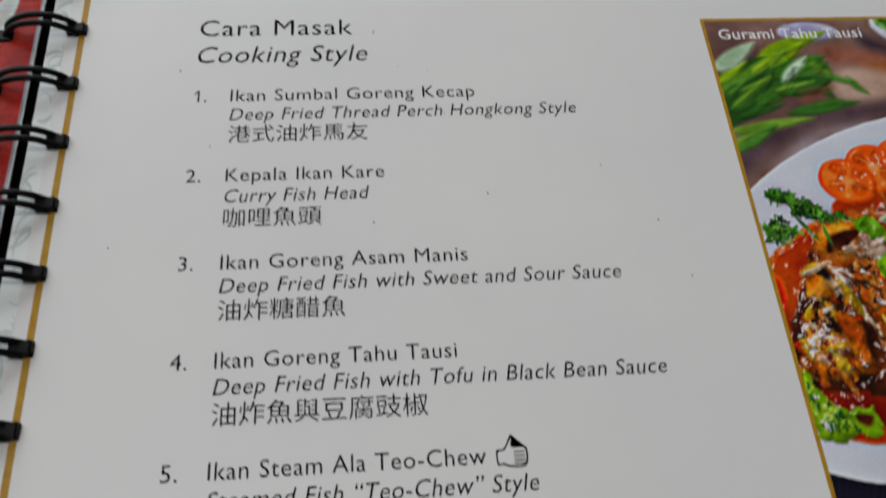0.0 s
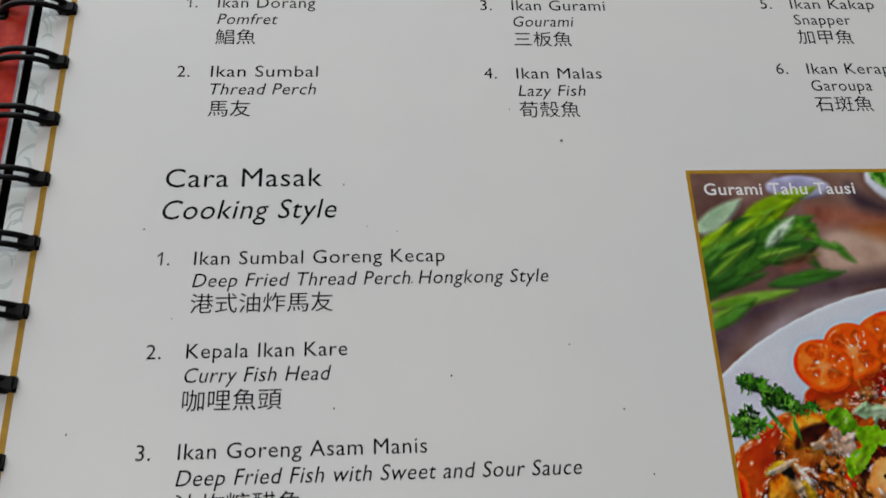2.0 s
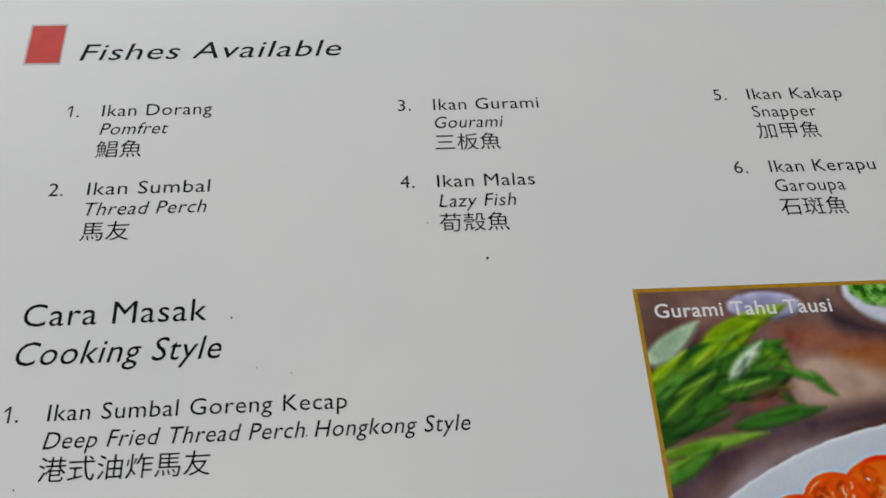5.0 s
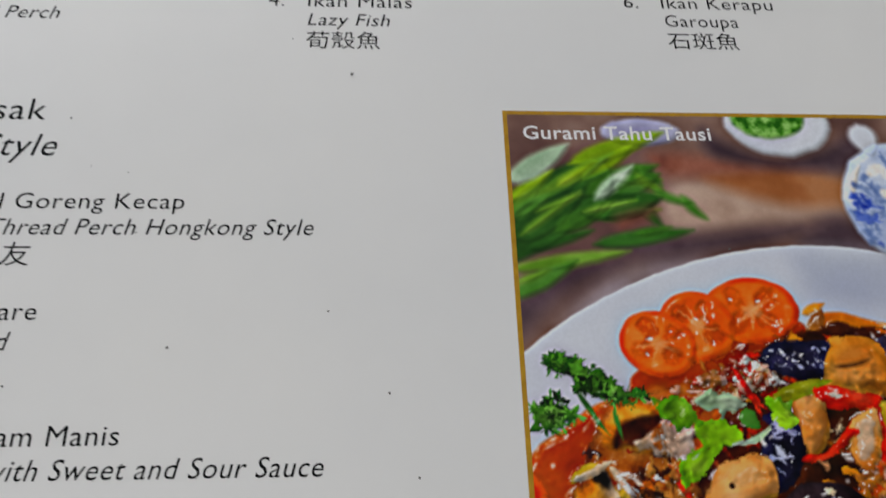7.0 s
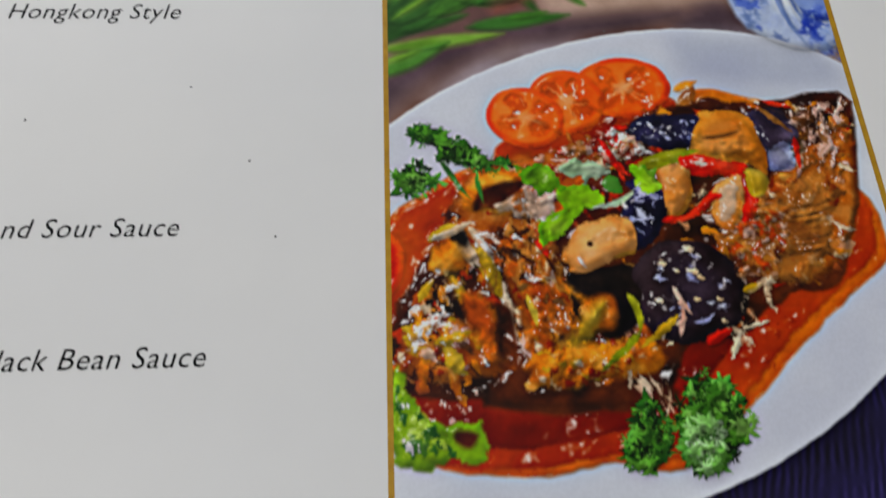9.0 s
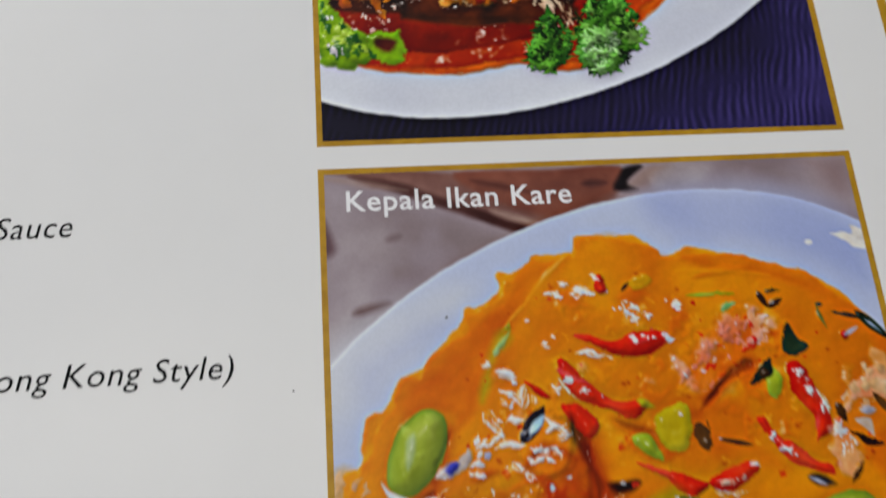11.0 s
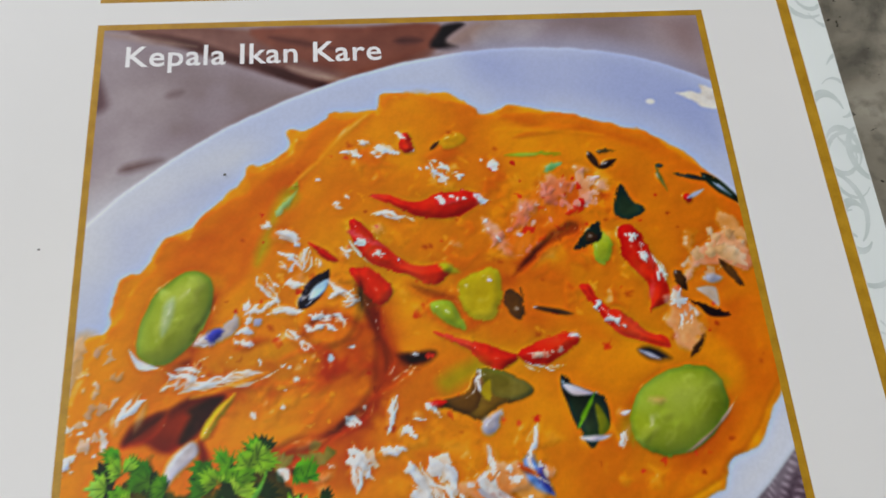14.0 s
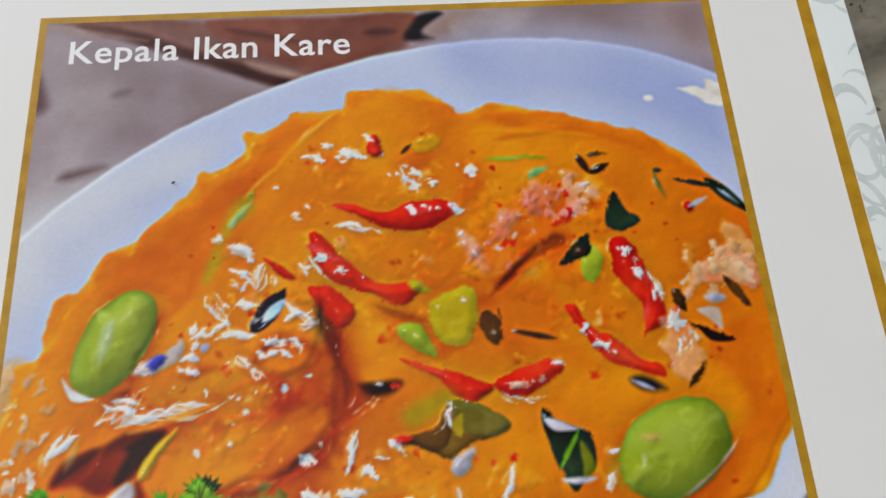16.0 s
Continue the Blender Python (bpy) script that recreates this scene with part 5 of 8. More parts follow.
drawn("fish_flesh_soft", "pinkpale", oval(51.8, 20.2, 0.90, 0.45, 10, 24, 0.3, 172), 0.12, 0.6)
drawn("fish_flesh_soft", "pinkpale", oval(42.8, 29.2, 1.05, 0.45, 35, 24, 0.3, 173), 0.12, 0.6)
drawn("fish_flesh_soft", "pinkpale", oval(29.8, 26.2, 0.90, 0.67, 0, 24, 0.3, 174), 0.12, 0.5)
drawn("fish_flesh_soft", "pinkpale", oval(37.8, 28.2, 0.50, 0.35, 10, 24, 0.3, 175), 0.12, 0.6)
drawn("fish_flesh_soft", "pinkpale", oval(55.8, 45.2, 0.75, 0.30, 0, 24, 0.3, 176), 0.12, 0.4)
scattered("glint", "pinkpale", 177, [(40.8, 25.2), (46.8, 22.2), (53.8, 21.2), (52.8, 24.2), (45.8, 29.2), (41.8, 30.2)], 40, 1.1, 0.3, 120)
scattered("glint", "white", 178, [(40.8, 25.2), (46.8, 22.2), (53.8, 21.2), (51.8, 23.2), (45.8, 28.2), (41.8, 29.2)], 10, 0.9, 0.3, 120)
scattered("glint", "red", 179, [(43.8, 22.2), (50.8, 20.2), (52.8, 24.2), (45.8, 29.2)], 14, 1.2, 0.35, 130)
drawn("soft_tone", "red", smooth([(43.8, 24.2), (48.8, 21.2), (51.8, 22.2), (49.8, 26.2), (45.8, 29.2), (42.8, 29.2)], 5, 0, 180), 0.12, 0.3)
drawn("fold_red", "deep2", smooth([(42.8, 32.2), (44.8, 30.2), (46.8, 28.2), (47.8, 27.2), (49.8, 26.2), (50.8, 27.2), (48.8, 28.2), (46.8, 29.2), (44.8, 31.2)], 5, 0, 181))
drawn("deep_crease", "deep", smooth([(43.8, 31.2), (45.8, 29.2), (47.8, 28.2), (49.8, 27.2), (47.8, 28.2), (45.8, 30.2)], 5, 0, 182), 0.12, 0.7)
drawn("chili", "red", smooth([(28.8, 22.2), (30.8, 22.2), (33.8, 23.2), (36.8, 22.2), (39.8, 22.2), (40.8, 23.2), (39.8, 24.2), (37.8, 25.2), (34.8, 25.2), (32.8, 24.2), (30.8, 23.2)], 5, 0, 183))
drawn("chili_sheen", "red2", spindle(35.8, 23.2, 38.8, 23.2, 0.90, 0.20, 0.5))
gleam(40.6, 23.0, 41.0, 23.4, 1.11)
scattered("glint", "white", 186, [(35.8, 22.2), (39.8, 23.2), (39.8, 23.2), (35.8, 23.2)], 6, 0.8, 0.25, 10)
gleam(29.8, 24.2, 32.8, 25.2, 0.56)
drawn("chili", "red", smooth([(26.8, 25.2), (27.8, 25.2), (29.8, 27.2), (31.8, 29.2), (33.8, 30.2), (36.8, 30.2), (36.8, 31.2), (34.8, 32.2), (32.8, 31.2), (29.8, 30.2), (27.8, 28.2)], 5, 0, 188))
drawn("chili_sheen", "red2", spindle(26.8, 26.2, 30.8, 28.2, 0.60, 0.00, 0.5))
drawn("chili_tip", "yellowgreen", spindle(35.8, 30.2, 37.8, 31.2, 1.00, 0.00, 0.5))
scattered("glint", "white", 191, [(27.8, 27.2), (30.8, 29.2), (32.8, 30.2), (31.8, 30.2), (28.8, 28.2)], 6, 0.7, 0.22, 35)
drawn("chili", "red", smooth([(22.8, 27.2), (24.8, 28.2), (25.8, 29.2), (24.8, 29.2)], 5, 0, 192))
drawn("chili", "red", smooth([(26.8, 30.2), (28.8, 30.2), (30.8, 32.2), (30.8, 33.2), (29.8, 34.2), (27.8, 32.2)], 5, 0, 193))
drawn("chili", "red", smooth([(54.8, 27.2), (56.8, 27.2), (57.8, 30.2), (58.8, 33.2), (58.8, 35.2), (56.8, 36.2), (56.8, 36.2), (56.8, 33.2), (54.8, 30.2)], 5, 0, 194))
drawn("chili_sheen", "red2", smooth([(56.8, 30.2), (57.8, 30.2), (57.8, 33.2), (56.8, 35.2), (56.8, 34.2), (57.8, 32.2)], 5, 0, 195), 0.12, 0.7)
scattered("glint", "white", 196, [(55.8, 28.2), (56.8, 28.2), (57.8, 31.2), (57.8, 32.2)], 8, 0.8, 0.25, 60)
gleam(57.8, 30.2, 58.8, 33.2, 0.38)
drawn("chili", "red", smooth([(49.8, 33.2), (50.8, 33.2), (51.8, 35.2), (53.8, 36.2), (55.8, 38.2), (57.8, 39.2), (57.8, 40.2), (54.8, 39.2), (52.8, 38.2), (50.8, 35.2)], 5, 0, 198))
scattered("glint", "white", 199, [(50.8, 35.2), (52.8, 36.2), (53.8, 37.2), (53.8, 38.2)], 8, 0.6, 0.3, 40)
drawn("chili", "red", smooth([(34.8, 37.2), (37.8, 38.2), (40.8, 39.2), (42.8, 40.2), (40.8, 41.2), (37.8, 39.2)], 5, 0, 200))
drawn("chili", "red", smooth([(42.8, 40.2), (43.8, 39.2), (46.8, 38.2), (48.8, 38.2), (48.8, 39.2), (46.8, 40.2), (44.8, 41.2)], 5, 0, 201))
scattered("glint", "pinkpale", 202, [(43.8, 40.2), (47.8, 39.2), (47.8, 39.2), (44.8, 40.2)], 10, 0.7, 0.22, 150)
gleam(48.5, 38.1, 49.1, 38.3, 0.75)
gleam(43.8, 41.2, 46.8, 41.2, 0.50)
drawn("chili", "red", smooth([(32.8, 15.2), (33.8, 15.2), (33.8, 17.2), (32.8, 17.2)], 5, 0, 205))
gleam(32.6, 15.1, 33.0, 15.3, 0.75)
drawn("chili", "red", oval(62.8, 24.2, 0.40, 0.55, 0, 24, 0.08, 207))
drawn("fold_red", "deep2", spindle(32.8, 32.2, 37.8, 34.2, 1.00, 0.20, 0.5), 0.12, 0.8)
drawn("lime_piece", "olive2", smooth([(37.8, 32.2), (39.8, 31.2), (41.8, 31.2), (41.8, 34.2), (40.8, 36.2), (38.8, 36.2), (37.8, 34.2)], 5, 0, 209))
drawn("lime_piece", "lime", smooth([(34.8, 34.2), (36.8, 34.2), (37.8, 36.2), (37.8, 37.2), (35.8, 36.2), (34.8, 35.2)], 5, 0, 210))
gleam(40.6, 32.1, 41.0, 32.3, 0.34)
drawn("herb", "lime", smooth([(52.8, 27.2), (53.8, 29.2), (52.8, 31.2), (51.8, 30.2), (51.8, 28.2)], 5, 0, 212))
drawn("curry_leaf", "leafdark", smooth([(49.8, 29.2), (51.8, 27.2), (52.8, 26.2), (52.8, 28.2), (50.8, 29.2)], 5, 0, 213))
drawn("curry_leaf", "leafbrown", oval(51.8, 28.2, 0.60, 0.70, 30, 24, 0.08, 214), 0.12, 0.8)
drawn("herb", "lime", spindle(43.8, 18.2, 49.8, 18.2, 0.50, 0.00, 0.5))
drawn("herb", "limepale", spindle(47.8, 20.2, 49.8, 19.2, 0.80, 0.00, 0.5))
drawn("herb", "yellow", smooth([(36.8, 16.2), (38.8, 15.2), (39.8, 16.2), (37.8, 17.2)], 5, 0, 217), 0.12, 0.8)
drawn("curry_leaf", "leafbrown", spindle(35.8, 17.2, 36.8, 16.2, 0.40, 0.00, 0.5))
drawn("curry_leaf", "leafdark", smooth([(55.8, 22.2), (56.8, 24.2), (57.8, 25.2), (55.8, 26.2), (54.8, 25.2)], 5, 0, 219))
drawn("curry_leaf", "leafdark", spindle(61.8, 21.2, 65.8, 22.2, 0.50, 0.00, 0.5))
drawn("curry_leaf", "leafdark", spindle(64.8, 21.2, 68.8, 25.2, 1.35, 0.00, 0.5))
drawn("leaf_sheen", "bluegrey", spindle(65.8, 22.2, 67.8, 24.2, 0.35, 0.00, 0.5))
drawn("curry_leaf", "olive", spindle(59.8, 20.2, 60.8, 23.2, 0.45, 0.00, 0.5))
drawn("curry_leaf", "leafdark", spindle(59.8, 20.2, 60.8, 20.2, 0.50, 0.00, 0.5))
drawn("leaf_sheen", "skin2", spindle(62.8, 24.2, 64.8, 23.2, 0.40, 0.00, 0.5))
drawn("curry_leaf", "leafbrown", spindle(52.8, 18.2, 53.8, 20.2, 0.70, 0.00, 0.5))
drawn("curry_leaf", "leafbrown", spindle(53.8, 20.2, 55.8, 19.2, 0.70, 0.00, 0.5))
drawn("curry_leaf", "leafbrown2", spindle(53.8, 18.2, 55.8, 18.2, 0.50, 0.00, 0.5))
drawn("curry_leaf", "leafbrown", smooth([(41.8, 34.2), (42.8, 33.2), (43.8, 34.2), (43.8, 33.2), (43.8, 36.2), (42.8, 36.2)], 5, 0, 229))
drawn("curry_leaf", "leafbrown", spindle(44.8, 35.2, 48.8, 36.2, 0.55, 0.00, 0.5))
drawn("soft_tone", "olive2", smooth([(34.8, 42.2), (35.8, 41.2), (38.8, 40.2), (39.8, 41.2), (37.8, 42.2), (35.8, 43.2)], 5, 0, 231), 0.12, 0.9)
drawn("curry_leaf", "leafbrown2", smooth([(34.8, 44.2), (37.8, 43.2), (38.8, 41.2), (40.8, 41.2), (43.8, 43.2), (42.8, 44.2), (39.8, 45.2), (38.8, 46.2), (36.8, 45.2)], 5, 0, 232))
drawn("curry_leaf", "leafbrown", smooth([(34.8, 44.2), (37.8, 43.2), (38.8, 42.2), (38.8, 44.2), (37.8, 45.2), (36.8, 45.2)], 5, 0, 233), 0.12, 0.6)
drawn("curry_leaf", "olive", smooth([(38.8, 41.2), (40.8, 41.2), (43.8, 43.2), (42.8, 44.2), (40.8, 44.2), (39.8, 43.2)], 5, 0, 234), 0.12, 0.8)
drawn("leaf_sheen", "yellowgreen", smooth([(39.8, 42.2), (39.8, 43.2), (39.8, 44.2), (38.8, 43.2)], 5, 0, 235), 0.12, 0.8)
gleam(38.8, 41.2, 38.8, 43.2, 0.44)
drawn("chili", "red", spindle(33.8, 44.2, 35.8, 44.2, 0.70, 0.00, 0.5))
gleam(32.3, 45.1, 33.3, 45.3, 0.60)
drawn("fish_skin", "skin2", smooth([(38.8, 46.2), (40.8, 45.2), (39.8, 47.2), (38.8, 47.2)], 5, 0, 239))
drawn("curry_leaf", "leafdark", smooth([(46.8, 42.2), (47.8, 43.2), (49.8, 44.2), (50.8, 45.2), (50.8, 47.2), (49.8, 48.2), (48.8, 49.2), (47.8, 47.2), (46.8, 44.2)], 5, 0, 240))
drawn("leaf_sheen", "skin2", smooth([(46.8, 43.2), (47.8, 43.2), (49.8, 44.2), (49.8, 44.2), (47.8, 44.2)], 5, 0, 241))
drawn("leaf_sheen", "cori", spindle(47.8, 47.2, 49.8, 44.2, 0.40, 0.00, 0.5))
drawn("leaf_sheen", "olive1", smooth([(49.8, 45.2), (50.8, 47.2), (49.8, 48.2), (49.8, 47.2)], 5, 0, 243), 0.12, 0.8)
drawn("leaf_sheen", "skin2", spindle(47.8, 48.2, 50.8, 48.2, 0.50, 0.20, 0.5))
drawn("fish_flesh_soft", "pinkpale", smooth([(60.8, 32.2), (62.8, 30.2), (65.8, 28.2), (67.8, 29.2), (67.8, 32.2), (65.8, 32.2), (62.8, 32.2), (60.8, 33.2)], 5, 0, 245), 1, 0.8)
drawn("fish_flesh_soft", "flesh", smooth([(65.8, 25.2), (67.8, 27.2), (68.8, 29.2), (66.8, 29.2), (65.8, 27.2)], 5, 0, 246), 1, 0.8)
drawn("fish_flesh_soft", "flesh", smooth([(61.8, 28.2), (62.8, 28.2), (62.8, 29.2), (61.8, 30.2)], 5, 0, 247), 1, 0.6)
scattered("glint", "skin", 248, [(60.8, 31.2), (65.8, 27.2), (67.8, 29.2), (67.8, 32.2), (61.8, 33.2)], 26, 1.1, 0.4, 130)
drawn("fish_flesh_soft", "pinkpale", smooth([(57.8, 37.2), (59.8, 34.2), (61.8, 37.2), (61.8, 39.2), (59.8, 40.2), (58.8, 39.2)], 5, 0, 249), 1, 0.7)
scattered("glint", "white", 250, [(58.8, 36.2), (59.8, 34.2), (61.8, 37.2), (60.8, 39.2), (59.8, 39.2)], 14, 1.2, 0.3, 110)
drawn("curry_leaf", "leafbrown", spindle(59.8, 32.2, 60.8, 34.2, 1.00, 0.00, 0.5))
drawn("curry_leaf", "ink_brown", smooth([(60.8, 35.2), (62.8, 36.2), (64.8, 37.2), (62.8, 37.2), (61.8, 36.2)], 5, 0, 252))
drawn("curry_leaf", "leafbrown", spindle(64.8, 31.2, 66.8, 34.2, 0.90, 0.00, 0.5))
drawn("bone", "skin2", spindle(62.8, 33.2, 64.8, 33.2, 1.00, 0.00, 0.5))
drawn("leaf_sheen", "skin2", smooth([(61.8, 34.2), (63.8, 34.2), (63.8, 36.2), (62.8, 35.2)], 5, 0, 255), 0.12, 0.8)
drawn("dark_gap", "ink_dark", spindle(54.8, 40.2, 57.8, 41.2, 1.10, 0.00, 0.5))
drawn("leaf_sheen", "skin2", spindle(54.8, 40.2, 56.8, 41.2, 0.40, 0.00, 0.5))
drawn("curry_leaf", "leafbrown", spindle(59.8, 41.2, 61.8, 39.2, 0.50, 0.00, 0.5))
drawn("fish_flesh_soft", "pinkpale", smooth([(35.8, 52.2), (37.8, 51.2), (39.8, 50.2), (42.8, 50.2), (44.8, 51.2), (42.8, 52.2), (40.8, 53.2), (38.8, 53.2)], 5, 0, 259), 1, 0.7)
drawn("wet_patch", "skin2", spindle(37.8, 52.2, 41.8, 54.2, 1.20, -0.20, 0.5))
gleam(38.8, 52.2, 41.8, 54.2, 0.62)
drawn("fish_flesh_soft", "flesh", smooth([(40.8, 52.2), (42.8, 51.2), (44.8, 52.2), (42.8, 54.2)], 5, 0, 262), 0.12, 0.7)
drawn("fish_skin", "skyblue", spindle(42.8, 49.2, 44.8, 53.2, 1.60, 0.60, 0.5))
drawn("fish_skin", "violet", spindle(43.8, 50.2, 44.8, 53.2, 0.80, 0.30, 0.5))
drawn("wet_patch", "skin2", spindle(42.8, 49.2, 44.8, 52.2, 0.40, 0.60, 0.5))
drawn("fish_skin", "deep2", spindle(41.8, 50.2, 43.8, 51.2, 0.50, 0.20, 0.5))
gleam(38.8, 48.2, 39.8, 50.2, 0.75)
gleam(43.8, 47.2, 42.8, 50.2, 0.62)
gleam(31.8, 50.2, 34.8, 55.2, 1.50)
gleam(32.8, 50.2, 35.8, 53.2, 0.88)
gleam(34.8, 49.2, 35.8, 52.2, 0.88)
gleam(30.8, 53.2, 30.8, 55.2, 0.88)
gleam(26.8, 47.2, 26.8, 51.2, 0.62)
gleam(30.8, 47.2, 31.8, 46.2, 0.38)
gleam(29.8, 46.2, 30.8, 43.2, 0.44)
gleam(23.8, 54.2, 29.8, 56.2, 0.56)
gleam(28.8, 56.2, 30.8, 59.2, 0.50)
gleam(30.8, 59.2, 32.8, 61.2, 0.62)
gleam(34.8, 55.2, 37.8, 61.2, 1.12)
gleam(33.8, 44.2, 34.8, 45.2, 0.62)
drawn("fish_skin", "curry3", spindle(35.8, 56.2, 37.8, 60.2, 0.45, 0.00, 0.5))
gleam(30.1, 48.1, 31.5, 48.3, 0.90)
gleam(24.3, 53.0, 25.3, 53.4, 1.40)
gleam(23.4, 54.8, 24.2, 55.6, 2.40)
gleam(23.4, 57.9, 24.1, 58.5, 2.20)
gleam(26.6, 49.0, 27.0, 49.4, 1.58)
drawn("fish_flesh_soft", "flesh", oval(23.8, 50.2, 1.05, 0.40, -20, 24, 0.3, 287), 0.12, 0.7)
drawn("fish_flesh_soft", "flesh", oval(23.8, 51.2, 0.50, 0.40, -20, 24, 0.3, 288), 0.12, 0.7)
drawn("fish_flesh_soft", "flesh", oval(22.8, 47.2, 1.20, 0.35, -20, 24, 0.3, 289), 0.12, 0.7)
drawn("wet_patch", "skin2", smooth([(39.8, 54.2), (42.8, 55.2), (41.8, 57.2), (40.8, 60.2), (39.8, 58.2)], 5, 0, 290), 0.12, 0.85)
drawn("wet_patch", "skin2", spindle(41.8, 55.2, 40.8, 59.2, 0.50, 0.00, 0.5))
scattered("glint", "white", 292, [(31.8, 49.2), (35.8, 50.2), (35.8, 54.2), (31.8, 55.2)], 22, 1.6, 0.4, 60)
scattered("glint", "white", 293, [(36.8, 50.2), (43.8, 50.2), (42.8, 55.2), (37.8, 54.2)], 16, 1, 0.35, 30)
scattered("glint", "white", 294, [(27.8, 43.2), (46.8, 46.2), (40.8, 61.2), (24.8, 61.2)], 12, 0.7, 0.25, 80)
drawn("curry_leaf", "leafdark", smooth([(28.8, 56.2), (29.8, 56.2), (30.8, 58.2), (30.8, 60.2), (30.8, 60.2), (28.8, 58.2)], 5, 0, 295))
drawn("leaf_sheen", "olive", oval(29.8, 57.2, 0.30, 0.45, 0, 24, 0.08, 296))
drawn("fold_red", "deep2", smooth([(18.8, 48.2), (22.8, 47.2), (23.8, 47.2), (20.8, 49.2)], 5, 0, 297), 0.12, 0.8)
scattered("wet_patch", "olive", 298, [(19.8, 48.2), (23.8, 47.2), (24.8, 49.2), (20.8, 50.2)], 6, 1.4, 0.5, 150)
drawn("dark_gap", "leafbrown", smooth([(20.8, 49.2), (22.8, 49.2), (21.8, 50.2)], 5, 0, 299))
drawn("wet_patch", "white", smooth([(19.8, 49.2), (20.8, 49.2), (20.8, 50.2), (19.8, 50.2)], 5, 0, 300), 0.12, 0.8)
herb_sprigs(301, [(0.8, 57.2), (2.8, 52.2), (3.8, 49.2), (5.8, 47.2), (6.8, 47.2), (8.8, 49.2), (10.8, 50.2), (12.8, 49.2), (14.8, 48.2), (16.8, 47.2), (18.8, 47.2), (19.8, 49.2), (21.8, 49.2), (22.8, 51.2), (23.8, 53.2), (24.8, 55.2), (22.8, 55.2), (21.8, 56.2), (24.8, 57.2), (25.8, 59.2), (24.8, 64.2), (0.8, 63.2)], 210, 1.2)
drawn("stem", "parsley_light", spindle(15.8, 53.2, 18.8, 49.2, 0.40, 0.50, 0.5))
drawn("stem", "parsley_light", spindle(14.8, 51.2, 16.8, 55.2, 0.40, 0.00, 0.5))
drawn("wet_patch", "pwhite", smooth([(4.8, 55.2), (5.8, 54.2), (8.8, 54.2), (10.8, 55.2), (10.8, 56.2), (6.8, 56.2), (4.8, 56.2)], 5, 0, 304))
drawn("wet_patch", "lav", smooth([(9.8, 57.2), (10.8, 57.2), (10.8, 59.2), (9.8, 59.2)], 5, 0, 305))
drawn("wet_patch", "lav", smooth([(4.8, 57.2), (6.8, 57.2), (5.8, 58.2)], 5, 0, 306), 0.12, 0.8)
drawn("chili", "curry3", oval(5.8, 53.2, 0.70, 0.38, -5, 24, 0.08, 307))
drawn("chili", "red", oval(18.8, 55.2, 0.70, 0.50, 10, 24, 0.08, 308))
drawn("chili", "red", oval(19.8, 57.2, 0.65, 0.28, 0, 24, 0.08, 309))
drawn("chili", "red", oval(16.8, 57.2, 0.40, 0.25, 0, 24, 0.08, 310))
drawn("wet_patch", "curry", oval(22.8, 57.2, 0.50, 0.67, 0, 24, 0.08, 311))
show_photo(OPEN, 115.2, 0.86, ph2, 0.42, 0.976, 1.28)

# the fried fish with tofu
OPEN = Picture(69.1, 98.1, 0.18, "tablewood")
drawn("woven_cloth", "navy", [(0, 76), (69, 58), (69, 98), (0, 98)])
drawn("cloth_shade", "fold1b", smooth([(6.5, 36.9), (15.4, 28.6), (25.7, 26.2), (29.0, 27.7), (19.2, 31.9), (11.4, 37.0)], 5, 0, 5))
drawn("cloth_shade", "fold1a", smooth([(25.5, 13.8), (42.8, 12.2), (54.0, 15.4), (52.4, 18.6), (36.9, 20.7), (24.6, 21.7)], 5, 0, 6))
drawn("table_wood", "woodorange", smooth([(31.2, 11.7), (43.2, 10.2), (53.9, 12.7), (53.2, 17.0), (44.6, 17.3), (36.1, 14.9)], 5, 0, 7))
drawn("table_wood", "woodred", smooth([(23.5, 7.8), (37.0, 8.9), (50.6, 10.2), (36.6, 11.6), (25.7, 12.2)], 5, 0, 8))
drawn("table_wood", "ink_mauve", smooth([(32.3, 3.3), (35.7, 5.7), (43.4, 8.9), (52.2, 6.8), (59.7, 2.5), (57.5, 10.1), (51.3, 11.0), (34.3, 8.9)], 5, 0, 9))
drawn("cloth_shade", "ink_mauve", smooth([(49.5, 19.6), (54.7, 20.7), (59.5, 26.8), (55.2, 26.3), (44.3, 23.8)], 5, 0, 10))
drawn("cloth_shade", "ink_mauve", smooth([(-1.4, 34.1), (7.0, 28.5), (15.5, 26.8), (15.4, 28.1), (8.5, 31.4), (1.7, 37.7), (-1.6, 40.4)], 5, 0, 11))
drawn("cloth_shade", "ink_mauve", smooth([(15.8, 23.2), (27.9, 22.5), (43.9, 21.2), (40.9, 23.2), (26.6, 26.2), (15.6, 26.1)], 5, 0, 12))
drawn("bowl", "plate1", oval(45.2, 1.8, 8.90, 6.57, 1, 36, 0.02, 13))
drawn("salad", "greenmix", oval(43.8, 0.6, 6.30, 4.33, -1, 36, 0.02, 14))
drawn("bowl", "bowl2", oval(22.1, 3.9, 6.50, 2.68, 0, 36, 0.02, 15))
drawn("spout", "plate1", spindle(58.7, 1.9, 59.8, 8.2, 4.68, 0.00, 0.5))
drawn("jug", "jugwhite", oval(63.7, 17.0, 10.96, 11.42, -6, 36, 0.02, 17))
drawn("jug", "jugblue", oval(67.8, 15.4, 5.10, 7.55, 0, 36, 0.02, 18))
drawn("jug_ridge", "jugline", spindle(62.6, 8.2, 65.0, 29.3, 1.01, 2.84, 0.5))
drawn("jug_ridge", "jugwhite", spindle(63.5, 8.8, 66.2, 28.9, 0.90, 2.59, 0.5))
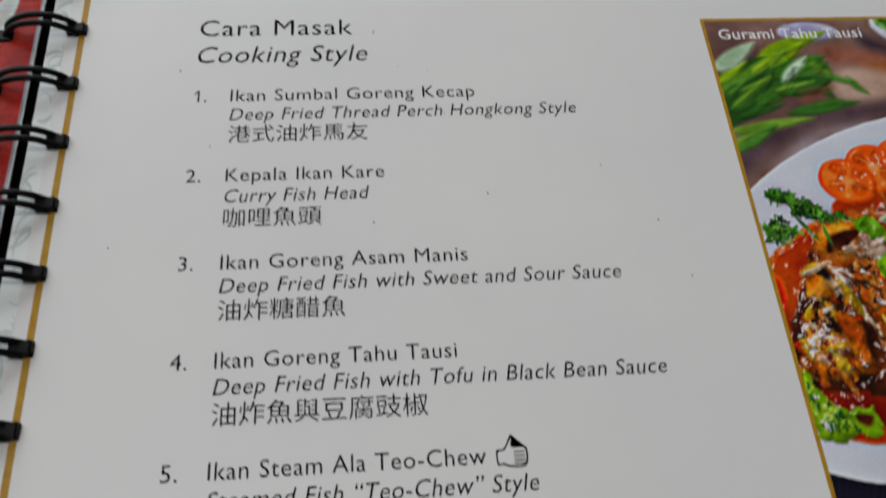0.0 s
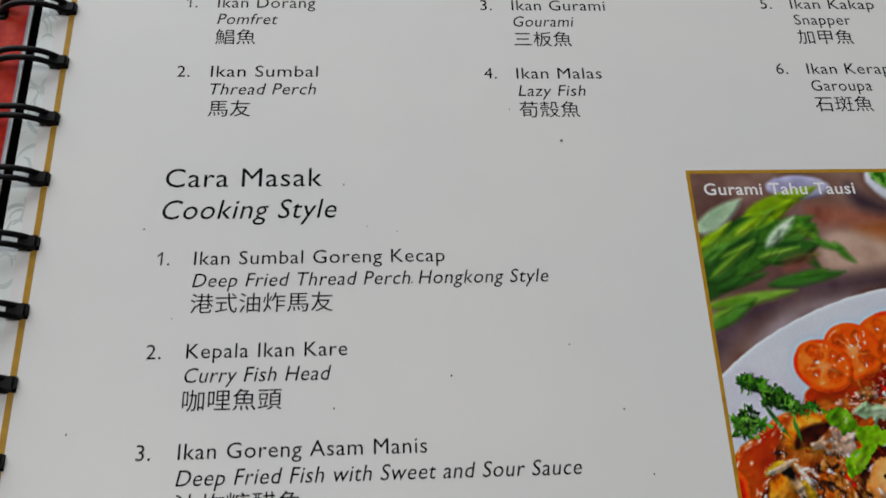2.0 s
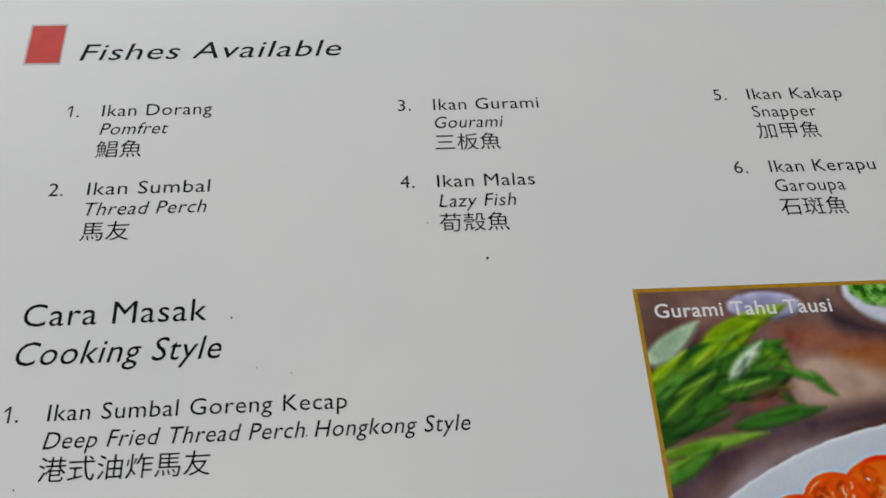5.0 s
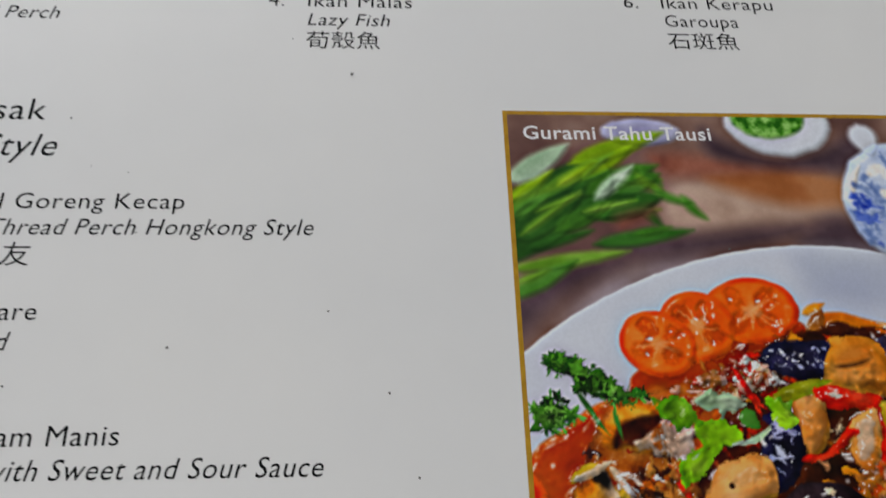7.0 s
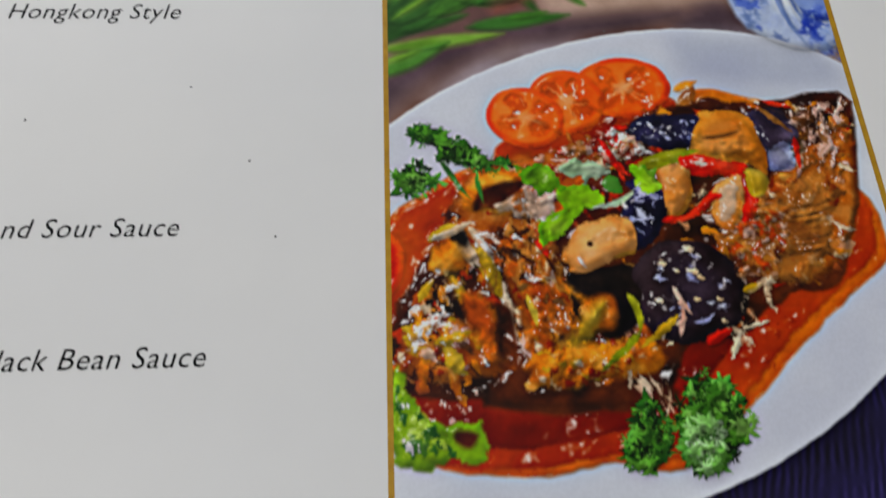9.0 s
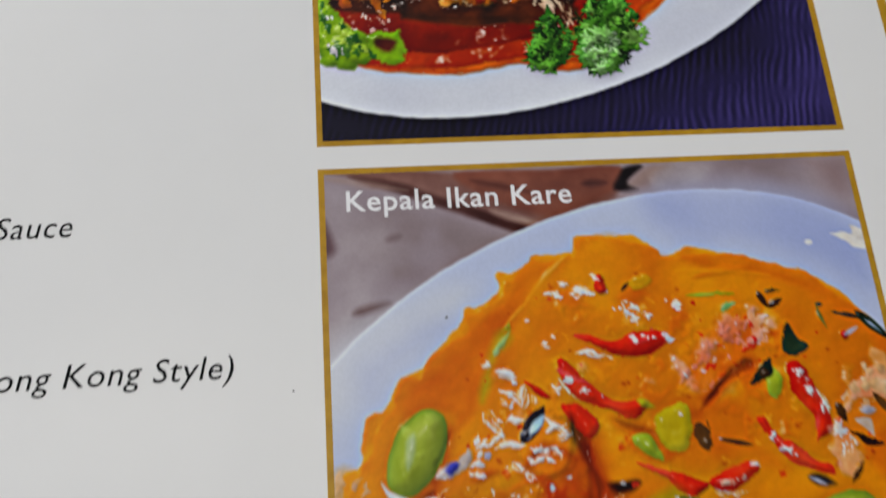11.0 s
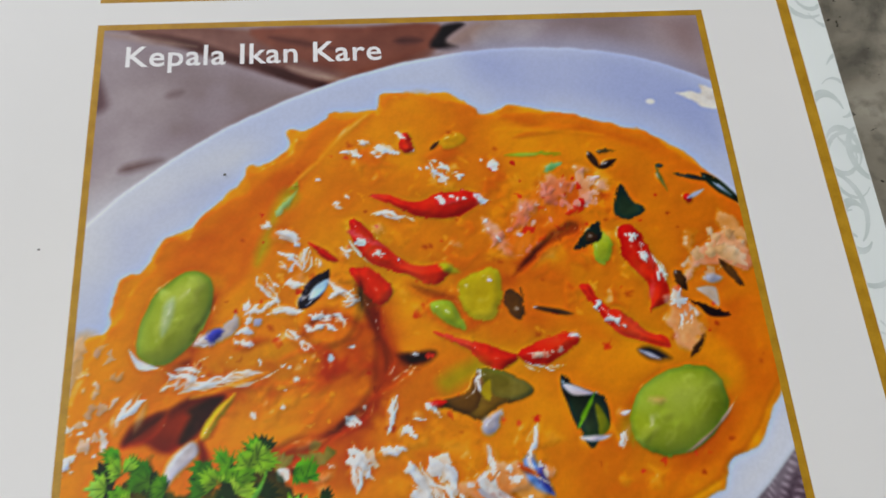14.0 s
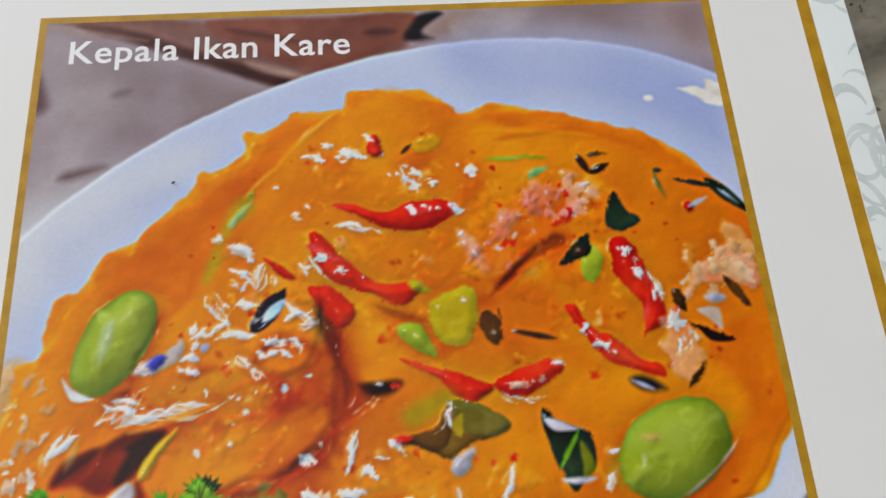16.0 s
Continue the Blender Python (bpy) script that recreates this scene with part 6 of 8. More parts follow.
drawn("jug_ridge", "jugline", spindle(64.1, 9.3, 66.9, 27.4, 0.51, 2.45, 0.5))
drawn("jug_ridge", "white", spindle(54.6, 15.4, 57.1, 9.9, 1.01, -0.41, 0.5))
scattered("jug_pattern", "jugline", 23, [(55.0, 12.7), (61.3, 7.6), (62.2, 9.9), (58.8, 15.4), (58.9, 21.7), (61.7, 28.3), (56.6, 23.8), (54.2, 18.6)], 22, 2.2, 0.7, 60)
scattered("jug_pattern", "blue", 24, [(54.8, 13.8), (56.8, 11.0), (57.9, 16.5), (58.0, 21.7), (60.2, 27.3), (56.6, 23.8), (54.5, 19.7)], 14, 1.4, 0.6, 60)
scattered("jug_pattern", "blue", 25, [(62.9, 23.8), (67.3, 20.7), (73.4, 18.6), (70.1, 29.9), (65.7, 28.4)], 26, 2.0, 0.9, 110)
scattered("jug_pattern", "jugblue", 26, [(62.9, 23.8), (67.3, 20.7), (73.4, 18.6), (70.1, 29.9), (65.7, 28.4)], 14, 1.4, 0.5, 60)
drawn("jug_pattern", "white", oval(59.3, 10.8, 1.58, 0.92, -35, 36, 0.02, 27))
drawn("jug_pattern", "white", oval(60.8, 11.2, 1.49, 0.73, 70, 36, 0.02, 28))
drawn("jug_pattern", "white", oval(60.1, 15.2, 1.06, 0.81, 49, 36, 0.02, 29))
drawn("far_leaf", "lf1", smooth([(-0.9, 17.6), (7.2, 11.2), (14.5, 9.0), (16.7, 13.3), (13.7, 18.6), (9.2, 21.6), (5.6, 24.6), (-1.2, 27.0)], 5, 0, 30))
drawn("far_leaf", "lf5", spindle(9.9, 10.1, 25.8, 3.9, 3.49, 0.00, 0.5))
drawn("far_leaf", "lf5", spindle(11.5, 13.3, 21.0, 6.2, 2.61, 0.00, 0.5))
drawn("far_leaf", "lf3", spindle(2.6, 17.6, 17.2, 7.9, 2.93, 0.00, 0.5))
drawn("far_leaf", "lf5", spindle(-0.4, 17.0, 7.2, 11.2, 2.28, 0.00, 0.5))
drawn("far_leaf", "lf3", spindle(-0.5, 19.6, 5.3, 13.9, 1.90, 0.00, 0.5))
drawn("far_leaf", "lf3", spindle(13.6, 19.6, 23.3, 18.1, 1.56, 0.00, 0.5))
drawn("far_leaf", "lf2", spindle(16.5, 15.5, 24.2, 11.7, 3.41, 0.00, 0.5))
drawn("far_leaf", "lf3", spindle(16.8, 12.8, 24.3, 12.8, 1.76, 0.00, 0.5))
drawn("far_leaf", "lf1", spindle(14.4, 19.6, 23.0, 16.5, 3.32, 0.00, 0.5))
drawn("far_leaf", "lf4", spindle(0.0, 13.6, 10.2, 6.3, 3.81, 0.00, 0.5))
drawn("far_leaf", "lf2", spindle(9.6, 15.5, 24.2, 10.1, 4.01, 0.00, 0.5))
drawn("far_leaf", "lf1", spindle(0.2, 23.6, 12.5, 13.6, 5.18, 0.00, 0.5))
drawn("far_leaf", "lf2", spindle(0.1, 19.6, 7.0, 15.3, 2.28, 0.00, 0.5))
drawn("far_leaf", "lf1", spindle(10.2, 18.6, 24.4, 15.7, 4.76, 0.00, 0.5))
drawn("far_leaf", "lf2", spindle(6.6, 22.1, 16.4, 16.5, 3.23, 0.00, 0.5))
drawn("far_leaf", "lf3", spindle(20.4, 11.7, 24.4, 15.4, 2.16, 0.00, 0.5))
drawn("far_leaf", "lf2", spindle(22.8, 14.6, 28.7, 17.0, 1.57, 0.49, 0.5))
drawn("far_leaf", "lf2", spindle(27.1, 15.7, 30.4, 19.8, 1.53, 0.38, 0.5))
drawn("far_leaf", "lf1", spindle(20.0, 15.5, 23.3, 21.2, 2.15, 0.39, 0.5))
drawn("far_leaf", "lf4", spindle(13.4, 16.5, 20.2, 10.1, 2.29, 0.00, 0.5))
drawn("far_leaf", "lf4", spindle(14.4, 15.3, 17.7, 12.0, 1.14, 0.00, 0.5))
drawn("far_leaf", "lf3", spindle(1.5, 22.6, 11.3, 14.9, 1.14, 0.00, 0.5))
drawn("far_leaf", "lf3", spindle(11.5, 18.6, 19.9, 16.5, 0.98, 0.00, 0.5))
drawn("far_leaf", "lf5", spindle(7.9, 13.9, 14.4, 9.5, 1.33, 0.00, 0.5))
drawn("far_leaf", "lf2", spindle(20.6, 10.3, 24.2, 13.8, 1.40, 0.00, 0.5))
drawn("far_leaf", "lf3", spindle(4.2, 18.6, 11.3, 15.5, 0.95, 0.00, 0.5))
drawn("table_wood", "woodred", smooth([(16.6, 19.6), (20.6, 18.4), (22.4, 18.1), (20.4, 20.1), (16.9, 21.5)], 5, 0, 57))
drawn("far_leaf", "lf1", spindle(12.4, 24.2, 27.9, 21.7, 2.61, 0.00, 0.5))
drawn("far_leaf", "lf2", spindle(18.5, 22.5, 24.6, 21.2, 1.49, 0.00, 0.5))
drawn("far_leaf", "lf3", spindle(-0.5, 28.3, 17.8, 25.2, 2.34, 0.00, 0.5))
drawn("far_leaf", "lf1", spindle(2.2, 25.1, 12.6, 21.7, 1.85, 0.00, 0.5))
drawn("far_leaf", "lf2", spindle(-0.7, 32.7, 9.6, 26.8, 2.80, 0.00, 0.5))
drawn("far_leaf", "lf3", spindle(-0.1, 30.6, 5.4, 28.3, 1.08, 0.00, 0.5))
drawn("plate", "plate1", oval(31.1, 59.5, 49.0, 32.1, -23.2, 90))
drawn("plate_shade", "lav1", smooth([(44.9, 25.3), (62.0, 27.3), (67.0, 30.8), (65.3, 34.7), (51.6, 34.6), (43.6, 31.6)], 5, 0, 65))
drawn("orange_sauce", "sauce1_edge", smooth([(0.1, 56.5), (5.6, 51.4), (11.3, 47.8), (17.4, 48.8), (9.7, 66.8), (0.2, 72.2)], 5, 0, 66))
drawn("orange_sauce", "sauce1", smooth([(0.1, 57.3), (5.7, 52.1), (11.6, 48.7), (16.5, 50.0), (9.0, 66.8), (0.2, 72.2)], 5, 0, 67))
drawn("orange_sauce", "sauce1o", smooth([(42.7, 36.3), (46.4, 35.0), (51.2, 36.2), (55.1, 37.6), (50.3, 40.1), (44.6, 39.6)], 5, 0, 68))
drawn("orange_sauce", "sauce1", smooth([(15.0, 45.4), (18.0, 42.8), (24.7, 41.1), (32.4, 38.5), (40.2, 36.3), (41.4, 39.1), (33.4, 42.6), (24.8, 45.9), (16.7, 48.3)], 5, 0, 69))
tomato_slice(70, 34.4, 34.7, 7.03, 5.14, -5)
tomato_slice(71, 25.8, 37.1, 5.54, 5.38, -7)
tomato_slice(72, 19.8, 39.7, 5.53, 4.95, 13)
drawn("orange_sauce", "fried", spindle(41.7, 35.4, 45.4, 33.7, 1.42, 0.00, 0.5))
drawn("orange_sauce", "fried3", spindle(42.2, 39.1, 44.8, 34.5, 2.30, 0.00, 0.5))
drawn("orange_sauce", "sauce1_edge", smooth([(0.2, 72.4), (0.8, 83.1), (6.5, 87.3), (13.0, 88.3), (19.7, 88.4), (26.5, 87.2), (34.6, 88.1), (44.7, 80.7), (53.3, 72.8), (60.0, 67.2), (67.1, 60.7), (61.4, 49.7), (29.2, 59.2), (7.3, 62.7)], 5, 0.3, 75))
drawn("orange_sauce", "sauce1", smooth([(0.2, 72.4), (0.8, 83.1), (6.5, 86.8), (13.1, 87.4), (19.7, 87.4), (26.6, 86.3), (34.4, 86.8), (43.6, 79.8), (52.0, 71.8), (58.2, 66.8), (65.7, 59.8), (61.4, 49.7), (29.2, 59.2), (7.3, 62.7)], 5, 0.3, 76))
drawn("orange_sauce", "sauce1d", smooth([(2.8, 76.3), (6.6, 83.1), (13.2, 85.3), (19.9, 84.9), (26.8, 83.8), (33.9, 82.0), (40.3, 76.6), (44.2, 69.3), (27.9, 72.5), (13.8, 74.1)], 5, 0, 77))
drawn("stew", "stewdark", smooth([(0.2, 70.8), (4.2, 62.3), (6.7, 58.6), (11.1, 49.9), (17.6, 46.7), (24.8, 45.9), (31.7, 42.6), (38.1, 39.1), (45.1, 37.3), (55.2, 37.4), (67.9, 37.5), (60.5, 63.7), (52.0, 66.5), (44.6, 72.1), (37.8, 73.3), (33.6, 79.9), (27.2, 80.4), (13.4, 79.9), (-0.1, 77.5)], 5, 0.8, 78))
drawn("soft_piece", "fried2", smooth([(11.2, 49.1), (16.9, 46.2), (25.7, 45.5), (31.7, 43.0), (35.6, 43.5), (30.9, 47.7), (24.8, 51.8), (23.4, 56.6), (15.5, 59.5), (7.9, 62.4), (8.3, 56.3)], 5, 0.8, 79))
drawn("soft_piece", "fried2", smooth([(48.8, 53.9), (56.9, 47.3), (66.6, 42.1), (61.4, 60.6), (50.9, 64.9), (46.6, 60.2)], 5, 0.8, 80))
flakes("stew_flake", 81, [(0.9, 70.8), (6.7, 58.6), (11.9, 49.1), (24.8, 45.9), (38.1, 39.1), (57.7, 37.4), (67.7, 38.5), (60.7, 62.9), (52.2, 65.7), (45.0, 70.7), (34.0, 73.9), (30.9, 79.2), (17.1, 78.1), (1.3, 76.9)], 170)
drawn("fish_piece", "fried", smooth([(10.4, 53.5), (11.5, 49.9), (15.2, 47.9), (19.1, 48.0), (21.0, 51.7), (17.5, 54.9), (13.0, 54.4)], 5, 0.6, 88))
drawn("dark_gap", "ink_brown", smooth([(13.2, 52.4), (15.3, 50.0), (18.8, 50.0), (17.0, 52.5), (14.2, 54.0)], 5, 0.3, 89))
drawn("fish_piece", "fried2", smooth([(14.8, 59.5), (18.7, 58.1), (22.2, 60.4), (22.9, 65.7), (26.4, 67.3), (27.4, 70.2), (23.5, 72.2), (18.4, 72.7), (16.2, 67.0)], 5, 0.6, 90))
drawn("fish_piece", "fried", smooth([(17.0, 76.1), (18.4, 72.7), (24.9, 72.6), (32.2, 72.1), (34.6, 74.6), (31.3, 77.2), (26.4, 76.7), (20.6, 77.5), (18.5, 78.1)], 5, 0.7, 91))
drawn("fish_piece", "fried2", smooth([(1.5, 73.6), (3.8, 69.5), (8.8, 68.9), (14.0, 74.0), (15.2, 76.0), (6.8, 77.1), (2.1, 75.9)], 5, 0.7, 92))
drawn("fish_piece", "fried", smooth([(5.3, 62.3), (7.0, 59.3), (9.6, 58.6), (10.1, 62.4), (7.1, 63.1)], 5, 0.4, 93))
scattered("shred", "stewdark", 94, [(1.5, 73.6), (3.9, 68.1), (7.9, 62.4), (12.5, 59.5), (15.6, 66.3), (15.4, 74.0), (9.6, 77.2), (2.7, 76.3)], 16, 2.6, 0.55, 62)
scattered("shred", "fried", 95, [(1.5, 73.6), (3.9, 68.1), (7.9, 62.4), (12.5, 59.5), (15.6, 66.3), (15.4, 74.0), (9.6, 77.2), (2.7, 76.3)], 16, 1.8, 0.45, 62)
scattered("shred", "cream1", 96, [(1.5, 73.6), (3.9, 68.1), (7.9, 62.4), (12.5, 59.5), (15.6, 66.3), (15.4, 74.0), (9.6, 77.2), (2.7, 76.3)], 16, 2.6, 0.55, 62)
scattered("shred", "fried2", 97, [(1.5, 73.6), (3.9, 68.1), (7.9, 62.4), (12.5, 59.5), (15.6, 66.3), (15.4, 74.0), (9.6, 77.2), (2.7, 76.3)], 16, 1.8, 0.45, 62)
scattered("shred", "pinkpale1", 98, [(1.5, 73.6), (3.9, 68.1), (7.9, 62.4), (12.5, 59.5), (15.6, 66.3), (15.4, 74.0), (9.6, 77.2), (2.7, 76.3)], 16, 2.6, 0.55, 62)
scattered("shred", "brown1", 99, [(1.5, 73.6), (3.9, 68.1), (7.9, 62.4), (12.5, 59.5), (15.6, 66.3), (15.4, 74.0), (9.6, 77.2), (2.7, 76.3)], 16, 1.8, 0.45, 62)
scattered("shred", "fried", 100, [(1.5, 73.6), (3.9, 68.1), (7.9, 62.4), (12.5, 59.5), (15.6, 66.3), (15.4, 74.0), (9.6, 77.2), (2.7, 76.3)], 16, 2.6, 0.55, 62)
scattered("shred", "deep1", 101, [(1.5, 73.6), (3.9, 68.1), (7.9, 62.4), (12.5, 59.5), (15.6, 66.3), (15.4, 74.0), (9.6, 77.2), (2.7, 76.3)], 16, 1.8, 0.45, 62)
scattered("shred", "brown1", 102, [(12.5, 59.5), (19.6, 56.5), (23.3, 62.8), (25.7, 67.3), (21.3, 72.8), (16.2, 73.3), (14.8, 66.2)], 16, 2.6, 0.55, 72)
scattered("shred", "fried2", 103, [(12.5, 59.5), (19.6, 56.5), (23.3, 62.8), (25.7, 67.3), (21.3, 72.8), (16.2, 73.3), (14.8, 66.2)], 16, 1.8, 0.45, 72)
scattered("shred", "pinkpale1", 104, [(12.5, 59.5), (19.6, 56.5), (23.3, 62.8), (25.7, 67.3), (21.3, 72.8), (16.2, 73.3), (14.8, 66.2)], 16, 2.6, 0.55, 72)
scattered("shred", "deep1", 105, [(12.5, 59.5), (19.6, 56.5), (23.3, 62.8), (25.7, 67.3), (21.3, 72.8), (16.2, 73.3), (14.8, 66.2)], 16, 1.8, 0.45, 72)
scattered("shred", "fried2", 106, [(12.5, 59.5), (19.6, 56.5), (23.3, 62.8), (25.7, 67.3), (21.3, 72.8), (16.2, 73.3), (14.8, 66.2)], 16, 2.6, 0.55, 72)
scattered("shred", "fried", 107, [(12.5, 59.5), (19.6, 56.5), (23.3, 62.8), (25.7, 67.3), (21.3, 72.8), (16.2, 73.3), (14.8, 66.2)], 16, 1.8, 0.45, 72)
scattered("shred", "brown1", 108, [(45.6, 57.9), (50.8, 52.3), (56.0, 50.7), (52.0, 63.4), (46.3, 64.8)], 16, 2.6, 0.55, 28)
scattered("shred", "deep1", 109, [(45.6, 57.9), (50.8, 52.3), (56.0, 50.7), (52.0, 63.4), (46.3, 64.8)], 16, 1.8, 0.45, 28)
scattered("shred", "fried2", 110, [(45.6, 57.9), (50.8, 52.3), (56.0, 50.7), (52.0, 63.4), (46.3, 64.8)], 16, 2.6, 0.55, 28)
scattered("shred", "pinkpale1", 111, [(45.6, 57.9), (50.8, 52.3), (56.0, 50.7), (52.0, 63.4), (46.3, 64.8)], 16, 1.8, 0.45, 28)
scattered("shred", "fried3", 112, [(45.6, 57.9), (50.8, 52.3), (56.0, 50.7), (52.0, 63.4), (46.3, 64.8)], 16, 2.6, 0.55, 28)
scattered("shred", "cream1", 113, [(20.7, 47.1), (32.8, 41.2), (38.2, 42.6), (36.0, 46.1), (24.4, 48.9)], 16, 2.6, 0.55, 165)
scattered("shred", "pinkpale1", 114, [(20.7, 47.1), (32.8, 41.2), (38.2, 42.6), (36.0, 46.1), (24.4, 48.9)], 16, 1.8, 0.45, 165)
scattered("shred", "red1", 115, [(20.7, 47.1), (32.8, 41.2), (38.2, 42.6), (36.0, 46.1), (24.4, 48.9)], 16, 2.6, 0.55, 165)
scattered("shred", "white", 116, [(20.7, 47.1), (32.8, 41.2), (38.2, 42.6), (36.0, 46.1), (24.4, 48.9)], 16, 1.8, 0.45, 165)
scattered("shred", "deep1", 117, [(20.7, 47.1), (32.8, 41.2), (38.2, 42.6), (36.0, 46.1), (24.4, 48.9)], 16, 2.6, 0.55, 165)
scattered("shred", "fried2", 118, [(57.2, 39.3), (67.9, 37.5), (64.4, 50.0), (56.2, 49.8)], 16, 2.6, 0.55, 100)
scattered("shred", "brown1", 119, [(57.2, 39.3), (67.9, 37.5), (64.4, 50.0), (56.2, 49.8)], 16, 1.8, 0.45, 100)
scattered("shred", "pinkpale1", 120, [(57.2, 39.3), (67.9, 37.5), (64.4, 50.0), (56.2, 49.8)], 16, 2.6, 0.55, 100)
scattered("shred", "fried3", 121, [(57.2, 39.3), (67.9, 37.5), (64.4, 50.0), (56.2, 49.8)], 16, 1.8, 0.45, 100)
drawn("dark_gap", "stewdark", smooth([(13.4, 70.1), (15.2, 69.8), (16.1, 74.0), (14.5, 76.0), (13.0, 73.9)], 5, 0, 122))
scattered("crumb", "yellow1", 123, [(16.8, 77.4), (18.4, 72.7), (32.2, 72.1), (34.6, 74.6), (26.3, 77.1)], 14, 0.9, 0.65, 20)
scattered("crumb", "fried", 124, [(16.8, 77.4), (18.4, 72.7), (32.2, 72.1), (34.6, 74.6), (26.3, 77.1)], 14, 0.9, 0.65, 20)
scattered("crumb", "cream1", 125, [(16.8, 77.4), (18.4, 72.7), (32.2, 72.1), (34.6, 74.6), (26.3, 77.1)], 14, 0.9, 0.65, 20)
scattered("crumb", "curry3", 126, [(16.8, 77.4), (18.4, 72.7), (32.2, 72.1), (34.6, 74.6), (26.3, 77.1)], 14, 0.9, 0.65, 20)
scattered("crumb", "deep1", 127, [(16.8, 77.4), (18.4, 72.7), (32.2, 72.1), (34.6, 74.6), (26.3, 77.1)], 14, 0.9, 0.65, 20)
drawn("dark_gap", "stewdark", smooth([(12.7, 80.5), (14.4, 77.0), (17.7, 78.9), (27.6, 77.8), (34.0, 78.0), (34.1, 81.3)], 5, 0.5, 128))
drawn("onion", "cream1", spindle(5.4, 58.2, 12.1, 55.6, 1.05, 0.00, 0.5))
drawn("onion", "cream1", spindle(9.1, 56.3, 11.5, 62.5, 1.24, 0.47, 0.5))
drawn("onion", "yellow1", spindle(11.1, 59.4, 14.8, 67.0, 2.25, -0.45, 0.5))
drawn("onion", "cream1", spindle(14.8, 66.2, 16.4, 72.0, 0.99, 0.35, 0.5))
drawn("onion", "yellow1", spindle(5.7, 72.3, 10.8, 70.8, 1.35, 0.00, 0.5))
drawn("onion", "yellow1", spindle(24.2, 72.2, 27.9, 67.3, 2.39, 0.00, 0.5))
drawn("onion", "yellow1", spindle(4.0, 66.7, 6.3, 63.8, 1.20, 0.00, 0.5))
drawn("eggplant_skin", "aubergine", smooth([(33.8, 42.1), (37.2, 39.5), (42.0, 40.0), (44.1, 42.3), (41.9, 44.6), (37.1, 44.4)], 5, 0.3, 136))
scattered("eggplant_sheen", "bluepale1", 137, [(35.7, 40.8), (41.9, 40.5), (42.2, 43.6), (36.5, 43.5)], 12, 1.1, 0.3, 10)
drawn("eggplant_skin", "aubergine", smooth([(32.7, 52.3), (37.5, 50.2), (38.2, 53.7), (35.5, 58.8), (32.7, 59.9), (31.4, 56.8)], 5, 0.3, 138))
scattered("eggplant_sheen", "bluepale1", 139, [(33.4, 52.0), (37.1, 51.2), (36.4, 56.9), (33.1, 58.4)], 12, 1.4, 0.25, 40)
drawn("eggplant_skin", "black1", smooth([(23.2, 63.5), (26.3, 62.8), (32.3, 63.0), (31.9, 67.4), (28.6, 71.6), (24.5, 70.1), (23.6, 66.5)], 5, 0.3, 140))
drawn("soft_piece", "fried2", smooth([(25.7, 67.3), (28.0, 66.2), (30.4, 67.4), (30.5, 69.9), (28.0, 71.0), (25.9, 70.3)], 5, 0, 141))
drawn("eggplant_slice", "aubergine2", oval(38.9, 66.1, 7.86, 6.97, -15, 36, 0.02, 142))
scattered("eggplant_sheen", "bluepale1", 143, [(35.1, 60.0), (45.1, 60.2), (43.8, 69.2), (34.7, 70.4)], 14, 1.0, 0.3, 20)
scattered("seed", "cream1", 144, [(35.1, 60.0), (42.0, 60.1), (42.1, 67.0), (33.7, 67.5)], 9, 1.2, 0.6, 140)
drawn("eggplant_skin", "aubergine3", smooth([(50.7, 40.1), (54.8, 38.8), (58.5, 41.1), (57.3, 47.3), (53.3, 48.5), (51.6, 45.5)], 5, 0.3, 145))
scattered("eggplant_sheen", "bluepale1", 146, [(52.6, 44.6), (57.8, 43.8), (56.6, 48.6), (52.5, 48.5)], 8, 1.5, 0.5, 70)
drawn("tofu", "tofu", smooth([(23.6, 60.1), (25.7, 56.6), (31.2, 55.8), (32.8, 59.3), (30.3, 61.3), (24.7, 63.7), (23.6, 62.2)], 5, 0, 147))
drawn("tofu_face", "toful", smooth([(25.6, 59.8), (26.7, 57.6), (30.6, 56.9), (31.6, 59.1), (29.7, 60.5), (25.8, 62.2)], 5, 0, 148))
drawn("pepper_speck", "ink_brown", oval(27.1, 58.6, 0.40, 0.30, 0, 36, 0.02, 149))
drawn("tofu", "tofu2", smooth([(44.2, 39.6), (48.1, 38.7), (51.7, 39.7), (53.2, 43.7), (52.9, 47.7), (49.0, 45.9), (43.3, 45.8)], 5, 0, 150))
drawn("tofu", "tofu2", smooth([(37.6, 47.0), (41.3, 48.9), (41.5, 53.1), (38.3, 55.9), (37.1, 52.4)], 5, 0, 151))
drawn("tofu", "tofu", smooth([(50.1, 48.5), (52.8, 49.8), (51.8, 53.1), (49.5, 52.7)], 5, 0, 152))
drawn("pepper_ring", "red1", smooth([(40.6, 46.7), (43.8, 45.7), (47.7, 46.3), (50.3, 48.2), (51.0, 52.3), (49.6, 56.2), (48.1, 56.5), (49.1, 52.9), (48.3, 50.0), (46.3, 49.2), (43.4, 49.3), (41.2, 48.3)], 5, 0, 153))
drawn("pepper_ring", "red1", spindle(46.0, 50.2, 37.9, 56.6, 1.21, -1.13, 0.5))
drawn("wet_patch", "pinkpale1", spindle(43.1, 47.1, 46.4, 47.6, 0.75, 0.00, 0.5))
drawn("pepper_inside", "toful", smooth([(45.6, 50.7), (47.9, 49.4), (48.9, 52.2), (47.6, 56.1), (45.5, 57.5), (44.5, 55.4), (44.5, 53.0)], 5, 0, 156))
scattered("seed", "cream1", 157, [(46.2, 49.7), (49.2, 50.6), (47.3, 55.5), (44.9, 55.4)], 8, 1.4, 0.5, 70)
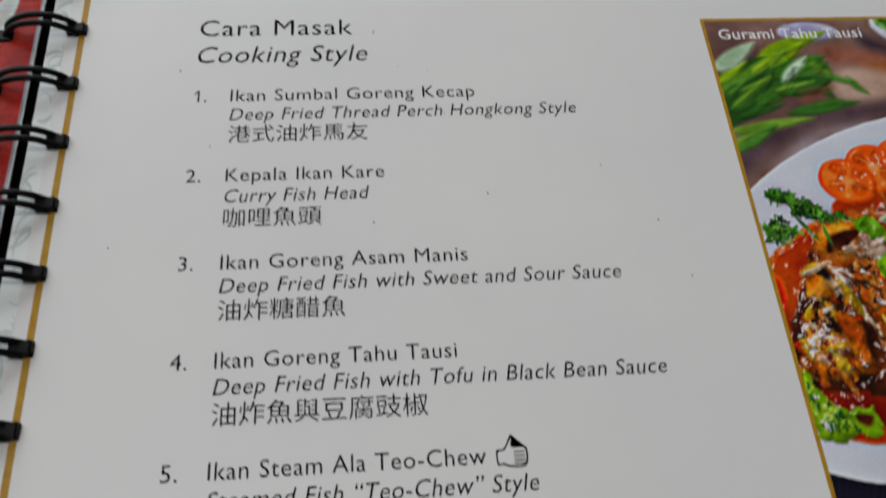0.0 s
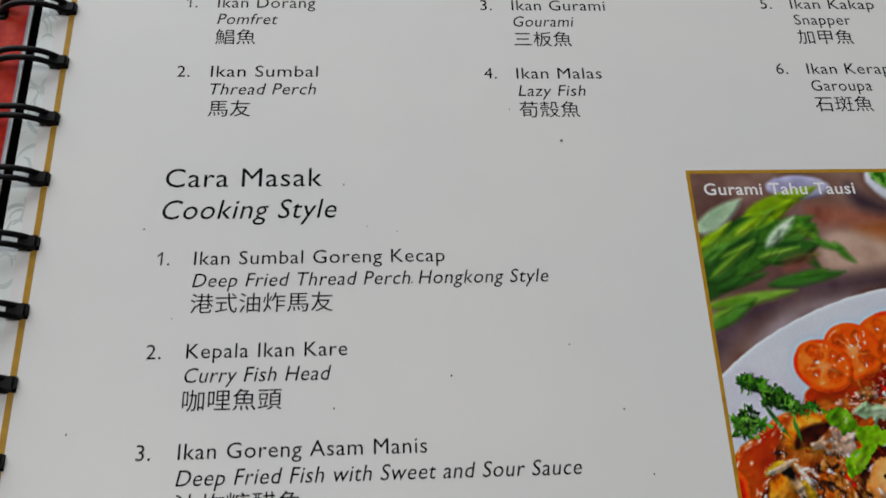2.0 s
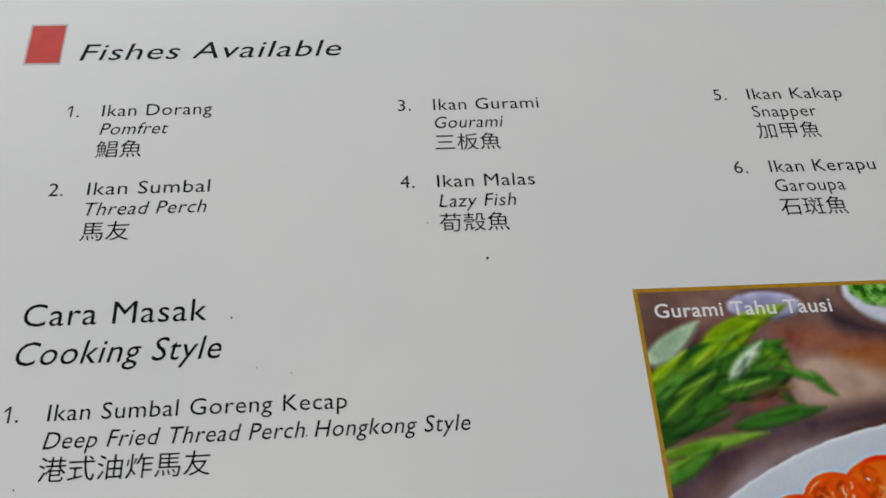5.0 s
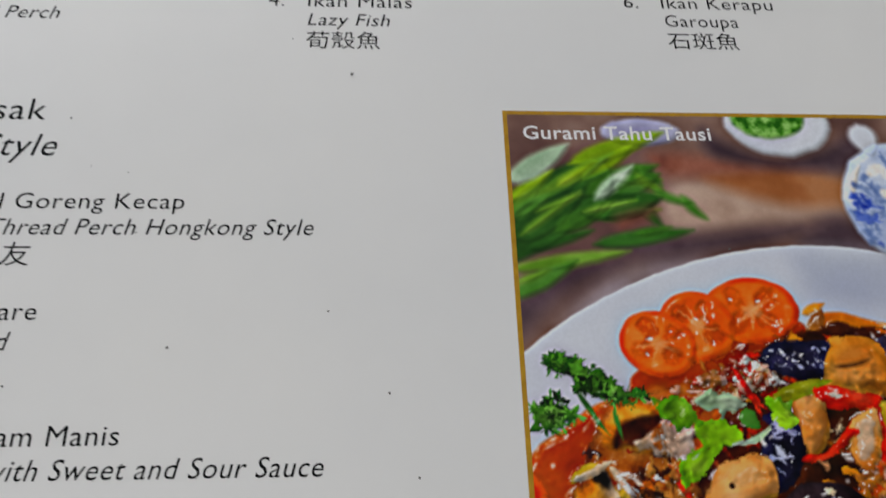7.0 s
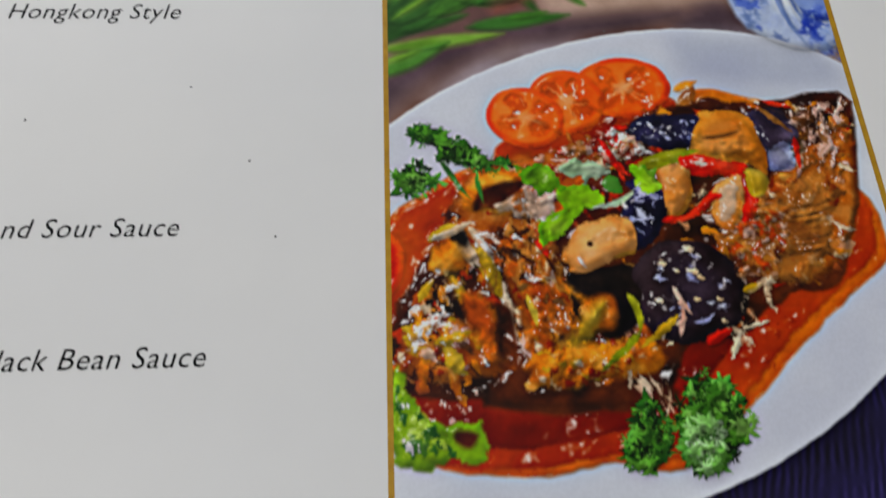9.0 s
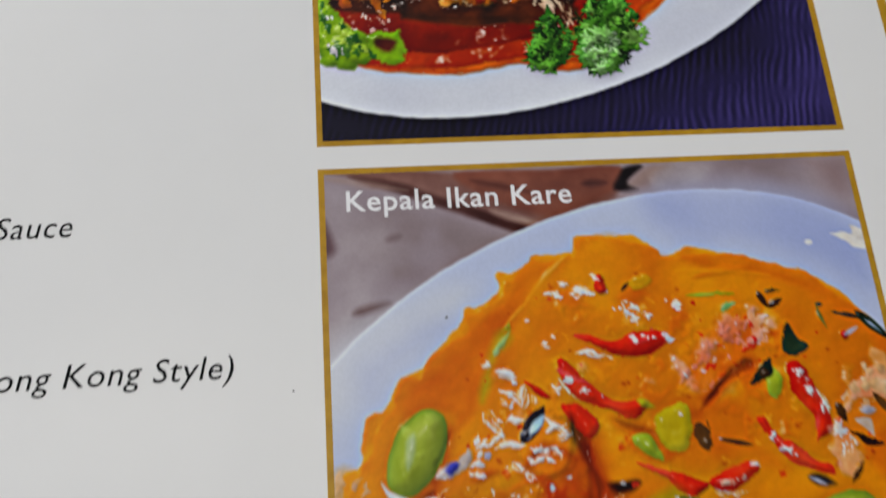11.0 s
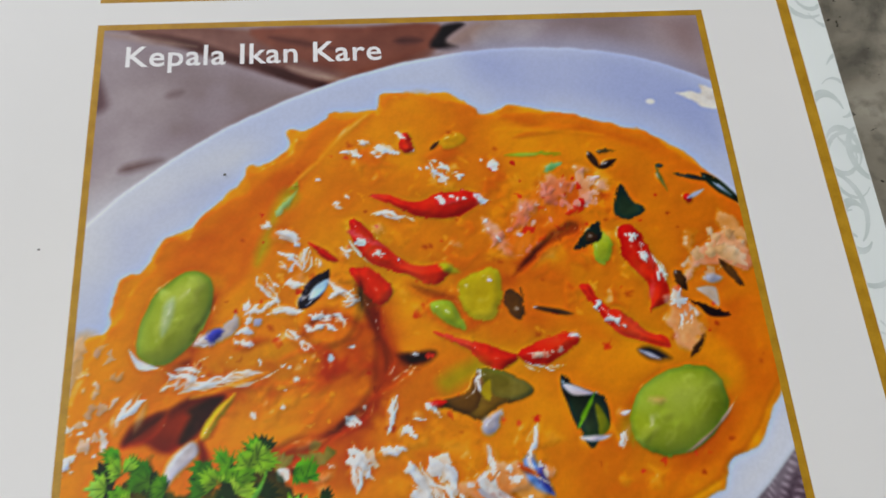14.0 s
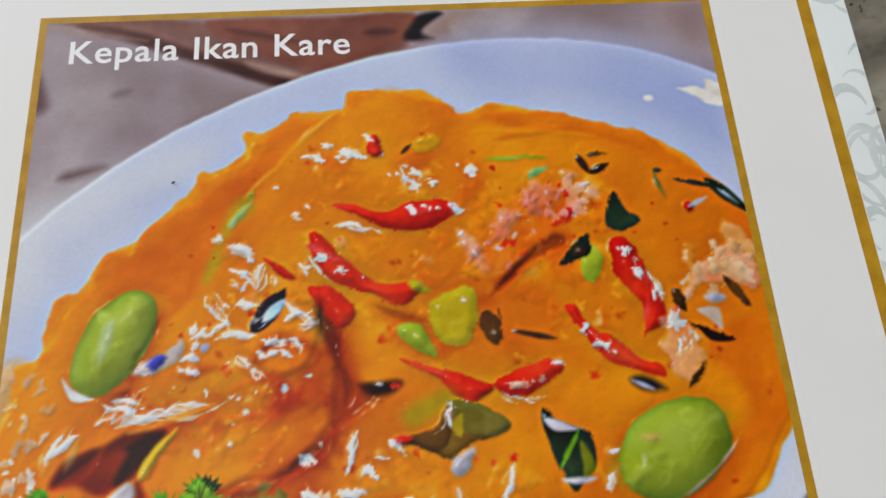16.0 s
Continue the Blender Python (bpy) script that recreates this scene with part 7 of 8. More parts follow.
scattered("fish_bone", "cream1", 158, [(54.6, 53.2), (63.6, 50.0), (60.9, 62.1), (52.8, 63.5)], 16, 2.6, 0.45, 165)
scattered("fish_bone", "brown1", 159, [(55.0, 51.5), (63.6, 50.0), (60.9, 62.1), (52.8, 63.5)], 16, 2.8, 0.5, 165)
drawn("string_bean", "olive1", spindle(34.2, 48.0, 44.6, 45.5, 1.84, 0.00, 0.5))
drawn("coriander", "cori", smooth([(17.6, 47.2), (19.1, 47.9), (20.7, 47.2), (21.9, 48.1), (23.2, 48.6), (22.8, 49.6), (23.9, 50.6), (22.5, 50.9), (21.1, 51.7), (20.3, 50.7), (19.0, 51.0), (19.3, 49.7), (18.1, 49.2)], 5, 0, 161))
drawn("leaf_sheen", "cori2", spindle(19.0, 48.5, 21.9, 50.1, 1.12, 0.00, 0.5))
drawn("coriander", "cori2", smooth([(22.8, 52.2), (24.0, 51.1), (25.7, 51.2), (26.1, 52.0), (27.9, 51.4), (28.6, 52.5), (29.4, 53.5), (27.6, 54.3), (26.0, 53.8), (24.3, 54.5), (23.5, 53.4)], 5, 0, 163))
drawn("coriander", "cori2", smooth([(19.3, 56.5), (20.4, 55.3), (21.8, 54.2), (22.7, 54.7), (24.1, 54.1), (24.5, 55.3), (23.3, 56.3), (22.7, 57.7), (20.9, 58.3), (19.8, 59.0)], 5, 0, 164))
drawn("leaf_sheen", "coripale", spindle(20.4, 57.3, 23.2, 55.0, 0.47, 0.00, 0.5))
drawn("coriander", "cori", smooth([(33.6, 48.8), (34.9, 48.0), (35.8, 47.3), (36.1, 48.3), (37.4, 48.0), (37.0, 49.5), (37.6, 50.7), (36.0, 50.8), (34.9, 51.6), (34.5, 50.3)], 5, 0, 166))
drawn("coriander", "coripale", smooth([(23.8, 48.1), (25.3, 47.0), (27.0, 47.3), (28.7, 46.8), (29.6, 47.9), (30.9, 48.7), (28.3, 49.4), (26.6, 49.0), (25.3, 49.5)], 5, 0, 167))
drawn("coriander_stem", "coripale", spindle(28.7, 54.3, 35.1, 50.2, 0.75, 0.75, 0.5))
drawn("coriander", "lf2", spindle(29.9, 49.4, 32.2, 51.9, 2.42, 0.00, 0.5))
drawn("fish_flesh", "whiteflesh", smooth([(16.3, 51.6), (19.6, 50.1), (22.7, 51.3), (21.7, 55.0), (18.2, 55.3), (16.5, 54.1)], 5, 0.6, 170))
scattered("shred_flesh", "whiteflesh", 171, [(16.3, 51.6), (20.4, 50.1), (22.9, 51.8), (21.7, 55.4), (16.7, 55.3)], 18, 2.0, 0.4, 70)
scattered("shred_flesh", "orangebrown", 172, [(16.3, 51.6), (20.4, 50.1), (22.9, 51.8), (21.7, 55.4), (16.7, 55.3)], 16, 2.0, 0.35, 70)
scattered("shred_flesh", "orangebrown", 173, [(13.4, 58.7), (21.8, 57.3), (22.4, 64.2), (20.6, 67.1), (15.1, 63.3)], 22, 2.4, 0.8, 60)
scattered("shred_flesh", "stewdark", 174, [(13.5, 57.2), (21.9, 56.6), (22.4, 64.2), (20.6, 67.1), (15.1, 63.3)], 16, 1.8, 0.4, 70)
drawn("dark_gap", "black1", oval(9.1, 58.0, 0.95, 1.01, -18, 36, 0.02, 175))
drawn("onion", "yellow1", spindle(5.6, 58.7, 9.5, 56.1, 1.20, -0.38, 0.5))
drawn("onion", "cream1", spindle(9.5, 56.0, 12.4, 62.5, 1.50, 0.60, 0.5))
drawn("onion", "fried3", spindle(11.8, 59.4, 13.7, 66.2, 1.60, -0.44, 0.5))
scattered("onion", "yellow1", 179, [(2.6, 66.6), (12.3, 62.5), (14.7, 74.0), (6.9, 75.8), (2.2, 72.9)], 9, 2.6, 0.9, 70)
drawn("chili", "red1", spindle(29.8, 45.0, 33.4, 49.3, 1.25, 0.00, 0.5))
drawn("chili", "red1", spindle(18.7, 56.3, 21.1, 61.3, 1.28, 0.00, 0.5))
drawn("chili", "red1", spindle(39.7, 73.0, 43.7, 71.2, 1.42, 0.00, 0.5))
drawn("tomato", "tom", oval(-1.1, 61.6, 3.50, 4.79, 0, 36, 0.02, 183))
drawn("tomato_flesh", "red1", oval(-1.3, 61.7, 2.90, 4.05, 2, 36, 0.02, 184))
scattered("onion", "cream1", 185, [(42.8, 67.0), (47.7, 65.6), (46.7, 72.9), (42.7, 74.1)], 12, 2.2, 0.4, 75)
scattered("onion", "cream1", 186, [(32.3, 67.4), (38.3, 66.9), (37.6, 74.0), (30.3, 74.5)], 8, 2.2, 0.35, 120)
scattered("glint", "white", 187, [(1.5, 73.6), (4.0, 66.7), (12.7, 49.1), (23.1, 46.8), (23.0, 59.7), (27.2, 71.6), (34.2, 73.2), (27.7, 77.1), (10.3, 76.5)], 30, 1.1, 0.3, 60)
scattered("crumb", "curry3", 188, [(1.5, 73.6), (3.9, 68.1), (10.3, 59.4), (21.9, 56.6), (26.9, 68.7), (33.6, 72.5), (27.7, 77.1), (10.3, 76.5)], 40, 0.9, 0.4, 60)
scattered("glint", "whiteflesh", 189, [(32.3, 67.4), (45.1, 63.3), (61.1, 49.9), (59.8, 60.5), (47.3, 67.1)], 16, 1.2, 0.4, 30)
scattered("crumb", "tofu", 190, [(47.4, 60.3), (54.4, 50.7), (64.0, 48.3), (60.6, 60.6), (50.9, 64.9)], 40, 1.1, 0.5, 30)
scattered("glint", "white", 191, [(2.4, 69.5), (8.9, 68.2), (12.3, 62.5), (15.8, 56.4), (23.8, 53.4), (22.1, 61.2), (14.2, 72.6), (4.3, 73.0)], 16, 0.9, 0.25, 100)
scattered("glint", "pinkpale1", 192, [(45.0, 57.0), (55.6, 52.4), (61.9, 55.8), (57.4, 63.6), (47.2, 64.1)], 24, 1.0, 0.3, 20)
scattered("glint", "white", 193, [(20.9, 45.9), (32.7, 41.7), (44.9, 38.2), (49.5, 43.7), (45.1, 45.4), (24.5, 48.5)], 14, 0.8, 0.25, 20)
scattered("oil_speck", "deep1", 194, [(43.8, 69.2), (53.9, 68.0), (47.9, 77.1), (38.9, 74.7)], 20, 0.4, 0.3, 0)
drawn("fish_piece_soft", "fried", smooth([(10.8, 54.3), (10.8, 52.3), (12.8, 49.3), (15.8, 48.3), (18.8, 48.3), (18.8, 49.3), (15.8, 50.3), (12.8, 51.3), (11.8, 54.3)], 5, 0, 301), 0.6)
drawn("dark_gap", "ink_brown", smooth([(11.8, 54.3), (12.8, 51.3), (15.8, 50.3), (18.8, 50.3), (16.8, 52.3), (13.8, 53.3)], 5, 0, 302))
drawn("fish_flesh_soft", "whiteflesh", smooth([(19.8, 51.3), (21.8, 51.3), (22.8, 53.3), (20.8, 55.3), (18.8, 54.3)], 5, 0, 303), 1)
scattered("shred_flesh", "fried3", 304, [(15.8, 56.3), (19.8, 55.3), (22.8, 59.3), (22.8, 65.3), (18.8, 68.3), (16.8, 64.3)], 26, 3, 0.6, 68)
scattered("shred_flesh", "stewdark", 305, [(15.8, 56.3), (19.8, 55.3), (22.8, 59.3), (22.8, 65.3), (18.8, 68.3), (16.8, 64.3)], 16, 2.6, 0.4, 68)
scattered("shred_flesh", "orangebrown", 306, [(17.8, 65.3), (22.8, 66.3), (24.8, 71.3), (18.8, 73.3), (16.8, 70.3)], 22, 2.6, 0.7, 60)
scattered("shred_flesh", "cream1", 307, [(16.8, 56.3), (20.8, 55.3), (22.8, 62.3), (18.8, 67.3)], 10, 1.8, 0.3, 68)
drawn("dark_gap", "black1", smooth([(23.8, 63.3), (25.8, 63.3), (31.8, 62.3), (32.8, 66.3), (31.8, 70.3), (27.8, 72.3), (25.8, 70.3), (28.8, 69.3), (28.8, 66.3), (24.8, 65.3)], 5, 0, 308))
drawn("fish_piece_soft", "orangebrown", oval(26.8, 69.3, 2.25, 2.10, 0, 24, 0.1, 309))
scattered("glint", "tofu", 310, [(24.8, 67.3), (28.8, 67.3), (28.8, 70.3), (24.8, 70.3)], 8, 1, 0.35, 40)
drawn("tofu", "tofu", smooth([(23.8, 59.3), (25.8, 58.3), (29.8, 55.3), (32.8, 56.3), (32.8, 60.3), (29.8, 61.3), (25.8, 63.3), (23.8, 62.3), (22.8, 61.3)], 5, 0, 311))
drawn("tofu_face", "toful", smooth([(23.8, 59.3), (29.8, 56.3), (30.8, 59.3), (29.8, 60.3), (25.8, 61.3), (23.8, 60.3)], 5, 0, 312))
drawn("soft_line", "yellow1", spindle(29.8, 61.3, 32.8, 60.3, 0.60, 0.00, 0.5), 0.12, 0.6)
drawn("pepper_speck", "ink_brown", oval(26.8, 59.3, 0.38, 0.38, 0, 24, 0.08, 314))
drawn("soft_piece", "fried", smooth([(22.8, 62.3), (22.8, 64.3), (24.8, 66.3), (26.8, 67.3), (26.8, 69.3), (23.8, 66.3), (21.8, 64.3)], 5, 0, 315), 0.5)
drawn("soft_piece", "yellow1", smooth([(22.8, 72.3), (25.8, 68.3), (27.8, 67.3), (26.8, 70.3), (23.8, 73.3)], 5, 0, 316), 0.5)
drawn("soft_piece", "fried", smooth([(17.8, 77.3), (18.8, 75.3), (23.8, 73.3), (30.8, 73.3), (30.8, 76.3), (25.8, 77.3), (20.8, 78.3)], 5, 0.5, 317), 0.8)
scattered("crumb", "yellow1", 318, [(17.8, 77.3), (19.8, 75.3), (30.8, 74.3), (30.8, 76.3), (20.8, 78.3)], 12, 1.2, 0.6, 30)
scattered("crumb", "cream1", 319, [(17.8, 77.3), (19.8, 75.3), (30.8, 74.3), (30.8, 76.3), (20.8, 78.3)], 8, 1, 0.5, 30)
scattered("crumb", "deep1", 320, [(17.8, 77.3), (19.8, 75.3), (30.8, 74.3), (30.8, 76.3), (20.8, 78.3)], 10, 1, 0.5, 30)
drawn("eggplant_slice", "aubergine2", smooth([(31.8, 63.3), (35.8, 59.3), (39.8, 59.3), (43.8, 61.3), (45.8, 66.3), (43.8, 70.3), (39.8, 72.3), (35.8, 72.3), (32.8, 69.3), (32.8, 66.3)], 5, 0, 321))
drawn("soft_tone", "aubergine3", smooth([(36.8, 61.3), (42.8, 63.3), (43.8, 67.3), (39.8, 70.3), (36.8, 69.3)], 5, 0, 322), 0.12, 0.5)
drawn("onion", "cream1", oval(39.8, 60.3, 0.82, 0.55, 20, 24, 0.2, 323))
drawn("onion", "cream1", oval(39.8, 63.3, 0.90, 0.47, 15, 24, 0.2, 324))
drawn("onion", "cream1", oval(35.8, 62.3, 0.67, 0.40, 0, 24, 0.2, 325))
drawn("onion", "cream1", oval(34.8, 67.3, 0.53, 0.38, 0, 24, 0.2, 326))
drawn("onion", "cream1", oval(40.8, 64.3, 0.55, 0.30, 30, 24, 0.2, 327))
drawn("onion", "cream1", oval(42.8, 67.3, 0.45, 0.32, 0, 24, 0.2, 328))
drawn("onion", "cream1", oval(37.8, 63.3, 0.40, 0.24, 40, 24, 0.2, 329))
drawn("onion", "cream1", oval(39.8, 67.3, 0.53, 0.32, 20, 24, 0.2, 330))
drawn("onion", "cream1", oval(42.8, 70.3, 0.38, 0.22, 0, 24, 0.2, 331))
drawn("onion", "cream1", oval(36.8, 70.3, 0.38, 0.30, 0, 24, 0.2, 332))
scattered("eggplant_sheen", "bluepale1", 333, [(33.8, 63.3), (39.8, 60.3), (44.8, 63.3), (43.8, 69.3), (37.8, 72.3), (33.8, 69.3)], 16, 0.9, 0.25, 20)
drawn("onion", "pinkpale1", spindle(36.8, 65.3, 38.8, 69.3, 0.80, 0.20, 0.5))
drawn("onion", "pinkpale1", spindle(37.8, 68.3, 36.8, 72.3, 0.80, 0.00, 0.5))
drawn("onion", "yellow1", spindle(36.8, 69.3, 31.8, 73.3, 1.10, -0.20, 0.5))
drawn("eggplant_sheen", "bluepale1", spindle(38.8, 70.3, 41.8, 69.3, 0.50, 0.40, 0.5))
drawn("string_bean", "olive1", spindle(30.8, 66.3, 31.8, 71.3, 1.20, -0.60, 0.5))
drawn("string_bean", "olive1", spindle(31.8, 71.3, 25.8, 76.3, 1.10, -0.30, 0.5))
drawn("eggplant_skin", "aubergine", smooth([(35.8, 41.3), (37.8, 40.3), (43.8, 39.3), (44.8, 41.3), (43.8, 44.3), (39.8, 45.3), (35.8, 43.3)], 5, 0, 340))
scattered("eggplant_sheen", "bluepale1", 341, [(36.8, 41.3), (43.8, 40.3), (42.8, 43.3), (36.8, 44.3)], 16, 1.1, 0.35, 15)
drawn("eggplant_skin", "aubergine", smooth([(32.8, 50.3), (35.8, 49.3), (37.8, 52.3), (37.8, 55.3), (33.8, 59.3), (32.8, 60.3), (34.8, 56.3), (33.8, 52.3)], 5, 0, 342))
scattered("eggplant_sheen", "bluepale1", 343, [(33.8, 51.3), (36.8, 51.3), (36.8, 55.3), (33.8, 58.3)], 14, 1.3, 0.3, 40)
drawn("tofu", "tofu2", smooth([(44.8, 40.3), (49.8, 39.3), (51.8, 41.3), (52.8, 45.3), (52.8, 49.3), (49.8, 47.3), (42.8, 46.3), (42.8, 44.3)], 5, 0, 344))
drawn("tofu_face", "tofu", smooth([(45.8, 41.3), (49.8, 40.3), (50.8, 42.3), (50.8, 45.3), (44.8, 45.3)], 5, 0, 345), 0.12, 0.8)
drawn("dark_gap", "brown1", spindle(44.8, 43.3, 49.8, 42.3, 0.40, 0.30, 0.5))
drawn("tofu", "tofu", smooth([(37.8, 48.3), (41.8, 47.3), (41.8, 50.3), (39.8, 54.3), (37.8, 55.3), (37.8, 51.3)], 5, 0, 347))
drawn("pepper_ring", "red1", smooth([(40.8, 46.3), (45.8, 46.3), (48.8, 49.3), (50.8, 53.3), (48.8, 56.3), (47.8, 56.3), (48.8, 53.3), (47.8, 50.3), (44.8, 48.3), (41.8, 48.3)], 5, 0, 348))
drawn("pepper_inside", "tofu", smooth([(45.8, 50.3), (48.8, 49.3), (48.8, 53.3), (46.8, 57.3), (44.8, 57.3), (43.8, 54.3)], 5, 0, 349))
drawn("fish_flesh_soft", "whiteflesh", smooth([(45.8, 51.3), (47.8, 50.3), (47.8, 53.3), (45.8, 56.3), (44.8, 55.3)], 5, 0, 350), 0.6, 0.8)
drawn("pepper_ring", "red1", smooth([(45.8, 52.3), (42.8, 54.3), (38.8, 56.3), (36.8, 56.3), (37.8, 55.3), (40.8, 55.3), (43.8, 52.3)], 5, 0, 351))
drawn("wet_patch", "pinkpale1", spindle(42.8, 47.3, 44.8, 47.3, 0.80, 0.00, 0.5))
drawn("chili_sheen", "red2", spindle(49.8, 50.3, 49.8, 54.3, 0.40, 0.20, 0.5))
drawn("tofu", "yellow1", smooth([(49.8, 48.3), (52.8, 49.3), (51.8, 52.3), (49.8, 52.3)], 5, 0, 354))
drawn("soft_piece", "fried3", smooth([(50.8, 54.3), (55.8, 50.3), (61.8, 49.3), (57.8, 62.3), (52.8, 65.3), (46.8, 64.3), (46.8, 60.3)], 5, 0.5, 355), 1.5, 0.7)
scattered("shred_flesh", "pinkpale1", 356, [(46.8, 57.3), (53.8, 54.3), (52.8, 62.3), (47.8, 66.3), (45.8, 64.3)], 30, 1.5, 0.45, 130)
scattered("shred_flesh", "sauce1", 357, [(46.8, 57.3), (53.8, 54.3), (52.8, 62.3), (47.8, 66.3), (45.8, 64.3)], 22, 1.5, 0.45, 130)
scattered("shred_flesh", "stewdark", 358, [(46.8, 57.3), (53.8, 54.3), (52.8, 62.3), (47.8, 66.3), (45.8, 64.3)], 14, 1.2, 0.35, 130)
drawn("onion", "fried3", spindle(54.8, 54.3, 60.8, 53.3, 0.50, 0.25, 0.5))
drawn("dark_gap", "brown1", spindle(54.8, 54.3, 60.8, 53.3, 0.45, 0.25, 0.5), 0.12, 0.8)
drawn("onion", "fried3", spindle(54.8, 55.3, 60.8, 54.3, 0.50, 0.25, 0.5))
drawn("dark_gap", "brown1", spindle(54.8, 56.3, 60.8, 54.3, 0.45, 0.25, 0.5), 0.12, 0.8)
drawn("onion", "fried3", spindle(53.8, 56.3, 59.8, 55.3, 0.50, 0.25, 0.5))
drawn("dark_gap", "brown1", spindle(53.8, 57.3, 59.8, 56.3, 0.45, 0.25, 0.5), 0.12, 0.8)
drawn("onion", "fried3", spindle(53.8, 57.3, 59.8, 56.3, 0.50, 0.25, 0.5))
drawn("dark_gap", "brown1", spindle(53.8, 58.3, 59.8, 57.3, 0.45, 0.25, 0.5), 0.12, 0.8)
drawn("onion", "fried3", spindle(53.8, 58.3, 59.8, 57.3, 0.50, 0.25, 0.5))
drawn("dark_gap", "brown1", spindle(53.8, 59.3, 59.8, 58.3, 0.45, 0.25, 0.5), 0.12, 0.8)
drawn("onion", "fried3", spindle(53.8, 59.3, 58.8, 59.3, 0.50, 0.25, 0.5))
drawn("dark_gap", "brown1", spindle(52.8, 60.3, 58.8, 59.3, 0.45, 0.25, 0.5), 0.12, 0.8)
drawn("onion", "fried3", spindle(52.8, 60.3, 58.8, 60.3, 0.50, 0.25, 0.5))
drawn("dark_gap", "brown1", spindle(52.8, 61.3, 58.8, 60.3, 0.45, 0.25, 0.5), 0.12, 0.8)
scattered("shred_flesh", "pinkpale1", 373, [(58.8, 37.3), (63.8, 38.3), (61.8, 47.3), (56.8, 48.3)], 26, 2.2, 0.45, 105)
scattered("shred_flesh", "brown1", 374, [(58.8, 37.3), (63.8, 38.3), (61.8, 47.3), (56.8, 48.3)], 22, 2.2, 0.45, 105)
drawn("eggplant_skin", "aubergine3", smooth([(52.8, 39.3), (56.8, 38.3), (57.8, 42.3), (57.8, 44.3), (53.8, 45.3), (52.8, 43.3)], 5, 0, 375), 0.12, 0.9)
drawn("onion", "brown1", spindle(53.8, 38.3, 57.8, 42.3, 0.90, 0.20, 0.5))
drawn("leaf_sheen", "bluepale1", smooth([(53.8, 45.3), (56.8, 44.3), (56.8, 48.3), (53.8, 48.3)], 5, 0, 377), 0.12, 0.7)
drawn("chili", "red1", spindle(54.8, 37.3, 58.8, 38.3, 1.00, 0.00, 0.5))
drawn("chili", "red1", spindle(57.8, 43.3, 57.8, 48.3, 0.90, 0.00, 0.5))
drawn("onion", "cream1", spindle(42.8, 75.3, 44.8, 71.3, 0.90, 0.00, 0.5))
drawn("onion", "cream1", spindle(44.8, 71.3, 48.8, 70.3, 0.60, 0.00, 0.5))
drawn("onion", "yellow1", spindle(45.8, 66.3, 48.8, 65.3, 1.20, 0.00, 0.5))
scattered("shred_flesh", "cream1", 383, [(45.8, 64.3), (49.8, 63.3), (49.8, 68.3), (44.8, 70.3)], 12, 1.6, 0.5, 110)
drawn("chili", "red1", spindle(39.8, 73.3, 43.8, 71.3, 1.20, 0.00, 0.5))
drawn("dark_gap", "black1", oval(9.8, 58.3, 0.97, 1.27, 0, 24, 0.08, 385))
drawn("onion", "cream1", spindle(5.8, 58.3, 10.8, 56.3, 1.00, 0.20, 0.5))
drawn("onion", "cream1", spindle(10.8, 56.3, 13.8, 63.3, 1.20, -0.50, 0.5))
drawn("onion", "yellow1", spindle(11.8, 59.3, 13.8, 65.3, 1.50, -0.30, 0.5))
drawn("onion", "cream1", spindle(14.8, 64.3, 15.8, 70.3, 0.80, -0.20, 0.5))
drawn("onion", "yellow1", spindle(17.8, 66.3, 18.8, 70.3, 0.90, -0.20, 0.5))
drawn("fish_piece_soft", "fried", smooth([(5.8, 60.3), (7.8, 58.3), (9.8, 59.3), (9.8, 62.3), (6.8, 62.3)], 5, 0.4, 391), 0.6)
drawn("soft_piece", "yellow1", smooth([(7.8, 63.3), (9.8, 64.3), (9.8, 66.3), (8.8, 66.3)], 5, 0, 392), 0.6)
drawn("soft_piece", "orangebrown", smooth([(9.8, 66.3), (12.8, 66.3), (13.8, 72.3), (13.8, 74.3), (10.8, 71.3)], 5, 0.4, 393), 0.8)
drawn("dark_gap", "stewdark", smooth([(13.8, 67.3), (15.8, 68.3), (15.8, 73.3), (13.8, 74.3), (13.8, 70.3)], 5, 0, 394))
gleam(3.8, 70.3, 7.8, 68.3, 0.62)
gleam(4.8, 71.3, 5.8, 69.3, 0.62)
gleam(2.8, 69.3, 3.8, 67.3, 0.50)
gleam(11.8, 57.3, 14.8, 58.3, 0.75)
gleam(11.8, 58.3, 13.8, 60.3, 0.50)
gleam(14.8, 71.3, 15.8, 72.3, 0.50)
gleam(2.8, 71.3, 4.8, 72.3, 0.62)
gleam(5.8, 69.3, 8.8, 70.3, 0.50)
gleam(24.8, 61.3, 25.8, 62.3, 0.50)
gleam(19.8, 64.3, 17.8, 63.3, 0.50)
gleam(7.8, 65.3, 9.8, 64.3, 0.50)
gleam(13.8, 77.3, 14.8, 76.3, 0.50)
scattered("shred_flesh", "pinkpale1", 407, [(20.8, 46.3), (24.8, 43.3), (30.8, 42.3), (34.8, 43.3), (30.8, 46.3), (24.8, 47.3)], 22, 1.6, 0.55, 160)
scattered("shred_flesh", "fried3", 408, [(20.8, 46.3), (24.8, 43.3), (30.8, 42.3), (34.8, 43.3), (30.8, 46.3), (24.8, 47.3)], 14, 1.4, 0.4, 160)
drawn("chili", "red1", spindle(29.8, 43.3, 32.8, 50.3, 0.90, -0.20, 0.5))
drawn("string_bean", "olive1", spindle(34.8, 47.3, 43.8, 45.3, 1.50, -0.20, 0.5))
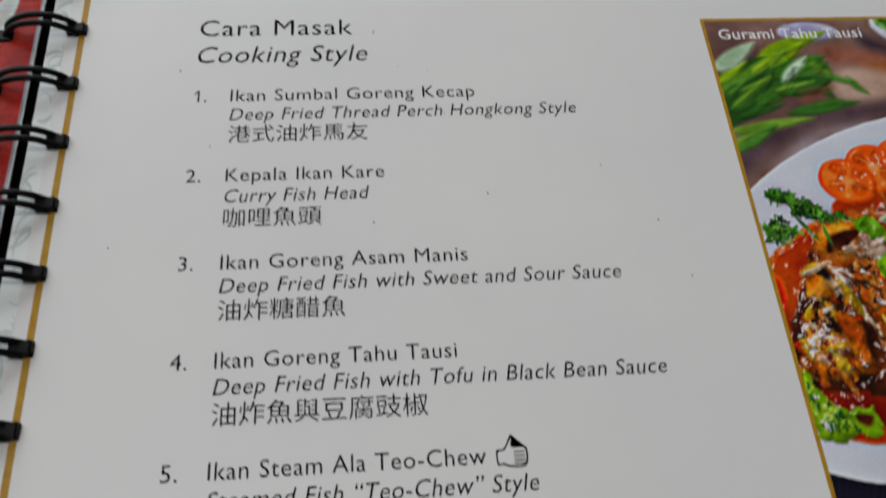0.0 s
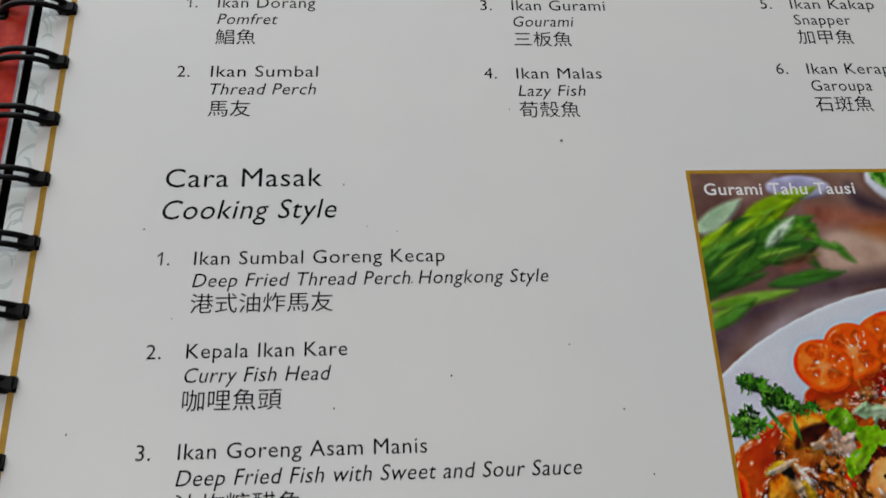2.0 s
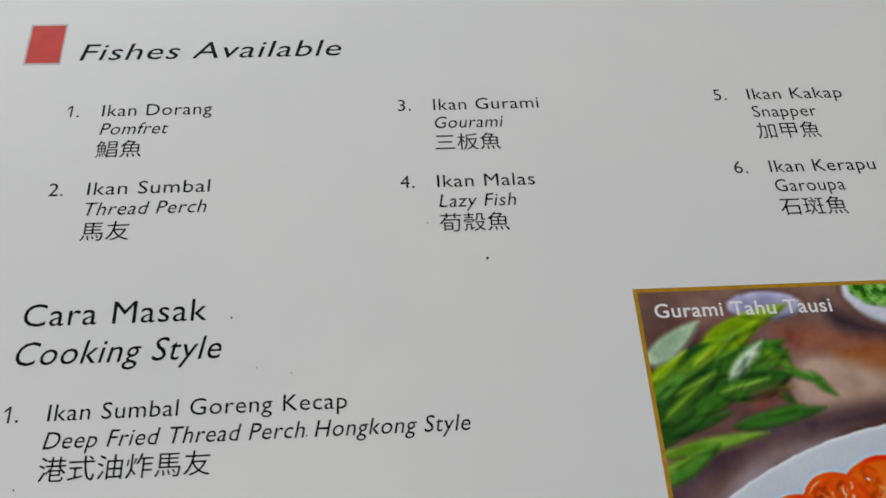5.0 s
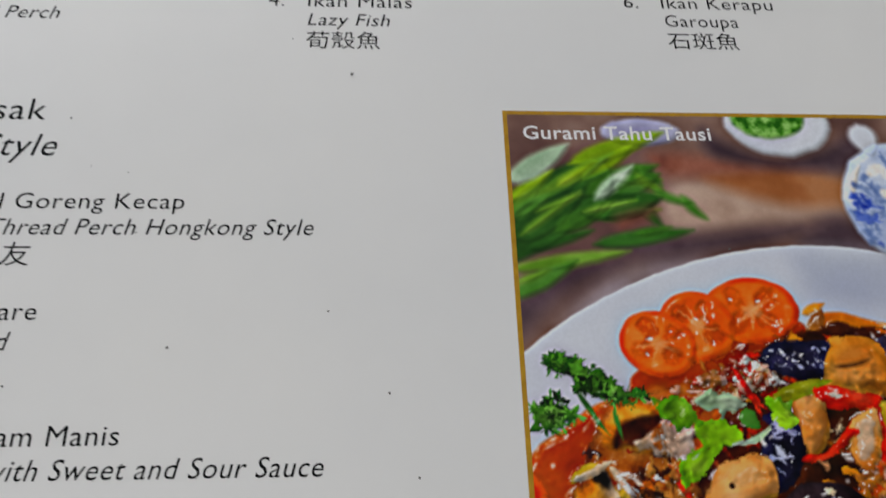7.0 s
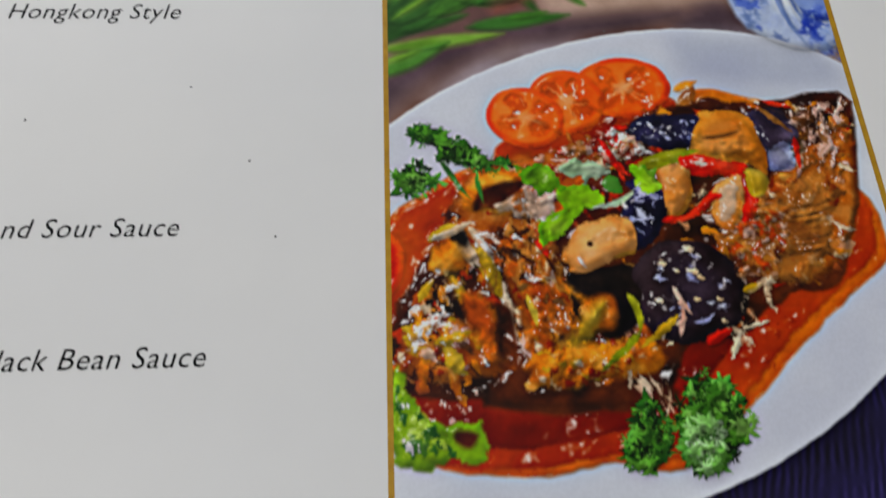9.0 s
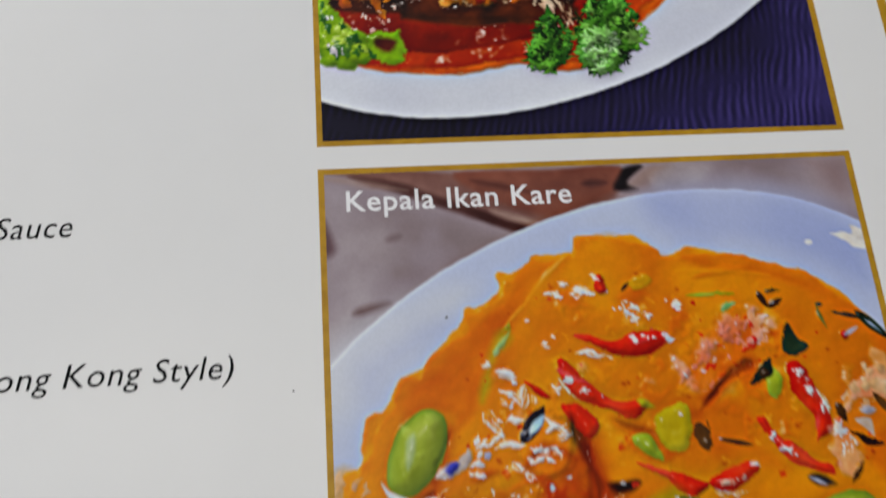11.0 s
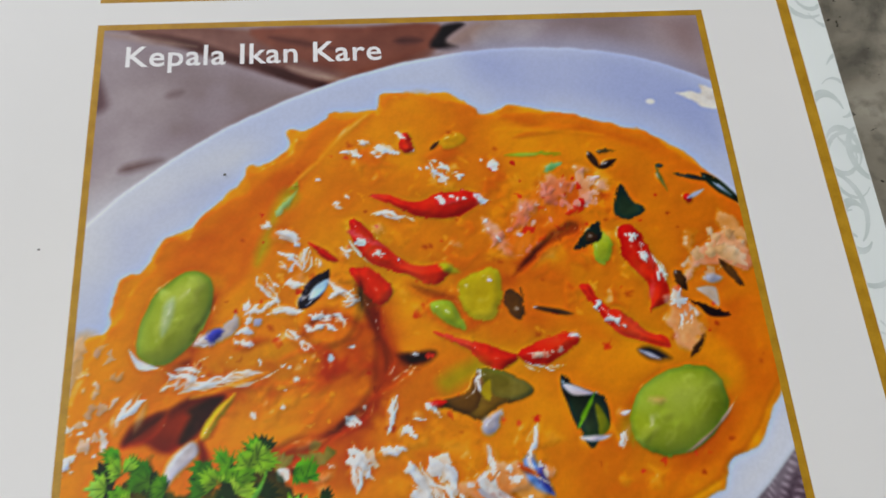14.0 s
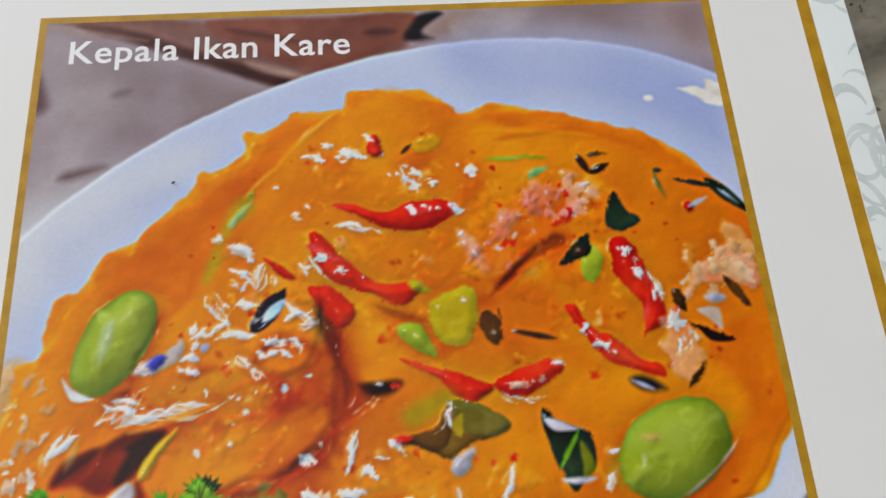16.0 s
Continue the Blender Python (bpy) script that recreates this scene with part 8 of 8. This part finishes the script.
drawn("coriander", "cori2", smooth([(19.8, 56.3), (22.8, 55.3), (24.8, 54.3), (23.8, 56.3), (21.8, 58.3), (19.8, 59.3)], 5, 0.5, 411), 1.6)
drawn("coriander", "cori2", smooth([(22.8, 51.3), (25.8, 51.3), (27.8, 51.3), (28.8, 53.3), (25.8, 54.3), (23.8, 53.3)], 5, 0.5, 412), 1.6)
drawn("coriander", "cori", smooth([(18.8, 48.3), (21.8, 48.3), (23.8, 50.3), (21.8, 52.3), (19.8, 51.3)], 5, 0.5, 413), 1.6)
drawn("coriander", "coripale", smooth([(23.8, 48.3), (26.8, 46.3), (30.8, 48.3), (28.8, 49.3), (24.8, 49.3)], 5, 0.5, 414), 1.6)
drawn("coriander", "cori2", smooth([(33.8, 48.3), (35.8, 48.3), (37.8, 49.3), (36.8, 51.3), (34.8, 51.3)], 5, 0.5, 415), 1.6)
drawn("coriander_stem", "coripale", spindle(26.8, 54.3, 34.8, 50.3, 0.50, 0.90, 0.5))
herb_bunch("parsley", "parsley1", 195, [(2.1, 42.2), (5.5, 40.8), (9.7, 43.3), (13.8, 45.6), (17.2, 47.3), (15.5, 48.7), (11.3, 47.6), (7.5, 45.8)], 42, 1.0)
herb_bunch("parsley", "parsley1", 199, [(1.2, 48.9), (5.1, 47.1), (7.4, 50.0), (2.7, 52.0)], 26, 1.0)
drawn("stem", "lf2", spindle(7.5, 46.5, 11.3, 52.4, 0.83, 0.00, 0.5))
drawn("stem", "lf2", spindle(12.3, 49.1, 13.1, 53.2, 0.72, 0.00, 0.5))
scattered("glint", "pinkpale1", 205, [(5.5, 77.1), (11.5, 78.7), (11.1, 86.8), (7.9, 84.6)], 26, 0.9, 0.25, 60)
scattered("fish_bone", "cream1", 206, [(29.6, 77.3), (33.1, 76.9), (34.8, 80.8), (31.8, 81.9)], 16, 3.0, 0.3, 55)
drawn("lettuce", "lettuce", smooth([(0.7, 75.5), (2.8, 77.9), (4.0, 80.9), (6.8, 82.4), (6.7, 86.9), (2.6, 87.3), (0.5, 85.9)], 5, 0.8, 207))
drawn("lettuce", "lettuce", smooth([(6.7, 82.5), (10.7, 82.0), (11.7, 86.3), (9.1, 86.9), (7.1, 85.5)], 5, 0.7, 208))
scattered("lettuce_vein", "lettucel", 209, [(0.9, 77.1), (6.0, 82.4), (5.9, 86.4), (0.8, 86.3)], 26, 1.6, 0.5, 60)
scattered("lettuce_vein", "parsley1", 210, [(0.9, 77.1), (6.0, 82.4), (9.3, 83.2), (9.2, 86.4), (0.8, 86.3)], 22, 1.2, 0.45, 60)
scattered("glint", "white", 211, [(0.9, 78.6), (6.0, 82.4), (5.9, 86.4), (0.8, 86.3)], 10, 0.6, 0.2, 60)
drawn("dark_gap", "stewdark", smooth([(8.1, 83.0), (10.6, 83.5), (9.6, 85.0), (7.9, 84.2)], 5, 0, 212))
herb_bunch("parsley", "parsley1", 213, [(27.6, 85.8), (31.4, 79.6), (33.9, 83.5), (32.3, 88.5), (28.9, 88.4)], 60, 1.0)
herb_bunch("parsley", "parsley1", 217, [(34.7, 81.4), (39.0, 75.6), (41.8, 78.3), (44.6, 82.9), (40.5, 87.5), (36.5, 89.0), (34.8, 85.1)], 90, 1.0)
herb_bunch("parsley", "parslpale", 221, [(35.8, 83.5), (39.4, 82.8), (39.4, 88.0), (36.5, 88.7)], 26, 1.0)
show_photo(OPEN, 216.3, 1.05, ph1, 0.55, 0.968, 1.34)
written("photo_caption", "Gurami Tahu Tausi", 126.3, 210.9, 2.45, ph1, 30.6, bold=0.013, material=WHITE_INK, z=0.00005)
written("photo_caption", "Kepala Ikan Kare", 126.5, 109.6, 2.55, ph2, 27.9, bold=0.013, material=WHITE_INK, z=0.00005)

# the facing page: a red-clothed photo that runs to the binding
LEFT_PAGE = (-215.0, -8.1)
bm = bmesh.new()
leaf(bm, LEFT_PAGE[0], PAGE[1], LEFT_PAGE[1], PAGE[3], -0.0004, 0.0, (-16.6, -12.4))
facing = menu_part("facing_page", bm, PAPER, "turned menu page with a red food photo beside the binding")
for k in range(4):
    bm = bmesh.new()
    leaf(bm, LEFT_PAGE[0] + 0.8 * math.sin(k * 3.1), PAGE[1] + 0.6 * k % 1.1, LEFT_PAGE[1] - 1.8 - 0.2 * (k % 2), PAGE[3] - 0.5, -0.0008 - 0.0006 * k - 0.00035, -0.0008 - 0.0006 * k, (-16.6, -12.4))
    menu_part("sheet", bm, SHEETS)
OPEN = Picture(30.4, 190.0, 0.3, "redcloth")
for k in range(150):
    v = random.Random(k).uniform(0, 190)
    u = random.Random(k + 500).uniform(0, 30)
    OPEN.lay(spindle(u - 4, v, u + 4, v + random.Random(k + 900).uniform(-0.6, 0.6), 0.8), random.Random(k + 50).choice(("redcloth", "deep", "deep", "red2")), 0.5, 0.15, 0.1, 0.3, 0.5)
drawn("plate", "leftwhite", oval(-5.0, 61.0, 30.8, 45.0, 0, 80))
drawn("curry_sauce", "leftorange", oval(5.0, 56.0, 18.8, 22.0, 0, 80, 0.03, 3))
for k in range(40):
    r = random.Random(k + 70)
    drawn("fish_piece", r.choice(("leftorange", "leftorange", "curry2", "deep2", "flesh")), oval(r.uniform(1, 20), r.uniform(42, 70), r.uniform(0.8, 3.0), r.uniform(0.5, 1.6), r.uniform(0, 180), 14, 0.2, k))
# grey strip at the binding side: the page edge's shade put into the print
OPEN.lay([(29.8, -1), (32, -1), (32, 191), (29.8, 191)], "fold1b", 0.2, 0, 0)
facing_tone = OPEN.finish(0.3, 0.98, 1.15)

printed(OPEN, -38.6, 290.0, facing_tone, 0.95, facing, "picture", "glossy red food picture", 0.00003)

# ---- the wire binding ----
def tube(bm, pts, r, n=8):
    rings = []
    for i, p in enumerate(pts):
        d = (pts[min(i + 1, len(pts) - 1)] - pts[max(i - 1, 0)]).normalized()
        s = Vector((0, 1, 0))
        u = d.cross(s).normalized()
        s = u.cross(d).normalized()
        rings.append([bm.verts.new(p + (u * math.cos(2 * math.pi * k / n) + s * math.sin(2 * math.pi * k / n)) * r) for k in range(n)])
    for a, b in zip(rings, rings[1:]):
        for k in range(n):
            f = bm.faces.new((a[k], a[(k + 1) % n], b[(k + 1) % n], b[k]))
            f.smooth = True
    bm.faces.new(rings[0][::-1])
    bm.faces.new(rings[-1])


bm = bmesh.new()
for off in (-1.0, 1.0):
    pts = []
    for i in range(25):
        w = math.radians(-30 + 262 * i / 24)
        pts.append(Vector(((-7.6 + 7.0 * math.cos(w)) * MM, off * MM, (-1.6 + 5.2 * math.sin(w)) * MM)))
    tube(bm, pts, 0.6 * MM)
# black blocks set in the punched holes, standing in for their dark, shaded inside
for place, size in (((-1.1, 0.1, 0.0), (3.7, 2.65, 2.3)), ((-14.5, -1.1, -0.45), (3.6, 3.0, 1.8))):
    end = bmesh.ops.create_cube(bm, size=1, matrix=Matrix.LocRotScale(Vector(place) * MM, None, Vector(size) * MM))["verts"]
    bmesh.ops.bevel(bm, geom=list({e for v in end for e in v.link_edges}), offset=0.4 * MM, segments=2, affect="EDGES")
ring_mesh = bpy.data.meshes.new("ring")
bm.to_mesh(ring_mesh)
bm.free()
ring_mesh.materials.append(WIRE)
for k in range(30, -30, -1):
    y = HOLE_Y0 - PITCH * k
    if 4 < y < 297:
        ob = new("wire_ring", ring_mesh)
        ob.parent = menu
        ob.matrix_local = MENU_INV @ Matrix.Translation((0, y * MM, 0))
        tagged(ob, "black coated twin-loop binding wire with black blocks for the shaded holes")

# specks of dirt on the page
rng = random.Random(11)
for x, y, r in ((98.9, 223.0, 0.3), (75.2, 176.3, 0.24), (55.9, 213.7, 0.24), (19.3, 204.9, 0.24), (68.6, 193.8, 0.18), (96.7, 181.5, 0.22), (105.3, 169.7, 0.2), (60.4, 205.0, 0.13), (66.0, 203.9, 0.13),
                (25.8, 187.7, 0.16), (88.9, 230.2, 0.15), (54.7, 171.1, 0.2), (109.2, 158.6, 0.17), (156.0, 191.3, 0.22), (119.8, 88.5, 0.15), (137.6, 95.9, 0.18), (10.2, 167.9, 0.16)):
    FRONT.shape("dirt_speck", [oval(x, -y, r, r * rng.uniform(0.5, 1.1), rng.uniform(0, 180), 9, 0.3, rng.random() * 9)], 30, SPECK, page)
